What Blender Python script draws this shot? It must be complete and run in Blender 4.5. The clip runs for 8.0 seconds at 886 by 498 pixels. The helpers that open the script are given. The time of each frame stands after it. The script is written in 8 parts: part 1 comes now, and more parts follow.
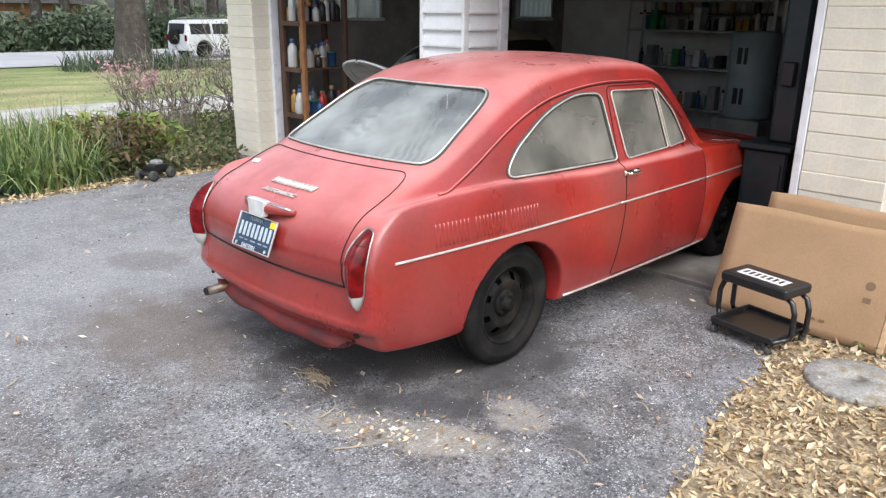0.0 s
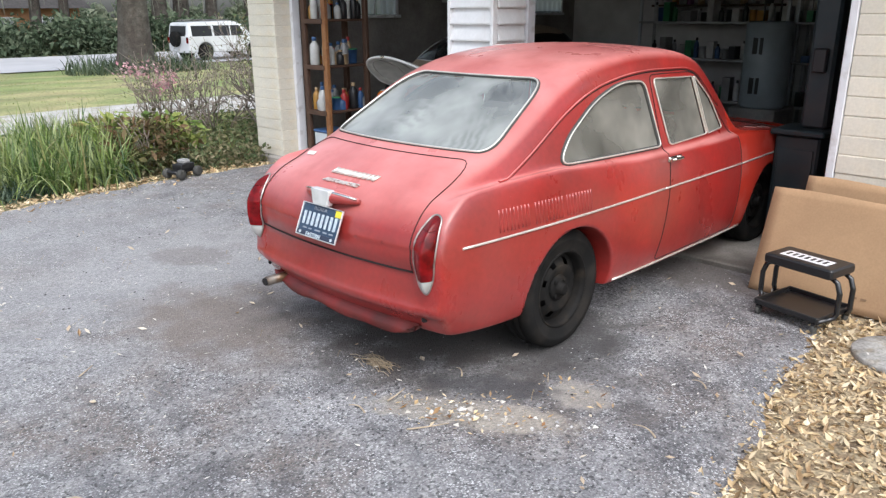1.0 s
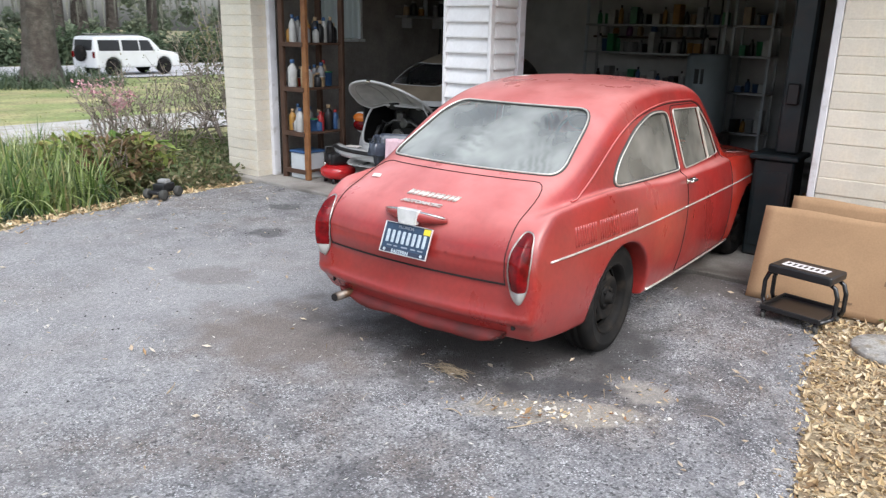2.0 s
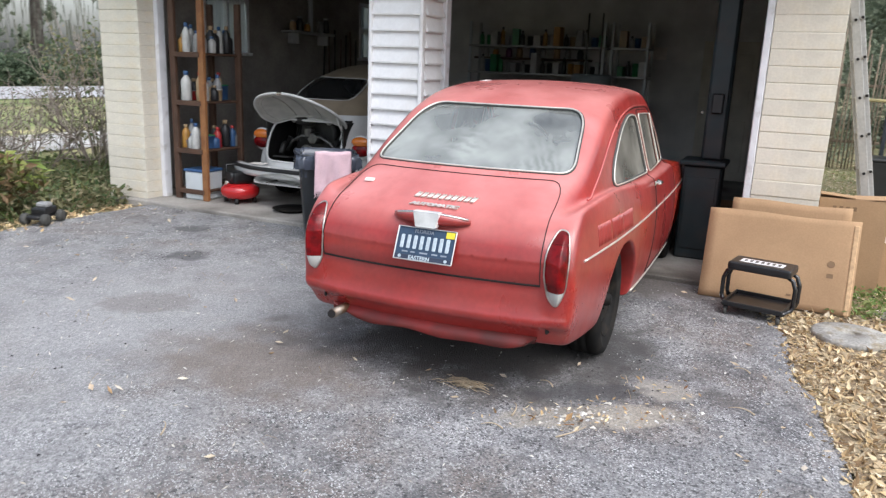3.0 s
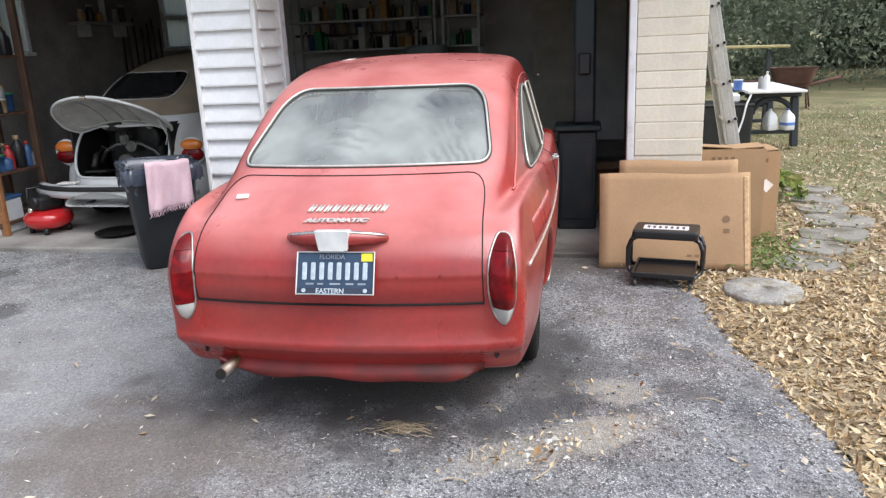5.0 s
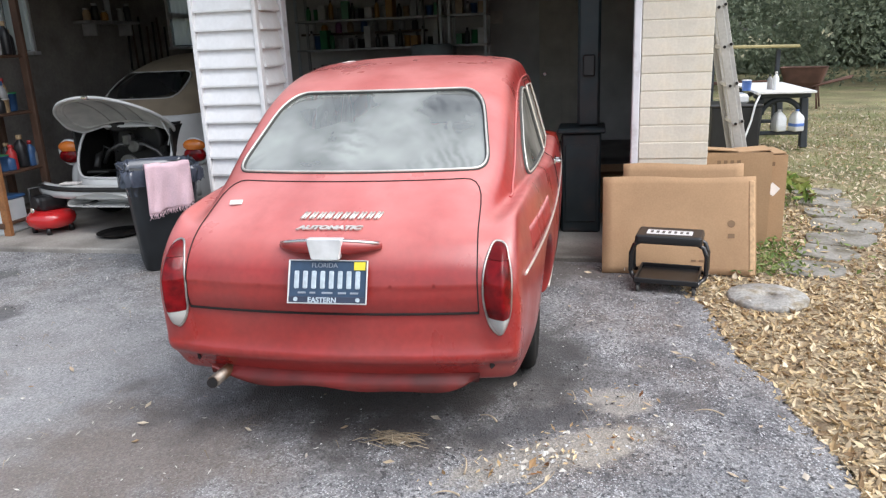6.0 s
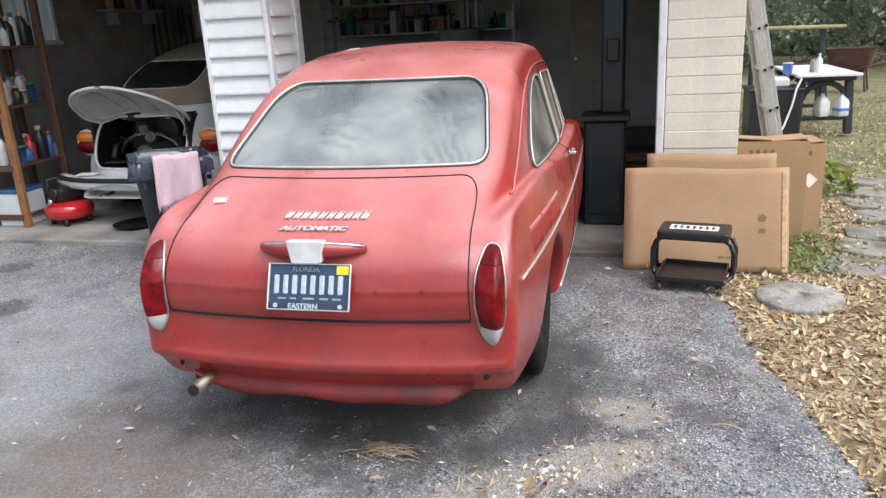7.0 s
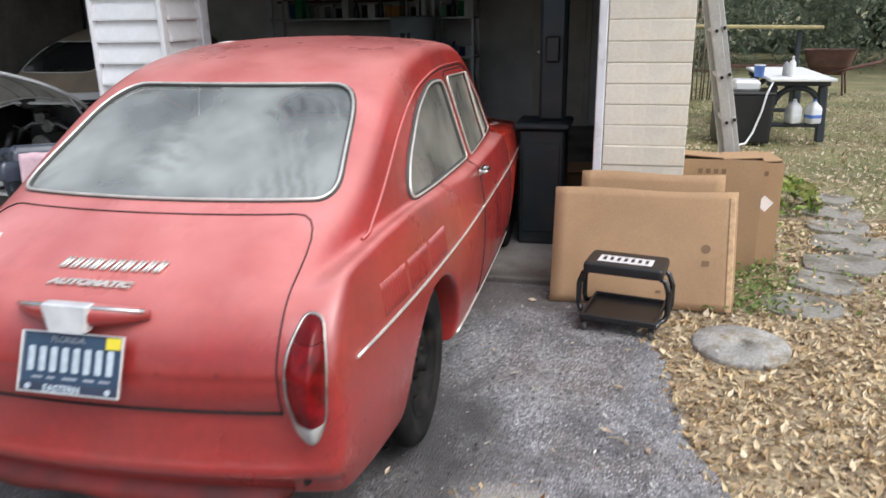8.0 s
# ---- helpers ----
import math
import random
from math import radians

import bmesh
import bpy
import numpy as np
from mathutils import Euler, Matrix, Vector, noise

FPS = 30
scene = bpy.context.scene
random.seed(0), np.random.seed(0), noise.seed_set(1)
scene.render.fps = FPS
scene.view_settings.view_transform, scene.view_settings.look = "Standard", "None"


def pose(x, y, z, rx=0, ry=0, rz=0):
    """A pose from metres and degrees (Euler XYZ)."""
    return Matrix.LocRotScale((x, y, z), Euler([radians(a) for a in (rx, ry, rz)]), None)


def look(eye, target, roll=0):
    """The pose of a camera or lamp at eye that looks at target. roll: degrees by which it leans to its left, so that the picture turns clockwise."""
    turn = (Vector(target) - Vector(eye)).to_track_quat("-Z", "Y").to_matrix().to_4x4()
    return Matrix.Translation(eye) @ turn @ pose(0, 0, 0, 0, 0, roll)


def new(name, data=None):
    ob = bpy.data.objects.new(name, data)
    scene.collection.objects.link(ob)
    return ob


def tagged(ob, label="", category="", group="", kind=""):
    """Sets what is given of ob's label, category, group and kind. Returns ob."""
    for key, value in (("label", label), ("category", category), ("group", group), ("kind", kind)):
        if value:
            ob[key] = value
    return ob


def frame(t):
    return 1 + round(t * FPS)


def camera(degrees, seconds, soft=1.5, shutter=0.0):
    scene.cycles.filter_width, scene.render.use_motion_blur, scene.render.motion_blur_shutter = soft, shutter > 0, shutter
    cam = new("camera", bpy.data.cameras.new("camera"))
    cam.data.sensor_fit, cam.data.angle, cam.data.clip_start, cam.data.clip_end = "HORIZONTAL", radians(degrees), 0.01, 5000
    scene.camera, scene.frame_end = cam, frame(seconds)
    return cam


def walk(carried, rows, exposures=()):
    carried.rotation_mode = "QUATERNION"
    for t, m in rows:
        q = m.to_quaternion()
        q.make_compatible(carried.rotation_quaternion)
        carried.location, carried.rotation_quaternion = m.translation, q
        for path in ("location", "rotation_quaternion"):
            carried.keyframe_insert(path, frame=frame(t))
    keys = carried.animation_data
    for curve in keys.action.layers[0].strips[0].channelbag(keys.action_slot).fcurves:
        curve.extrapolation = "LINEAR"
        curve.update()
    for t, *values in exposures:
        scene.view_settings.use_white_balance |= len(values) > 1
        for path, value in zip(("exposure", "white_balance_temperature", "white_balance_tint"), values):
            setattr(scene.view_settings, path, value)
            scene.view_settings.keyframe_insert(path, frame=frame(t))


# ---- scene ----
cam = camera(61.69, 8.0, soft=1.28, shutter=0.3)
PATH = [
    (0.0, (1.821, 0.274, 1.687), (3.158, 1.632, 1.081), 0.72),
    (0.5, (1.674, 0.316, 1.683), (3.024, 1.662, 1.078), -0.31),
    (1.0, (1.551, 0.400, 1.658), (2.889, 1.755, 1.048), -0.31),
    (1.5, (1.292, 0.535, 1.663), (2.711, 1.822, 1.091), 0.79),
    (2.0, (0.771, 0.845, 1.724), (2.295, 2.013, 1.164), 1.27),
    (3.3, (0.484, 1.915, 1.488), (2.298, 2.624, 1.032), 0.41),
    (3.5, (0.585, 2.035, 1.485), (2.419, 2.694, 1.034), -1.71),
    (4.0, (0.810, 2.180, 1.527), (2.696, 2.632, 1.040), -2.72),
    (4.2, (0.860, 2.258, 1.522), (2.762, 2.648, 1.042), -2.23),
    (5.5, (1.048, 2.233, 1.524), (2.935, 2.612, 0.979), -2.52),
    (6.0, (1.069, 2.210, 1.547), (2.955, 2.603, 1.009), -2.33),
    (6.5, (1.133, 2.205, 1.562), (3.019, 2.600, 1.028), -2.00),
    (7.0, (1.302, 2.089, 1.545), (3.154, 2.582, 0.974), -3.04),
    (7.5, (1.611, 1.922, 1.529), (3.433, 2.430, 0.881), -2.42),
    (8.0, (2.012, 1.805, 1.578), (3.863, 2.252, 0.966), -0.99),
]
walk(cam, [(t, look(eye, target, roll)) for t, eye, target, roll in PATH], exposures=((0.0, 0.77, 6150, 10), (7.0, 0.77, 6150, 10), (7.5, 0.70, 6150, 10), (8.0, 0.56, 6150, 10)))

# ---------- light: a high, thin overcast ----------
world = bpy.data.worlds.new("overcast_sky")
world.use_nodes = True
scene.world = world
wn = world.node_tree.nodes
wl = world.node_tree.links
wn.clear()
sky = wn.new("ShaderNodeTexSky")
sky.sky_type = 'NISHITA'
sky.sun_disc = False
sky.sun_elevation = radians(52)
sky.sun_rotation = radians(200)
sky.dust_density = 4.0
sky.air_density = 1.2
desat = wn.new("ShaderNodeHueSaturation")
desat.inputs["Saturation"].default_value = 0.45
bg = wn.new("ShaderNodeBackground")
bg.inputs["Strength"].default_value = 0.158
wo = wn.new("ShaderNodeOutputWorld")
wl.new(sky.outputs[0], desat.inputs["Color"])
wl.new(desat.outputs[0], bg.inputs[0])
wl.new(bg.outputs[0], wo.inputs[0])
sun_data = bpy.data.lights.new("sun", 'SUN')
sun_data.energy = 0.75
sun_data.angle = radians(40)
sun_data.color = (1.0, 0.98, 0.97)
sun_lamp = new("sun", sun_data)
sun_lamp.matrix_world = look((-3.0, -1.5, 14), (4, 4, 0))

# ---------- tools ----------
RNG = np.random.default_rng(7)


def finish(name, mesh, material, parent, label="", smooth=True):
    if material is not None and not mesh.materials:
        mesh.materials.append(material)
    if smooth:
        mesh.polygons.foreach_set("use_smooth", [True] * len(mesh.polygons))
    ob = new(name, mesh)
    ob.parent = parent
    if label:
        tagged(ob, label)
    return ob


def part(name, bm, material, parent=None, label="", smooth=False):
    """Links a bmesh as one mesh object under a thing or a part."""
    bm.normal_update()
    mesh = bpy.data.meshes.new(name)
    bm.to_mesh(mesh)
    bm.free()
    ob = finish(name, mesh, material, parent, label, smooth)
    return ob


def raw_part(name, verts, faces, material, parent=None, label="", smooth=False):
    mesh = bpy.data.meshes.new(name)
    mesh.from_pydata(verts, [], faces)
    mesh.update()
    return finish(name, mesh, material, parent, label, smooth)


def thing(name, label, category, at=(0, 0, 0), turn=0.0, group="", kind=""):
    ob = new(name)
    ob.empty_display_size = 0.1
    ob.matrix_basis = pose(at[0], at[1], at[2], 0, 0, turn)
    return tagged(ob, label, category, group, kind)


def box(bm, size, at=(0, 0, 0), rot=(0, 0, 0), bevel=0.0, seg=1):
    tmp = bmesh.new()
    bmesh.ops.create_cube(tmp, size=1)
    bmesh.ops.scale(tmp, vec=size, verts=tmp.verts)
    if bevel:
        bmesh.ops.bevel(tmp, geom=tmp.edges[:], offset=bevel, segments=seg, affect='EDGES', profile=0.6)
    join(bm, tmp, pose(at[0], at[1], at[2], rot[0], rot[1], rot[2]))
    return bm


def join(bm, tmp, m):
    bmesh.ops.transform(tmp, matrix=m, verts=tmp.verts)
    vs = {v: bm.verts.new(v.co) for v in tmp.verts}
    for f in tmp.faces:
        g = bm.faces.new([vs[v] for v in f.verts])
        g.smooth = f.smooth
    tmp.free()


def bx(size, at=(0, 0, 0), rot=(0, 0, 0), bevel=0.0, seg=1):
    return box(bmesh.new(), size, at, rot, bevel, seg)


def lathe(bm, profile, seg=24, at=(0, 0, 0), rot=(0, 0, 0), caps=True):
    """Turns (radius, height) pairs round z."""
    m = pose(at[0], at[1], at[2], rot[0], rot[1], rot[2])
    rings = []
    for r, h in profile:
        rings.append([bm.verts.new(m @ Vector((r * math.cos(2 * math.pi * k / seg), r * math.sin(2 * math.pi * k / seg), h))) for k in range(seg)])
    for a, b in zip(rings, rings[1:]):
        for k in range(seg):
            f = bm.faces.new((a[k], a[(k + 1) % seg], b[(k + 1) % seg], b[k]))
            f.smooth = True
    if caps:
        bm.faces.new(rings[0][::-1])
        bm.faces.new(rings[-1])
    return bm


def cyl(bm, r, h, at=(0, 0, 0), rot=(0, 0, 0), seg=16, r2=None, bevel=0.0):
    r2 = r if r2 is None else r2
    if bevel:
        return lathe(bm, [(r - bevel, 0), (r, bevel), (r2, h - bevel), (r2 - bevel, h)], seg, at, rot)
    return lathe(bm, [(r, 0), (r2, h)], seg, at, rot)


def tube(bm, pts, r, seg=8, closed=False, flat=1.0, radii=None):
    """A round bar along points; flat squeezes it along its second normal."""
    P = [Vector(p) for p in pts]
    n = len(P)
    rings = []
    ref = None
    for i, p in enumerate(P):
        a = P[(i - 1) % n] if closed or i else P[0]
        b = P[(i + 1) % n] if closed or i < n - 1 else P[-1]
        d = (b - a).normalized()
        if ref is None:
            ref = Vector((0, 0, 1)) if abs(d.z) < 0.9 else Vector((1, 0, 0))
        u = (ref - d * ref.dot(d)).normalized()
        ref = u
        w = d.cross(u)
        rr = radii[i] if radii else r
        rings.append([bm.verts.new(p + u * math.cos(2 * math.pi * k / seg) * rr * flat + w * math.sin(2 * math.pi * k / seg) * rr) for k in range(seg)])
    pairs = list(zip(rings, rings[1:])) + ([(rings[-1], rings[0])] if closed else [])
    for a, b in pairs:
        for k in range(seg):
            f = bm.faces.new((a[k], a[(k + 1) % seg], b[(k + 1) % seg], b[k]))
            f.smooth = True
    if not closed:
        bm.faces.new(rings[0][::-1])
        bm.faces.new(rings[-1])
    return bm


def curve(xs, ys):
    """A smooth function through a few points."""
    xs, ys = np.array(xs, float), np.array(ys, float)
    m = np.gradient(ys, xs)
    X = np.linspace(xs[0], xs[-1], 600)
    i = np.clip(np.searchsorted(xs, X) - 1, 0, len(xs) - 2)
    h = xs[i + 1] - xs[i]
    t = (X - xs[i]) / h
    Y = (2 * t**3 - 3 * t**2 + 1) * ys[i] + (t**3 - 2 * t**2 + t) * h * m[i] + (3 * t**2 - 2 * t**3) * ys[i + 1] + (t**3 - t**2) * h * m[i + 1]
    return lambda v: np.interp(v, X, Y)


def smax(a, b, k):
    return 0.5 * (a + b + np.sqrt((a - b)**2 + k * k))


def smin(a, b, k):
    return 0.5 * (a + b - np.sqrt((a - b)**2 + k * k))


def grad(field, p, h=1e-3):
    g = np.stack([field(*(p + h * e).T) - field(*(p - h * e).T) for e in np.eye(3)], 1) / (2 * h)
    return g


def settle(field, p, steps=4):
    """Moves points onto the field's skin."""
    for _ in range(steps):
        g = grad(field, p)
        p = p - np.clip(field(*p.T) / np.maximum((g**2).sum(1), 0.05), -0.03, 0.03)[:, None] * g
    return p


def skin(field, lo, hi, cell):
    """The skin of a solid given by a field that is negative inside: points and quads."""
    n = [int((b - a) / cell) + 2 for a, b in zip(lo, hi)]
    ax = [lo[k] + cell * np.arange(n[k]) for k in range(3)]
    G = np.meshgrid(*ax, indexing="ij")
    F = field(*G)
    inside = F < 0
    s = [slice(0, -1), slice(1, None)]
    acc = np.zeros([m - 1 for m in n] + [3])
    cnt = np.zeros([m - 1 for m in n])
    corner = [(i, j, k) for i in (0, 1) for j in (0, 1) for k in (0, 1)]
    for a in corner:
        for b in corner:
            if a < b and sum(p != q for p, q in zip(a, b)) == 1:
                fa, fb = F[s[a[0]], s[a[1]], s[a[2]]], F[s[b[0]], s[b[1]], s[b[2]]]
                cross = (fa < 0) != (fb < 0)
                t = np.where(cross, fa / np.where(cross, fa - fb, 1), 0)
                for k in range(3):
                    acc[..., k] += np.where(cross, a[k] + t * (b[k] - a[k]), 0)
                cnt += cross
    has = cnt > 0
    idx = -np.ones(has.shape, int)
    idx[has] = np.arange(has.sum())
    cells = np.argwhere(has)
    P = np.array(lo) + cell * (cells + acc[has] / cnt[has][:, None])
    quads = []
    for k in range(3):
        u, v = (k + 1) % 3, (k + 2) % 3
        a = [slice(None)] * 3
        b = [slice(None)] * 3
        a[k], b[k] = slice(0, -1), slice(1, None)
        ch = inside[tuple(a)] != inside[tuple(b)]
        E = np.argwhere(ch)
        E = E[(E[:, u] > 0) & (E[:, v] > 0) & (E[:, u] < n[u] - 1) & (E[:, v] < n[v] - 1)]
        first = inside[tuple(a)][tuple(E.T)]
        def at(du, dv):
            q = E.copy()
            q[:, u] -= du
            q[:, v] -= dv
            return idx[tuple(q.T)]
        q = np.stack([at(1, 1), at(0, 1), at(0, 0), at(1, 0)], 1)
        q[~first] = q[~first][:, ::-1]
        quads.append(q)
    Q = np.concatenate(quads)
    return settle(field, P, 3), Q[(Q >= 0).all(1)]


def in_poly(px, py, poly):
    poly = np.asarray(poly, float)
    r = np.zeros(len(px), bool)
    for (x0, y0), (x1, y1) in zip(poly, np.roll(poly, -1, 0)):
        c = (y0 > py) != (y1 > py)
        with np.errstate(divide="ignore", invalid="ignore"):
            r ^= c & (px < (x1 - x0) * (py - y0) / (y1 - y0) + x0)
    return r


def to_poly(px, py, poly):
    """The nearest points of a closed outline, and how far they are."""
    poly = np.asarray(poly, float)
    best = np.full(len(px), 9e9)
    bxy = np.zeros((len(px), 2))
    p = np.stack([px, py], 1)
    for a, b in zip(poly, np.roll(poly, -1, 0)):
        d = b - a
        t = np.clip(((p - a) @ d) / max(d @ d, 1e-12), 0, 1)
        q = a + t[:, None] * d
        e = ((p - q)**2).sum(1)
        m = e < best
        best[m], bxy[m] = e[m], q[m]
    return bxy, np.sqrt(best)


def rounded(poly, r, seg=5):
    """A closed outline with its corners rounded."""
    poly = [Vector((a, b)) for a, b in poly]
    out = []
    n = len(poly)
    for i, p in enumerate(poly):
        a, b = poly[i - 1] - p, poly[(i + 1) % n] - p
        rr = r[i] if isinstance(r, (list, tuple)) else r
        k = min(rr, a.length * 0.49, b.length * 0.49)
        s, e = p + a.normalized() * k, p + b.normalized() * k
        for j in range(seg + 1):
            t = j / seg
            q = (1 - t)**2 * s + 2 * t * (1 - t) * p + t * t * e
            out.append((q.x, q.y))
    return out


def dense(poly, step=0.02, closed=True):
    out = []
    pts = [np.array(p, float) for p in poly]
    ends = pts[1:] + ([pts[0]] if closed else [])
    for a, b in zip(pts, ends):
        k = max(1, int(np.linalg.norm(b - a) / step))
        out += [tuple(a + (b - a) * j / k) for j in range(k)]
    if not closed:
        out.append(tuple(pts[-1]))
    return out


# ---------- materials ----------
def mat(name, colour, rough=0.6, metal=0.0, vary=0.15, scale=8.0, fine=0.0, fine_scale=120.0, bump=0.0, bump_scale=60.0,
        second=None, second_scale=3.0, second_at=0.55, second_soft=0.1, spec=0.5, random=0.0, coat=0.0):
    """A surface with two scales of variation: a slow drift of tone, fine grain, stains of a second colour, and relief."""
    m = bpy.data.materials.new(name)
    m.use_nodes = True
    nt = m.node_tree
    N, L = nt.nodes, nt.links
    b = N["Principled BSDF"]
    b.inputs["Roughness"].default_value = rough
    b.inputs["Metallic"].default_value = metal
    b.inputs["Specular IOR Level"].default_value = spec
    b.inputs["Coat Weight"].default_value = coat
    co = N.new("ShaderNodeTexCoord")

    def noise_tex(s, detail=4.0):
        t = N.new("ShaderNodeTexNoise")
        t.inputs["Scale"].default_value = s
        t.inputs["Detail"].default_value = detail
        L.new(co.outputs["Object"], t.inputs["Vector"])
        return t.outputs["Fac"]

    def ramp(fac, a, b2, lo, hi):
        r = N.new("ShaderNodeMapRange")
        r.inputs["From Min"].default_value, r.inputs["From Max"].default_value = a, b2
        r.inputs["To Min"].default_value, r.inputs["To Max"].default_value = lo, hi
        L.new(fac, r.inputs["Value"])
        return r.outputs[0]

    rgb = N.new("ShaderNodeRGB")
    rgb.outputs[0].default_value = (*colour, 1)
    col = rgb.outputs[0]
    if second:
        mix = N.new("ShaderNodeMix")
        mix.data_type = 'RGBA'
        L.new(ramp(noise_tex(second_scale, 6), second_at - second_soft, second_at + second_soft, 0, 1), mix.inputs[0])
        L.new(col, mix.inputs[6])
        mix.inputs[7].default_value = (*second, 1)
        col = mix.outputs[2]
    value = ramp(noise_tex(scale), 0.3, 0.7, 1 - vary, 1 + vary)
    if fine:
        mul = N.new("ShaderNodeMath")
        mul.operation = 'MULTIPLY'
        L.new(value, mul.inputs[0])
        L.new(ramp(noise_tex(fine_scale, 2), 0.3, 0.7, 1 - fine, 1 + fine), mul.inputs[1])
        value = mul.outputs[0]
    if random:
        info = N.new("ShaderNodeObjectInfo")
        mul = N.new("ShaderNodeMath")
        mul.operation = 'MULTIPLY'
        L.new(value, mul.inputs[0])
        L.new(ramp(info.outputs["Random"], 0, 1, 1 - random, 1 + random), mul.inputs[1])
        value = mul.outputs[0]
    hsv = N.new("ShaderNodeHueSaturation")
    L.new(col, hsv.inputs["Color"])
    L.new(value, hsv.inputs["Value"])
    L.new(hsv.outputs[0], b.inputs["Base Color"])
    if bump:
        bp = N.new("ShaderNodeBump")
        bp.inputs["Strength"].default_value = bump
        bp.inputs["Distance"].default_value = 0.01
        L.new(noise_tex(bump_scale, 5), bp.inputs["Height"])
        L.new(bp.outputs[0], b.inputs["Normal"])
    return m


def island_mat(name, colours, rough=0.7, translucent=0.0):
    """For leaves and chips: each loose piece takes its own colour from a short row of colours."""
    m = bpy.data.materials.new(name)
    m.use_nodes = True
    N, L = m.node_tree.nodes, m.node_tree.links
    b = N["Principled BSDF"]
    b.inputs["Roughness"].default_value = rough
    b.inputs["Specular IOR Level"].default_value = 0.2
    geo = N.new("ShaderNodeNewGeometry")
    r = N.new("ShaderNodeValToRGB")
    r.color_ramp.interpolation = 'LINEAR'
    el = r.color_ramp.elements
    for i, c in enumerate(colours):
        p = i / max(1, len(colours) - 1)
        e = el[i] if i < 2 and len(colours) >= 2 else el.new(p)
        if i < 2:
            e.position = p
        e.color = (*c, 1)
    L.new(geo.outputs["Random Per Island"], r.inputs[0])
    L.new(r.outputs[0], b.inputs["Base Color"])
    if translucent:
        b.inputs["Subsurface Weight"].default_value = 0.0
        tr = N.new("ShaderNodeBsdfTranslucent")
        L.new(r.outputs[0], tr.inputs[0])
        mix = N.new("ShaderNodeMixShader")
        mix.inputs[0].default_value = translucent
        L.new(b.outputs[0], mix.inputs[1])
        L.new(tr.outputs[0], mix.inputs[2])
        L.new(mix.outputs[0], N["Material Output"].inputs[0])
    return m


def glass_mat(name, dust, dust_colour=(0.42, 0.42, 0.38), rough=0.05, dust_scale=3.0, streaks=0.0, ior=1.55):
    """Clear glass under an uneven film of dust."""
    m = bpy.data.materials.new(name)
    m.use_nodes = True
    N, L = m.node_tree.nodes, m.node_tree.links
    N.remove(N["Principled BSDF"])
    out = N["Material Output"]
    clear = N.new("ShaderNodeBsdfTransparent")
    clear.inputs[0].default_value = (0.90, 0.93, 0.92, 1)
    gloss = N.new("ShaderNodeBsdfGlossy")
    gloss.inputs["Roughness"].default_value = rough
    fres = N.new("ShaderNodeFresnel")
    fres.inputs[0].default_value = ior
    pane = N.new("ShaderNodeMixShader")
    L.new(fres.outputs[0], pane.inputs[0])
    L.new(clear.outputs[0], pane.inputs[1])
    L.new(gloss.outputs[0], pane.inputs[2])
    film = N.new("ShaderNodeBsdfPrincipled")
    film.inputs["Base Color"].default_value = (*dust_colour, 1)
    film.inputs["Roughness"].default_value = 0.28
    co = N.new("ShaderNodeTexCoord")
    t = N.new("ShaderNodeTexNoise")
    t.inputs["Scale"].default_value = dust_scale
    t.inputs["Detail"].default_value = 3.5
    L.new(co.outputs["Object"], t.inputs["Vector"])
    r = N.new("ShaderNodeMapRange")
    r.inputs["From Min"].default_value, r.inputs["From Max"].default_value = 0.36, 0.64
    r.inputs["To Min"].default_value, r.inputs["To Max"].default_value = dust * 0.45, min(1, dust * 1.5)
    L.new(t.outputs["Fac"], r.inputs["Value"])
    cover = r.outputs[0]
    if streaks:
        w = N.new("ShaderNodeTexWave")
        w.wave_type, w.rings_direction = 'RINGS', 'X'
        mp = N.new("ShaderNodeMapping")
        mp.inputs["Location"].default_value = (0.0, -0.15, -0.70)
        L.new(co.outputs["Object"], mp.inputs["Vector"])
        L.new(mp.outputs[0], w.inputs["Vector"])
        for k, v in (("Scale", 9.0), ("Distortion", 6.0), ("Detail", 4.0), ("Detail Scale", 1.2)):
            w.inputs[k].default_value = v
        t2 = N.new("ShaderNodeTexNoise")
        t2.inputs["Scale"].default_value = 3.1
        L.new(mp.outputs[0], t2.inputs["Vector"])
        gate = N.new("ShaderNodeMapRange")
        for k, v in zip(("From Min", "From Max", "To Min", "To Max"), (0.48, 0.64, 0.0, streaks)):
            gate.inputs[k].default_value = v
        L.new(t2.outputs["Fac"], gate.inputs["Value"])
        mul = N.new("ShaderNodeMath")
        mul.operation = 'MULTIPLY'
        L.new(w.outputs["Fac"], mul.inputs[0])
        L.new(gate.outputs[0], mul.inputs[1])
        less = N.new("ShaderNodeMath")
        less.operation = 'SUBTRACT'
        less.use_clamp = True
        L.new(cover, less.inputs[0])
        L.new(mul.outputs[0], less.inputs[1])
        cover = less.outputs[0]
    mix = N.new("ShaderNodeMixShader")
    L.new(cover, mix.inputs[0])
    L.new(pane.outputs[0], mix.inputs[1])
    L.new(film.outputs[0], mix.inputs[2])
    L.new(mix.outputs[0], out.inputs[0])
    return m


RED = mat("faded_red_paint", (0.33, 0.021, 0.017), 0.30, vary=0.16, scale=2.6, fine=0.09, fine_scale=38, second=(0.26, 0.032, 0.027), second_scale=2.2, second_at=0.54, second_soft=0.14, spec=0.5)


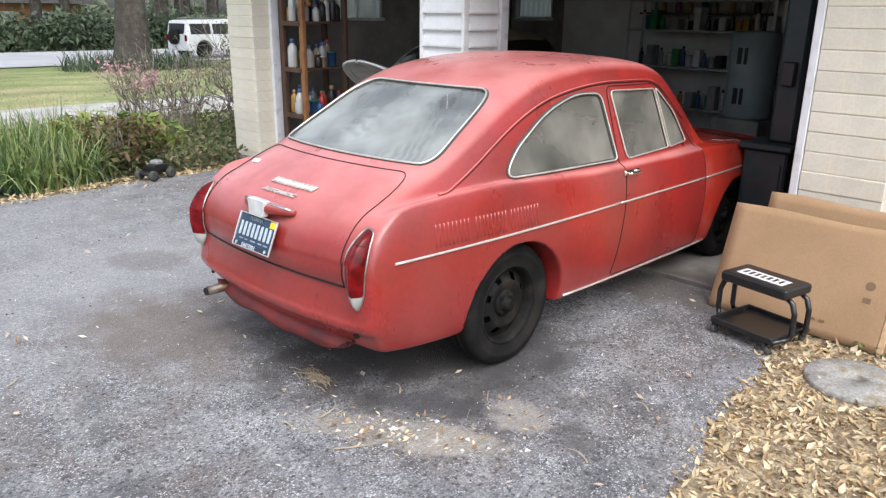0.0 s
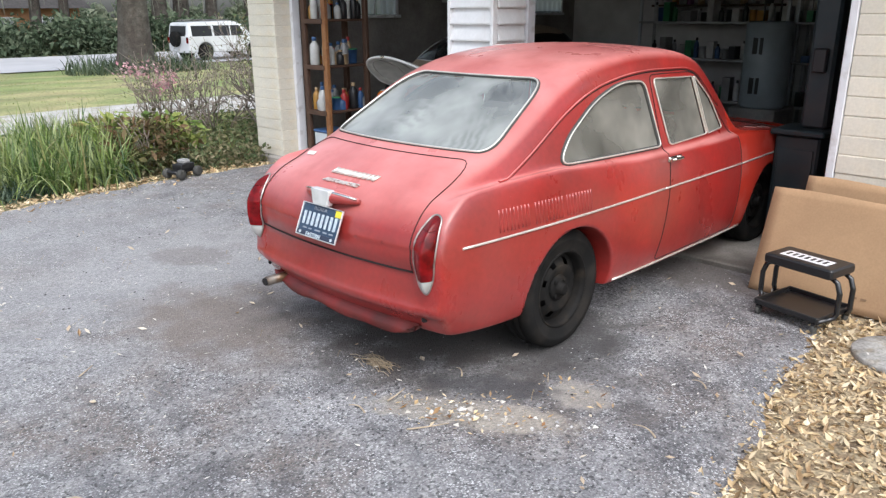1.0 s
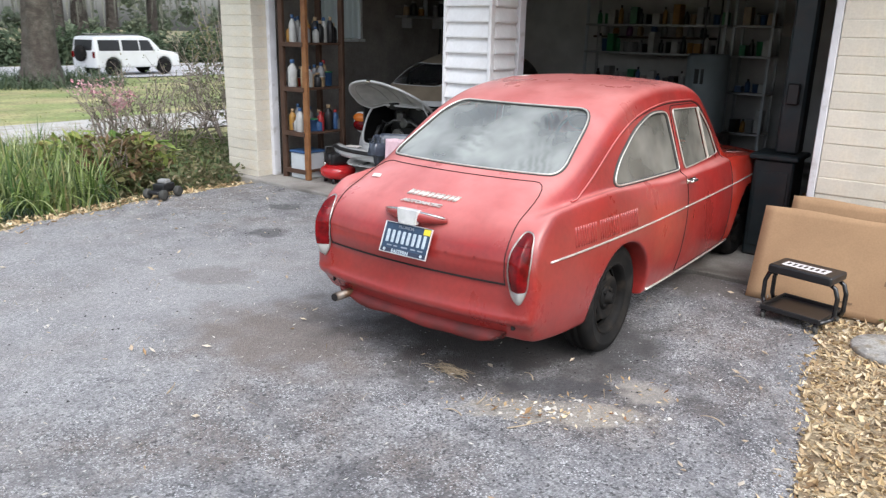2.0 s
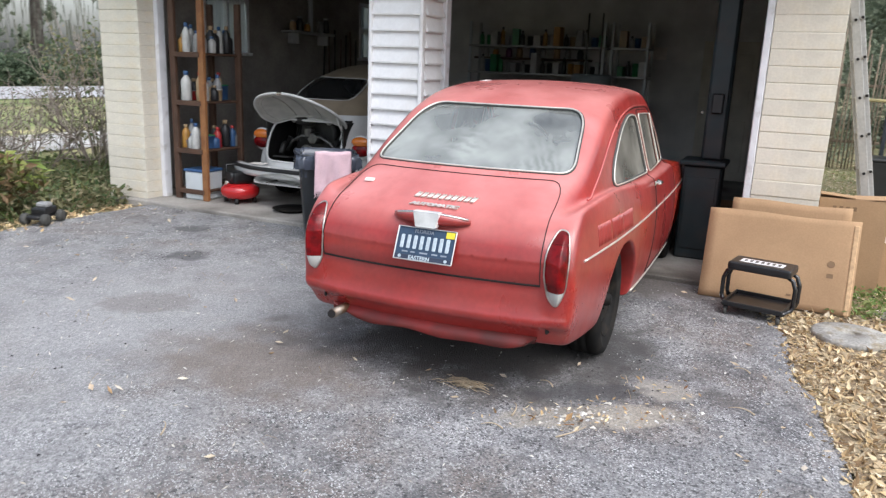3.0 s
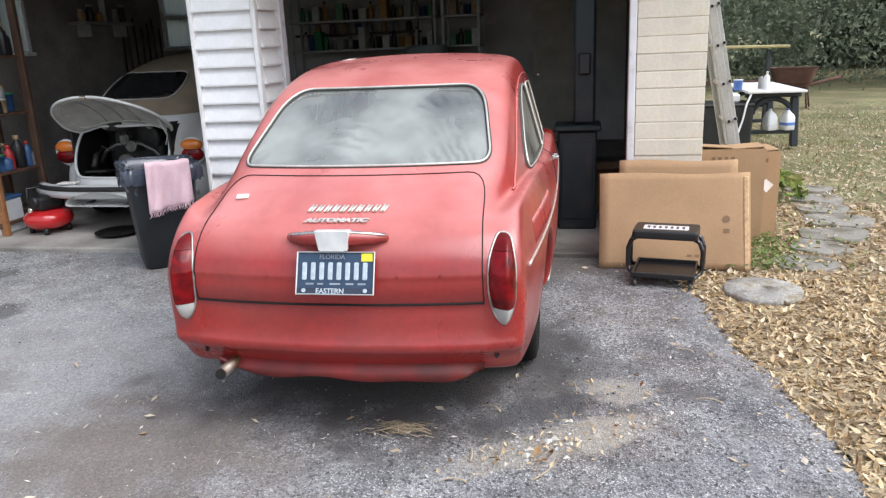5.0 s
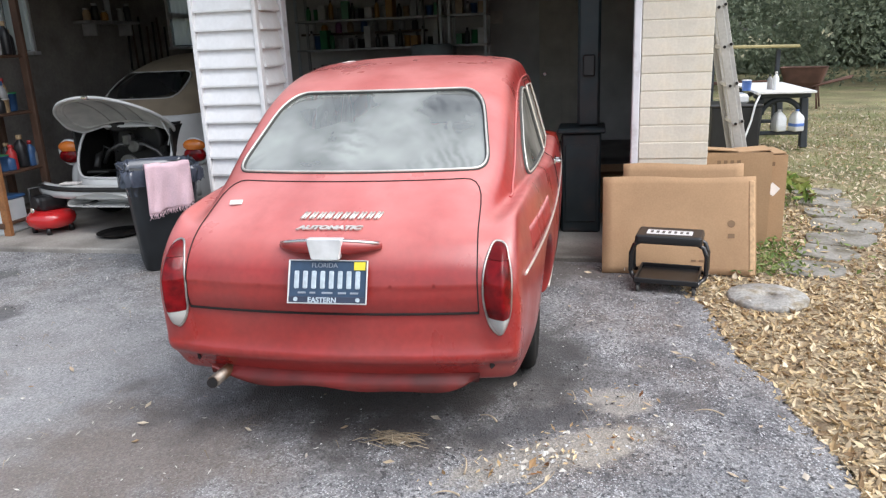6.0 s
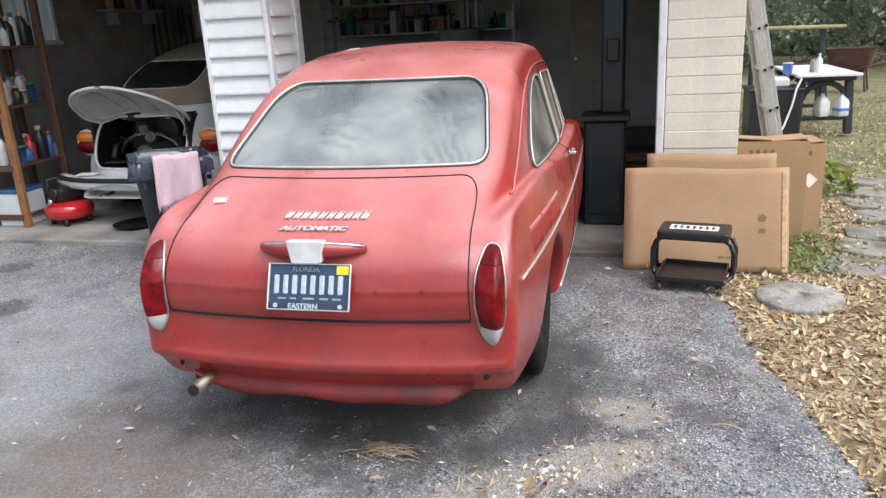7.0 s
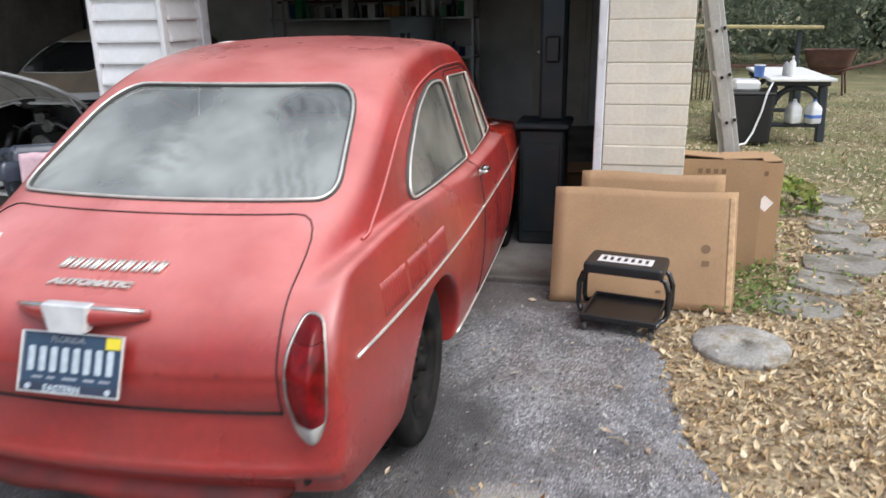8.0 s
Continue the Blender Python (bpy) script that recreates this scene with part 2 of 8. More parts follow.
def fade_and_sheen(m, colour, most):
    """Chalky faded paint, with sky sheen painted in, on the faces that look up."""
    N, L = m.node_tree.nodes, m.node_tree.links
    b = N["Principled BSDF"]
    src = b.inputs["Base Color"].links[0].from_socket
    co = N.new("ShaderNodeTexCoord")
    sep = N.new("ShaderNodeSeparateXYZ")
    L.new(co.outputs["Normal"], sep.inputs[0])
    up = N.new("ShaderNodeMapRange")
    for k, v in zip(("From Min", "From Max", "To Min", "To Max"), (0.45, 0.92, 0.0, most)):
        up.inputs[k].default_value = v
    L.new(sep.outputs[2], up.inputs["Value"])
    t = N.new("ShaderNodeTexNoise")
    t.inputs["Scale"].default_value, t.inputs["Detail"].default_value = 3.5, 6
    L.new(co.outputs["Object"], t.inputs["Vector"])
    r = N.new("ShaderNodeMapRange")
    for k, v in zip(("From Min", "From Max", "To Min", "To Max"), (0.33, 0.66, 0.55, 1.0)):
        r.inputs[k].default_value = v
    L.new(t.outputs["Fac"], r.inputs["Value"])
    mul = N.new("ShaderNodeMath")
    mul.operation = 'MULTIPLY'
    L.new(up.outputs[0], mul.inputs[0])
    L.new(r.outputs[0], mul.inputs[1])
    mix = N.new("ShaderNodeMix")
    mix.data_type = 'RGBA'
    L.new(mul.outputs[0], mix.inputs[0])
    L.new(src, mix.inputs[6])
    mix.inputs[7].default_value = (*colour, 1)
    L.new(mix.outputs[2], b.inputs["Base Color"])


fade_and_sheen(RED, (0.67, 0.245, 0.225), 0.95)
RED.node_tree.nodes["Principled BSDF"].inputs["Coat Weight"].default_value = 0.6
RED.node_tree.nodes["Principled BSDF"].inputs["Coat Roughness"].default_value = 0.2


def grime(m, colour, scale, at, most, stretch=(1, 1, 1), rough=None):
    """Dirt in blotches and runs of its own shape over a finished paint."""
    N, L = m.node_tree.nodes, m.node_tree.links
    b = N["Principled BSDF"]
    src = b.inputs["Base Color"].links[0].from_socket
    co = N.new("ShaderNodeTexCoord")
    mp = N.new("ShaderNodeMapping")
    mp.inputs["Scale"].default_value = stretch
    L.new(co.outputs["Object"], mp.inputs["Vector"])
    t = N.new("ShaderNodeTexNoise")
    t.inputs["Scale"].default_value, t.inputs["Detail"].default_value, t.inputs["Roughness"].default_value = scale, 8, 0.62
    L.new(mp.outputs[0], t.inputs["Vector"])
    r = N.new("ShaderNodeMapRange")
    for k, v in zip(("From Min", "From Max", "To Min", "To Max"), (at, at + 0.14, 0.0, most)):
        r.inputs[k].default_value = v
    L.new(t.outputs["Fac"], r.inputs["Value"])
    mix = N.new("ShaderNodeMix")
    mix.data_type = 'RGBA'
    L.new(r.outputs[0], mix.inputs[0])
    L.new(src, mix.inputs[6])
    mix.inputs[7].default_value = (*colour, 1)
    L.new(mix.outputs[2], b.inputs["Base Color"])
    if rough is not None:
        add = N.new("ShaderNodeMapRange")
        for k, v in zip(("From Min", "From Max", "To Min", "To Max"), (0.35, 0.65, b.inputs["Roughness"].default_value - 0.08, rough)):
            add.inputs[k].default_value = v
        L.new(t.outputs["Fac"], add.inputs["Value"])
        L.new(add.outputs[0], b.inputs["Roughness"])


grime(RED, (0.22, 0.035, 0.03), 2.6, 0.57, 0.24, (1.0, 1.0, 0.6), 0.46)
grime(RED, (0.60, 0.33, 0.30), 40, 0.70, 0.35)
# darker red copy: shade under the tail is in its colour, with grime blotches
RED_SHADED = mat("shaded_grimy_red_paint", (0.20, 0.015, 0.013), 0.45, vary=0.25, scale=6, second=(0.09, 0.022, 0.018), second_scale=5, second_at=0.5, second_soft=0.15, bump=0.15, bump_scale=9)
RED_NEW = mat("brighter_red_paint", (0.47, 0.036, 0.020), 0.26, vary=0.1, scale=3.0, second=(0.5, 0.08, 0.06), second_scale=4, second_at=0.62)
DARK = mat("dark_gap", (0.012, 0.010, 0.010), 0.9)
UNDER = mat("underbody_black", (0.02, 0.018, 0.017), 0.9, vary=0.3)
CHROME = mat("worn_chrome", (0.78, 0.77, 0.74), 0.22, 1.0, vary=0.12, scale=20)
TRIM = mat("dull_bright_trim", (0.78, 0.75, 0.68), 0.32, 0.6, vary=0.15, scale=15)
RUBBER = mat("grey_rubber_seal", (0.06, 0.06, 0.055), 0.75)
TYRE = mat("dusty_tyre_rubber", (0.010, 0.0098, 0.0095), 0.85, spec=0.2, vary=0.25, scale=9, second=(0.022, 0.019, 0.016), second_scale=7, second_at=0.6, bump=0.1, bump_scale=50)
STEEL_BLACK = mat("dirty_black_steel", (0.009, 0.0085, 0.008), 0.7, 0.0, spec=0.2, vary=0.35, scale=14, second=(0.025, 0.02, 0.015), second_scale=12, second_at=0.62)
LENS_RED = mat("red_lamp_lens", (0.19, 0.003, 0.005), 0.16, vary=0.3, scale=30, second=(0.08, 0.002, 0.003), second_scale=14, second_at=0.52, coat=0.1, spec=0.25)
RIM = mat("dull_lamp_rim", (0.46, 0.44, 0.41), 0.35, 0.9, vary=0.3, scale=25)
LENS_DARK = mat("dark_red_lens", (0.13, 0.004, 0.005), 0.24, spec=0.25, vary=0.3, scale=25)
LENS_WHITE = mat("milky_lamp_lens", (0.46, 0.46, 0.44), 0.3, vary=0.15, scale=15)
GLASS_REAR = glass_mat("dusty_rear_glass", 0.44, (0.50, 0.525, 0.49), 0.03, 2.0, streaks=0.12, ior=2.45)
GLASS_SIDE = glass_mat("dusty_side_glass", 0.58, (0.27, 0.26, 0.225), 0.05, 2.2)
SHIELD = mat("chalky_chrome", (0.88, 0.88, 0.88), 0.25, 0.45, vary=0.12, scale=18)
CABIN = mat("dark_cabin_vinyl", (0.03, 0.027, 0.024), 0.7)

# ---------- the red fastback ----------
CAR_TOP = curve([-1.05, -0.9, -0.78, -0.6, -0.3, 0.2, 0.8, 1.4, 1.9, 2.3, 2.7, 3.0, 3.2, 3.35], [0.855, 0.872, 0.888, 0.905, 0.925, 0.93, 0.93, 0.93, 0.935, 0.915, 0.875, 0.83, 0.78, 0.70])
CAR_BOT = curve([-1.05, -0.9, -0.6, -0.3, 0.4, 2.0, 2.8, 3.3], [0.29, 0.28, 0.25, 0.24, 0.235, 0.235, 0.25, 0.30])
CAR_W = curve([-1.1, -0.95, -0.8, -0.55, -0.2, 0.3, 1.2, 2.2, 2.8, 3.1, 3.3, 3.4], [0.695, 0.708, 0.718, 0.742, 0.770, 0.795, 0.808, 0.795, 0.765, 0.72, 0.66, 0.62])
CAR_SEC = curve([0.15, 0.25, 0.38, 0.52, 0.66, 0.80, 0.92, 1.1], [0.91, 0.95, 0.985, 1.0, 0.997, 0.975, 0.94, 0.86])
CAR_TAIL = curve([0.2, 0.30, 0.37, 0.395, 0.418, 0.445, 0.52, 0.572, 0.60, 0.635, 0.68, 0.74, 0.82, 0.90, 0.96, 1.02, 1.2, 1.7], [-0.86, -0.895, -0.946, -0.974, -0.981, -0.972, -0.957, -0.953, -0.963, -0.970, -0.964, -0.945, -0.89, -0.80, -0.76, -0.80, -1.2, -3.0])
CAR_CORNER = curve([0.2, 0.30, 0.37, 0.395, 0.418, 0.445, 0.49, 0.56, 0.635, 0.68, 0.74, 0.82, 0.90, 0.96, 1.02, 1.2, 1.7], [-0.86, -0.895, -0.940, -0.968, -0.976, -0.97, -0.966, -0.968, -0.970, -0.964, -0.945, -0.89, -0.80, -0.76, -0.80, -1.2, -3.0])
CAR_NOSE = curve([0.2, 0.35, 0.5, 0.65, 0.78, 0.9], [3.20, 3.27, 3.30, 3.295, 3.25, 3.1])
CAR_ROOF = curve([-1.0, -0.8, -0.6, -0.4, -0.2, 0.04, 0.3, 0.6, 0.9, 1.2, 1.4, 1.55, 1.7, 1.9, 2.05, 2.2], [0.74, 0.885, 0.985, 1.065, 1.175, 1.305, 1.402, 1.458, 1.478, 1.473, 1.453, 1.402, 1.29, 1.10, 0.96, 0.82])
CAR_GREEN = curve([-1.0, -0.6, -0.3, 0.1, 0.6, 1.2, 1.7, 2.1], [0.545, 0.595, 0.65, 0.69, 0.705, 0.705, 0.69, 0.66])


def car_field(x, y, z):
    a = np.abs(y)
    top = (z - CAR_TOP(x) + 0.05 * a**2 - 0.040 * np.exp(-((a - CAR_W(x) + 0.050) / 0.050)**2) * np.clip((0.6 - x) / 0.7, 0, 1)) * 0.97
    side = a - CAR_W(x) * CAR_SEC(z)
    ledge = np.clip((a - 0.55) / 0.06, 0, 1)
    ledge = ledge * ledge * (3 - 2 * ledge)
    tail = (CAR_TAIL(z) * (1 - ledge) + CAR_CORNER(z) * ledge + 0.15 * a**2 - x) * 0.86
    nose = x - CAR_NOSE(z) + 0.14 * a**2
    low = smax(smax(top, side, 0.022), smax(tail, nose, 0.02), 0.03)
    low = smax(low, CAR_BOT(x) - z, 0.03)
    slope = np.abs(CAR_ROOF(x + 0.03) - CAR_ROOF(x - 0.03)) / 0.06
    roof = (z - CAR_ROOF(x) + (0.085 - 0.03 * np.clip(slope, 0, 1)) * a**2) / np.sqrt(1 + slope**2)
    glass = (a - CAR_GREEN(x) + 0.25 * (z - 0.93)) * 0.96
    green = smax(smax(roof, glass, 0.055), np.maximum(0.70 - z, tail), 0.02)
    body = smin(low, green, 0.022)
    for xa, r, zc in ((0.0, 0.338, 0.298), (2.4, 0.34, 0.305)):
        hole = np.maximum(np.hypot(x - xa, z - zc) - r, 0.50 - a)
        body = smax(body, -hole, 0.012)
    return body


def car_from(axis, u, v, start, step, field=car_field):
    """The skin met from outside along an axis, for outline points (u, v) in the two other axes."""
    u, v = np.asarray(u, float), np.asarray(v, float)
    others = [k for k in range(3) if k != axis]
    ts = start + step * np.arange(420)
    p = np.zeros((len(u), len(ts), 3))
    p[..., others[0]], p[..., others[1]], p[..., axis] = u[:, None], v[:, None], ts[None]
    f = field(p[..., 0], p[..., 1], p[..., 2])
    i = np.argmax(f < 0, 1)
    i[i == 0] = 1
    k = np.arange(len(u))
    f0, f1 = f[k, i - 1], f[k, i]
    t = ts[i - 1] + step * f0 / np.maximum(f0 - f1, 1e-9)
    out = np.zeros((len(u), 3))
    out[:, others[0]], out[:, others[1]], out[:, axis] = u, v, t
    return out


def from_rear(outline):
    o = np.array(outline)
    return car_from(0, o[:, 0], o[:, 1], -1.3, 0.006)


def from_side(outline, sign):
    o = np.array(outline)
    return car_from(1, o[:, 0], o[:, 1], sign * 1.0, -sign * 0.004)


def lift(ring, d):
    """Points moved outwards from the skin."""
    g = grad(car_field, ring)
    return ring + d * g / np.linalg.norm(g, axis=1, keepdims=True)


def from_top(outline):
    o = np.array(outline)
    return car_from(2, o[:, 0], o[:, 1], 1.7, -0.005)


HATCH = rounded([(-0.560, 0.582), (0.560, 0.582), (0.555, 0.80), (0.535, 1.000), (-0.535, 1.000), (-0.555, 0.80)], [0.012, 0.012, 0.05, 0.075, 0.075, 0.05])
REAR_WIN = rounded([(-0.548, 1.026), (0.548, 1.026), (0.470, 1.322), (-0.470, 1.322)], [0.06, 0.06, 0.105, 0.105], 7)
QUARTER = rounded([(-0.05, 0.938), (0.88, 0.930), (0.80, 1.285), (0.58, 1.295), (0.30, 1.215), (0.05, 1.06)], [0.09, 0.035, 0.05, 0.12, 0.12, 0.12], 5)
DOOR_WIN = rounded([(0.985, 0.925), (1.47, 0.94), (1.38, 1.285), (0.90, 1.295)], [0.03, 0.012, 0.012, 0.035], 4)
VENT = rounded([(1.495, 0.94), (1.72, 0.955), (1.60, 1.14), (1.42, 1.28), (1.405, 1.285)], [0.012, 0.03, 0.05, 0.02, 0.01], 4)
WIND = rounded([(-0.60, 1.0), (0.60, 1.0), (0.50, 1.37), (-0.50, 1.37)], [0.08, 0.08, 0.1, 0.1], 5)
DOOR = rounded([(0.80, 0.29), (1.83, 0.29), (1.84, 0.80), (1.82, 0.93), (1.44, 1.315), (0.87, 1.32), (0.90, 0.95)], [0.04, 0.05, 0.08, 0.08, 0.1, 0.05, 0.06], 5)
HOOD = rounded([(2.12, -0.60), (3.16, -0.52), (3.16, 0.52), (2.12, 0.60)], [0.1, 0.1, 0.1, 0.1], 5)
REGIONS = [("rear_window", "yz", REAR_WIN, lambda p: p[:, 0] < 0.7), ("engine_lid", "yz", HATCH, lambda p: p[:, 0] < -0.2),
           ("windscreen", "yz", WIND, lambda p: p[:, 0] > 1.2), ("bonnet", "xy", HOOD, lambda p: p[:, 2] > 0.55)]
for sg, tag in ((-1, "r"), (1, "l")):
    for nm, pl in (("quarter_window", QUARTER), ("door_window", DOOR_WIN), ("vent_window", VENT), ("door", DOOR)):
        REGIONS.append((nm + "|" + tag, "xz", pl, lambda p, sg=sg: p[:, 1] * sg > 0.38))


def build_car(at):
    car = thing("fastback_car", "faded red two-door fastback car with dusty glass and no rear bumper", "car")
    car.matrix_basis = pose(at[0], at[1], at[2], 0, 0.85, 1.34)
    P, Q = skin(car_field, (-1.10, -0.90, 0.16), (3.42, 0.90, 1.56), 0.0155)
    owner = np.zeros(len(Q), int)
    plane = {"yz": (1, 2, 0), "xz": (0, 2, 1), "xy": (0, 1, 2)}
    for i, (nm, ax, poly, where) in enumerate(REGIONS):
        a, b, c = plane[ax]
        m = np.flatnonzero(where(P))
        if "window" not in nm and nm != "windscreen":
            continue
        near, far = to_poly(P[m, a], P[m, b], dense(poly, 0.5))
        g = grad(car_field, P[m])
        close = far < 0.0095 * np.clip(np.abs(g[:, c]) / np.linalg.norm(g, axis=1), 0.3, 1)
        k = m[close]
        P[k, a], P[k, b] = near[close].T
        for _ in range(4):
            g = grad(car_field, P[k])[:, c]
            P[k, c] -= np.clip(car_field(*P[k].T) / np.where(np.abs(g) < 0.2, 0.2 * np.sign(g + 1e-9), g), -0.02, 0.02)
    C = P[Q].mean(1)
    for i, (nm, ax, poly, where) in enumerate(REGIONS):
        a, b, _ = plane[ax]
        hit = in_poly(C[:, a], C[:, b], poly) & where(C) & (owner == 0)
        owner[hit] = i + 1
    for i, (nm, ax, poly, where) in enumerate(REGIONS):
        if nm.startswith("door|"):
            a, b, _ = plane[ax]
            owner[in_poly(C[:, a], C[:, b], poly) & where(C) & (owner == 0)] = i + 1

    def piece(k, name, material, parent, label="", inset=0.0):
        q = Q[owner == k]
        ids, inv = np.unique(q, return_inverse=True)
        v = P[ids]
        g = grad(car_field, v)
        g /= np.linalg.norm(g, axis=1, keepdims=True)
        ob = raw_part(name, (v - inset * g).tolist(), inv.reshape(q.shape).tolist(), material, parent, label, True)
        ob.data.normals_split_custom_set_from_vertices(g.tolist())
        return ob

    front = (owner == 0) & (C[:, 0] > 1.845)
    owner[front & (C[:, 1] < 0)] = 90
    owner[front & (C[:, 1] >= 0)] = 91
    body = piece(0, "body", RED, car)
    for k in (90, 91):
        piece(k, "front_wing", RED_NEW, car, "brighter orange-red front wing")
    doors = {}
    for i, (nm, ax, poly, where) in enumerate(REGIONS):
        name, _, tag = nm.partition("|")
        if name == "door":
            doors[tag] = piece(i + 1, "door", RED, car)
    for i, (nm, ax, poly, where) in enumerate(REGIONS):
        name, _, tag = nm.partition("|")
        sg = -1 if tag == "r" else 1
        if name in ("rear_window", "windscreen"):
            ring = from_rear(dense(poly, 0.03)) if name == "rear_window" else car_from(0, *np.array(dense(poly, 0.03)).T, 3.0, -0.006)
            pane = piece(i + 1, name, GLASS_REAR if name == "rear_window" else GLASS_SIDE, car, "dusty grey glass in a bright trim frame", 0.004)
            part("rubber_seal", tube(bmesh.new(), ring, 0.011, 6, True), RUBBER, pane)
            part("bright_trim", tube(bmesh.new(), ring + np.array([-0.006 if name == "rear_window" else 0.006, 0, 0.006]), 0.0052, 6, True), TRIM, pane)
        elif name in ("quarter_window", "door_window", "vent_window"):
            ring = from_side(dense(poly, 0.03), sg)
            pane = piece(i + 1, name, GLASS_SIDE, doors[tag] if name != "quarter_window" else car, "dusty brownish-grey side glass", 0.004)
            part("bright_trim", tube(bmesh.new(), lift(ring, 0.010 if name == "quarter_window" else 0.007), 0.0046, 6, True), TRIM, pane)
            if name == "quarter_window":
                part("rubber_seal", tube(bmesh.new(), ring, 0.012, 6, True), RUBBER, pane)
        elif name == "engine_lid":
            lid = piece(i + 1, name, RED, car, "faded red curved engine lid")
            part("lid_gap", tube(bmesh.new(), lift(from_rear(dense(poly, 0.01)), 0.0018), 0.0023, 5, True), DARK, lid)
            low_edge = from_rear([(y, 0.580) for y in np.linspace(-0.560, 0.560, 60)])
            part("lower_gap", tube(bmesh.new(), low_edge + np.array([0.001, 0, 0]), 0.0062, 6), DARK, lid)
        elif name == "bonnet":
            hood = piece(i + 1, name, RED_NEW, car)
            part("bonnet_gap", tube(bmesh.new(), from_top(dense(poly, 0.04)), 0.005, 5, True), DARK, hood)
    for tag, sg in (("r", -1), ("l", 1)):
        gap = [p for p in dense(DOOR, 0.03)]
        part("door_gap", tube(bmesh.new(), lift(from_side(gap, sg), 0.0012), 0.0027, 5, True), DARK, doors[tag])
        # handle: a plate, a grip and a push button
        c = from_side([(0.935, 0.865)], sg)[0]
        bm = bmesh.new()
        box(bm, (0.15, 0.014, 0.030), (c[0], c[1] + sg * 0.006, c[2]), bevel=0.005)
        box(bm, (0.10, 0.016, 0.017), (c[0] - 0.005, c[1] + sg * 0.034, c[2]), bevel=0.006)
        for dx in (-0.055, 0.05):
            box(bm, (0.022, 0.03, 0.016), (c[0] + dx, c[1] + sg * 0.02, c[2]), bevel=0.004)
        part("door_handle", bm, CHROME, doors[tag], "chrome door handle")
        # waist trim, in three lengths
        for x0, x1, owner_ob in ((-0.77, 0.795, car), (0.806, 1.825, doors[tag]), (1.84, 3.12, car)):
            xs = np.linspace(x0, x1, 24)
            zs = np.interp(xs, [-0.8, 0.8, 2.7, 3.2], [0.686, 0.714, 0.728, 0.722])
            line = from_side(list(zip(xs, zs)), sg) + np.array([0, sg * 0.004, 0])
            part("waist_trim", tube(bmesh.new(), line, 0.0052, 6, flat=1.2), TRIM, owner_ob, "thin bright waist strip")
        xs = np.linspace(0.38, 1.98, 20)
        line = from_side(list(zip(xs, np.full(20, 0.272))), sg) + np.array([0, sg * 0.004, 0])
        part("sill_trim", tube(bmesh.new(), line, 0.0062, 6), TRIM, car)
        # drip rail, from the rear wing over the windows to the screen pillar
        rx = np.linspace(-0.47, 1.72, 64)
        rz = np.interp(rx, [-0.5, -0.42, -0.25, -0.08, 0.1, 0.33, 0.6, 0.85, 1.38, 1.52, 1.72], [0.865, 0.900, 0.985, 1.09, 1.19, 1.275, 1.32, 1.34, 1.335, 1.28, 1.06])
        rz = np.convolve(np.pad(rz, 3, mode="edge"), np.ones(7) / 7, "valid")
        rail = from_side(list(zip(rx, rz)), sg)
        stop = np.flatnonzero(np.abs(np.diff(rail[:, 1])) > 0.016)
        rail = rail[(stop[stop < 20].max() + 1 if (stop < 20).any() else 0):]
        run = (rail[0] - rail[3]) / np.linalg.norm(rail[0] - rail[3])
        rail = np.concatenate([settle(car_field, np.array([rail[0] + run * d for d in (0.13, 0.10, 0.07, 0.035)])), rail])
        part("drip_rail", tube(bmesh.new(), rail + np.array([0, sg * 0.002, 0.004]), 0.0062, 6), RED, car)
        part("rail_shadow_gap", tube(bmesh.new(), rail + np.array([0, 0, -0.005]), 0.0042, 5), DARK, car)
        # cooling louvres: three rows of upright ribs
        for x0 in (-0.545, -0.31, -0.085):
            bm = bmesh.new()
            for j in range(9):
                x = x0 + 0.0235 * j
                t = from_side([(x, 0.715), (x, 0.74), (x, 0.79), (x, 0.815)], sg)
                t[:, 1] -= sg * 0.0006
                tube(bm, t, 0.0050, 6)
            part("air_louvre", bm, RED, body)
        # rear lamp: red lens over a milky one, in a bright rim
        lamp_o = rounded([(0.602, 0.530), (0.640, 0.485), (0.676, 0.570), (0.680, 0.720), (0.656, 0.820), (0.612, 0.830), (0.583, 0.755), (0.578, 0.63)], 0.09, 4)
        lamp_o = [(sg * y - (0.018 if sg > 0 else -0.004), z) for y, z in lamp_o]
        rim = from_rear(dense(lamp_o, 0.02))
        lamp = part("tail_lamp", tube(bmesh.new(), lift(rim, 0.003), 0.0046, 6, True), RIM, car, "tall oval tail lamp in a bright rim")
        for nm, z0, z1, mt in (("cap_lens", 0.775, 0.87, LENS_DARK), ("red_lens", 0.567, 0.773, LENS_RED), ("clear_lens", 0.45, 0.565, LENS_WHITE)):
            yy, zz = np.meshgrid(np.linspace(0.54, 0.70, 26), np.linspace(z0, z1, 26))
            g = np.stack([sg * yy.ravel(), zz.ravel()], 1)
            ok = in_poly(g[:, 0], g[:, 1], lamp_o)
            near, far = to_poly(g[:, 0], g[:, 1], dense(lamp_o, 0.5))
            put = (~ok) & (far < 0.0075)
            g[put] = near[put]
            s = from_rear(g)
            dome = 0.052 * np.clip(np.where(ok, far, 0) / 0.05, 0, 1)**0.55
            s[:, 0] -= dome
            s[:, 1] += sg * dome * 0.5
            use = (ok | put).reshape(26, 26)
            faces = []
            for r in range(25):
                for c in range(25):
                    if use[r, c] and use[r + 1, c] and use[r, c + 1] and use[r + 1, c + 1]:
                        f = [r * 26 + c, r * 26 + c + 1, (r + 1) * 26 + c + 1, (r + 1) * 26 + c]
                        faces.append(f if sg < 0 else f[::-1])
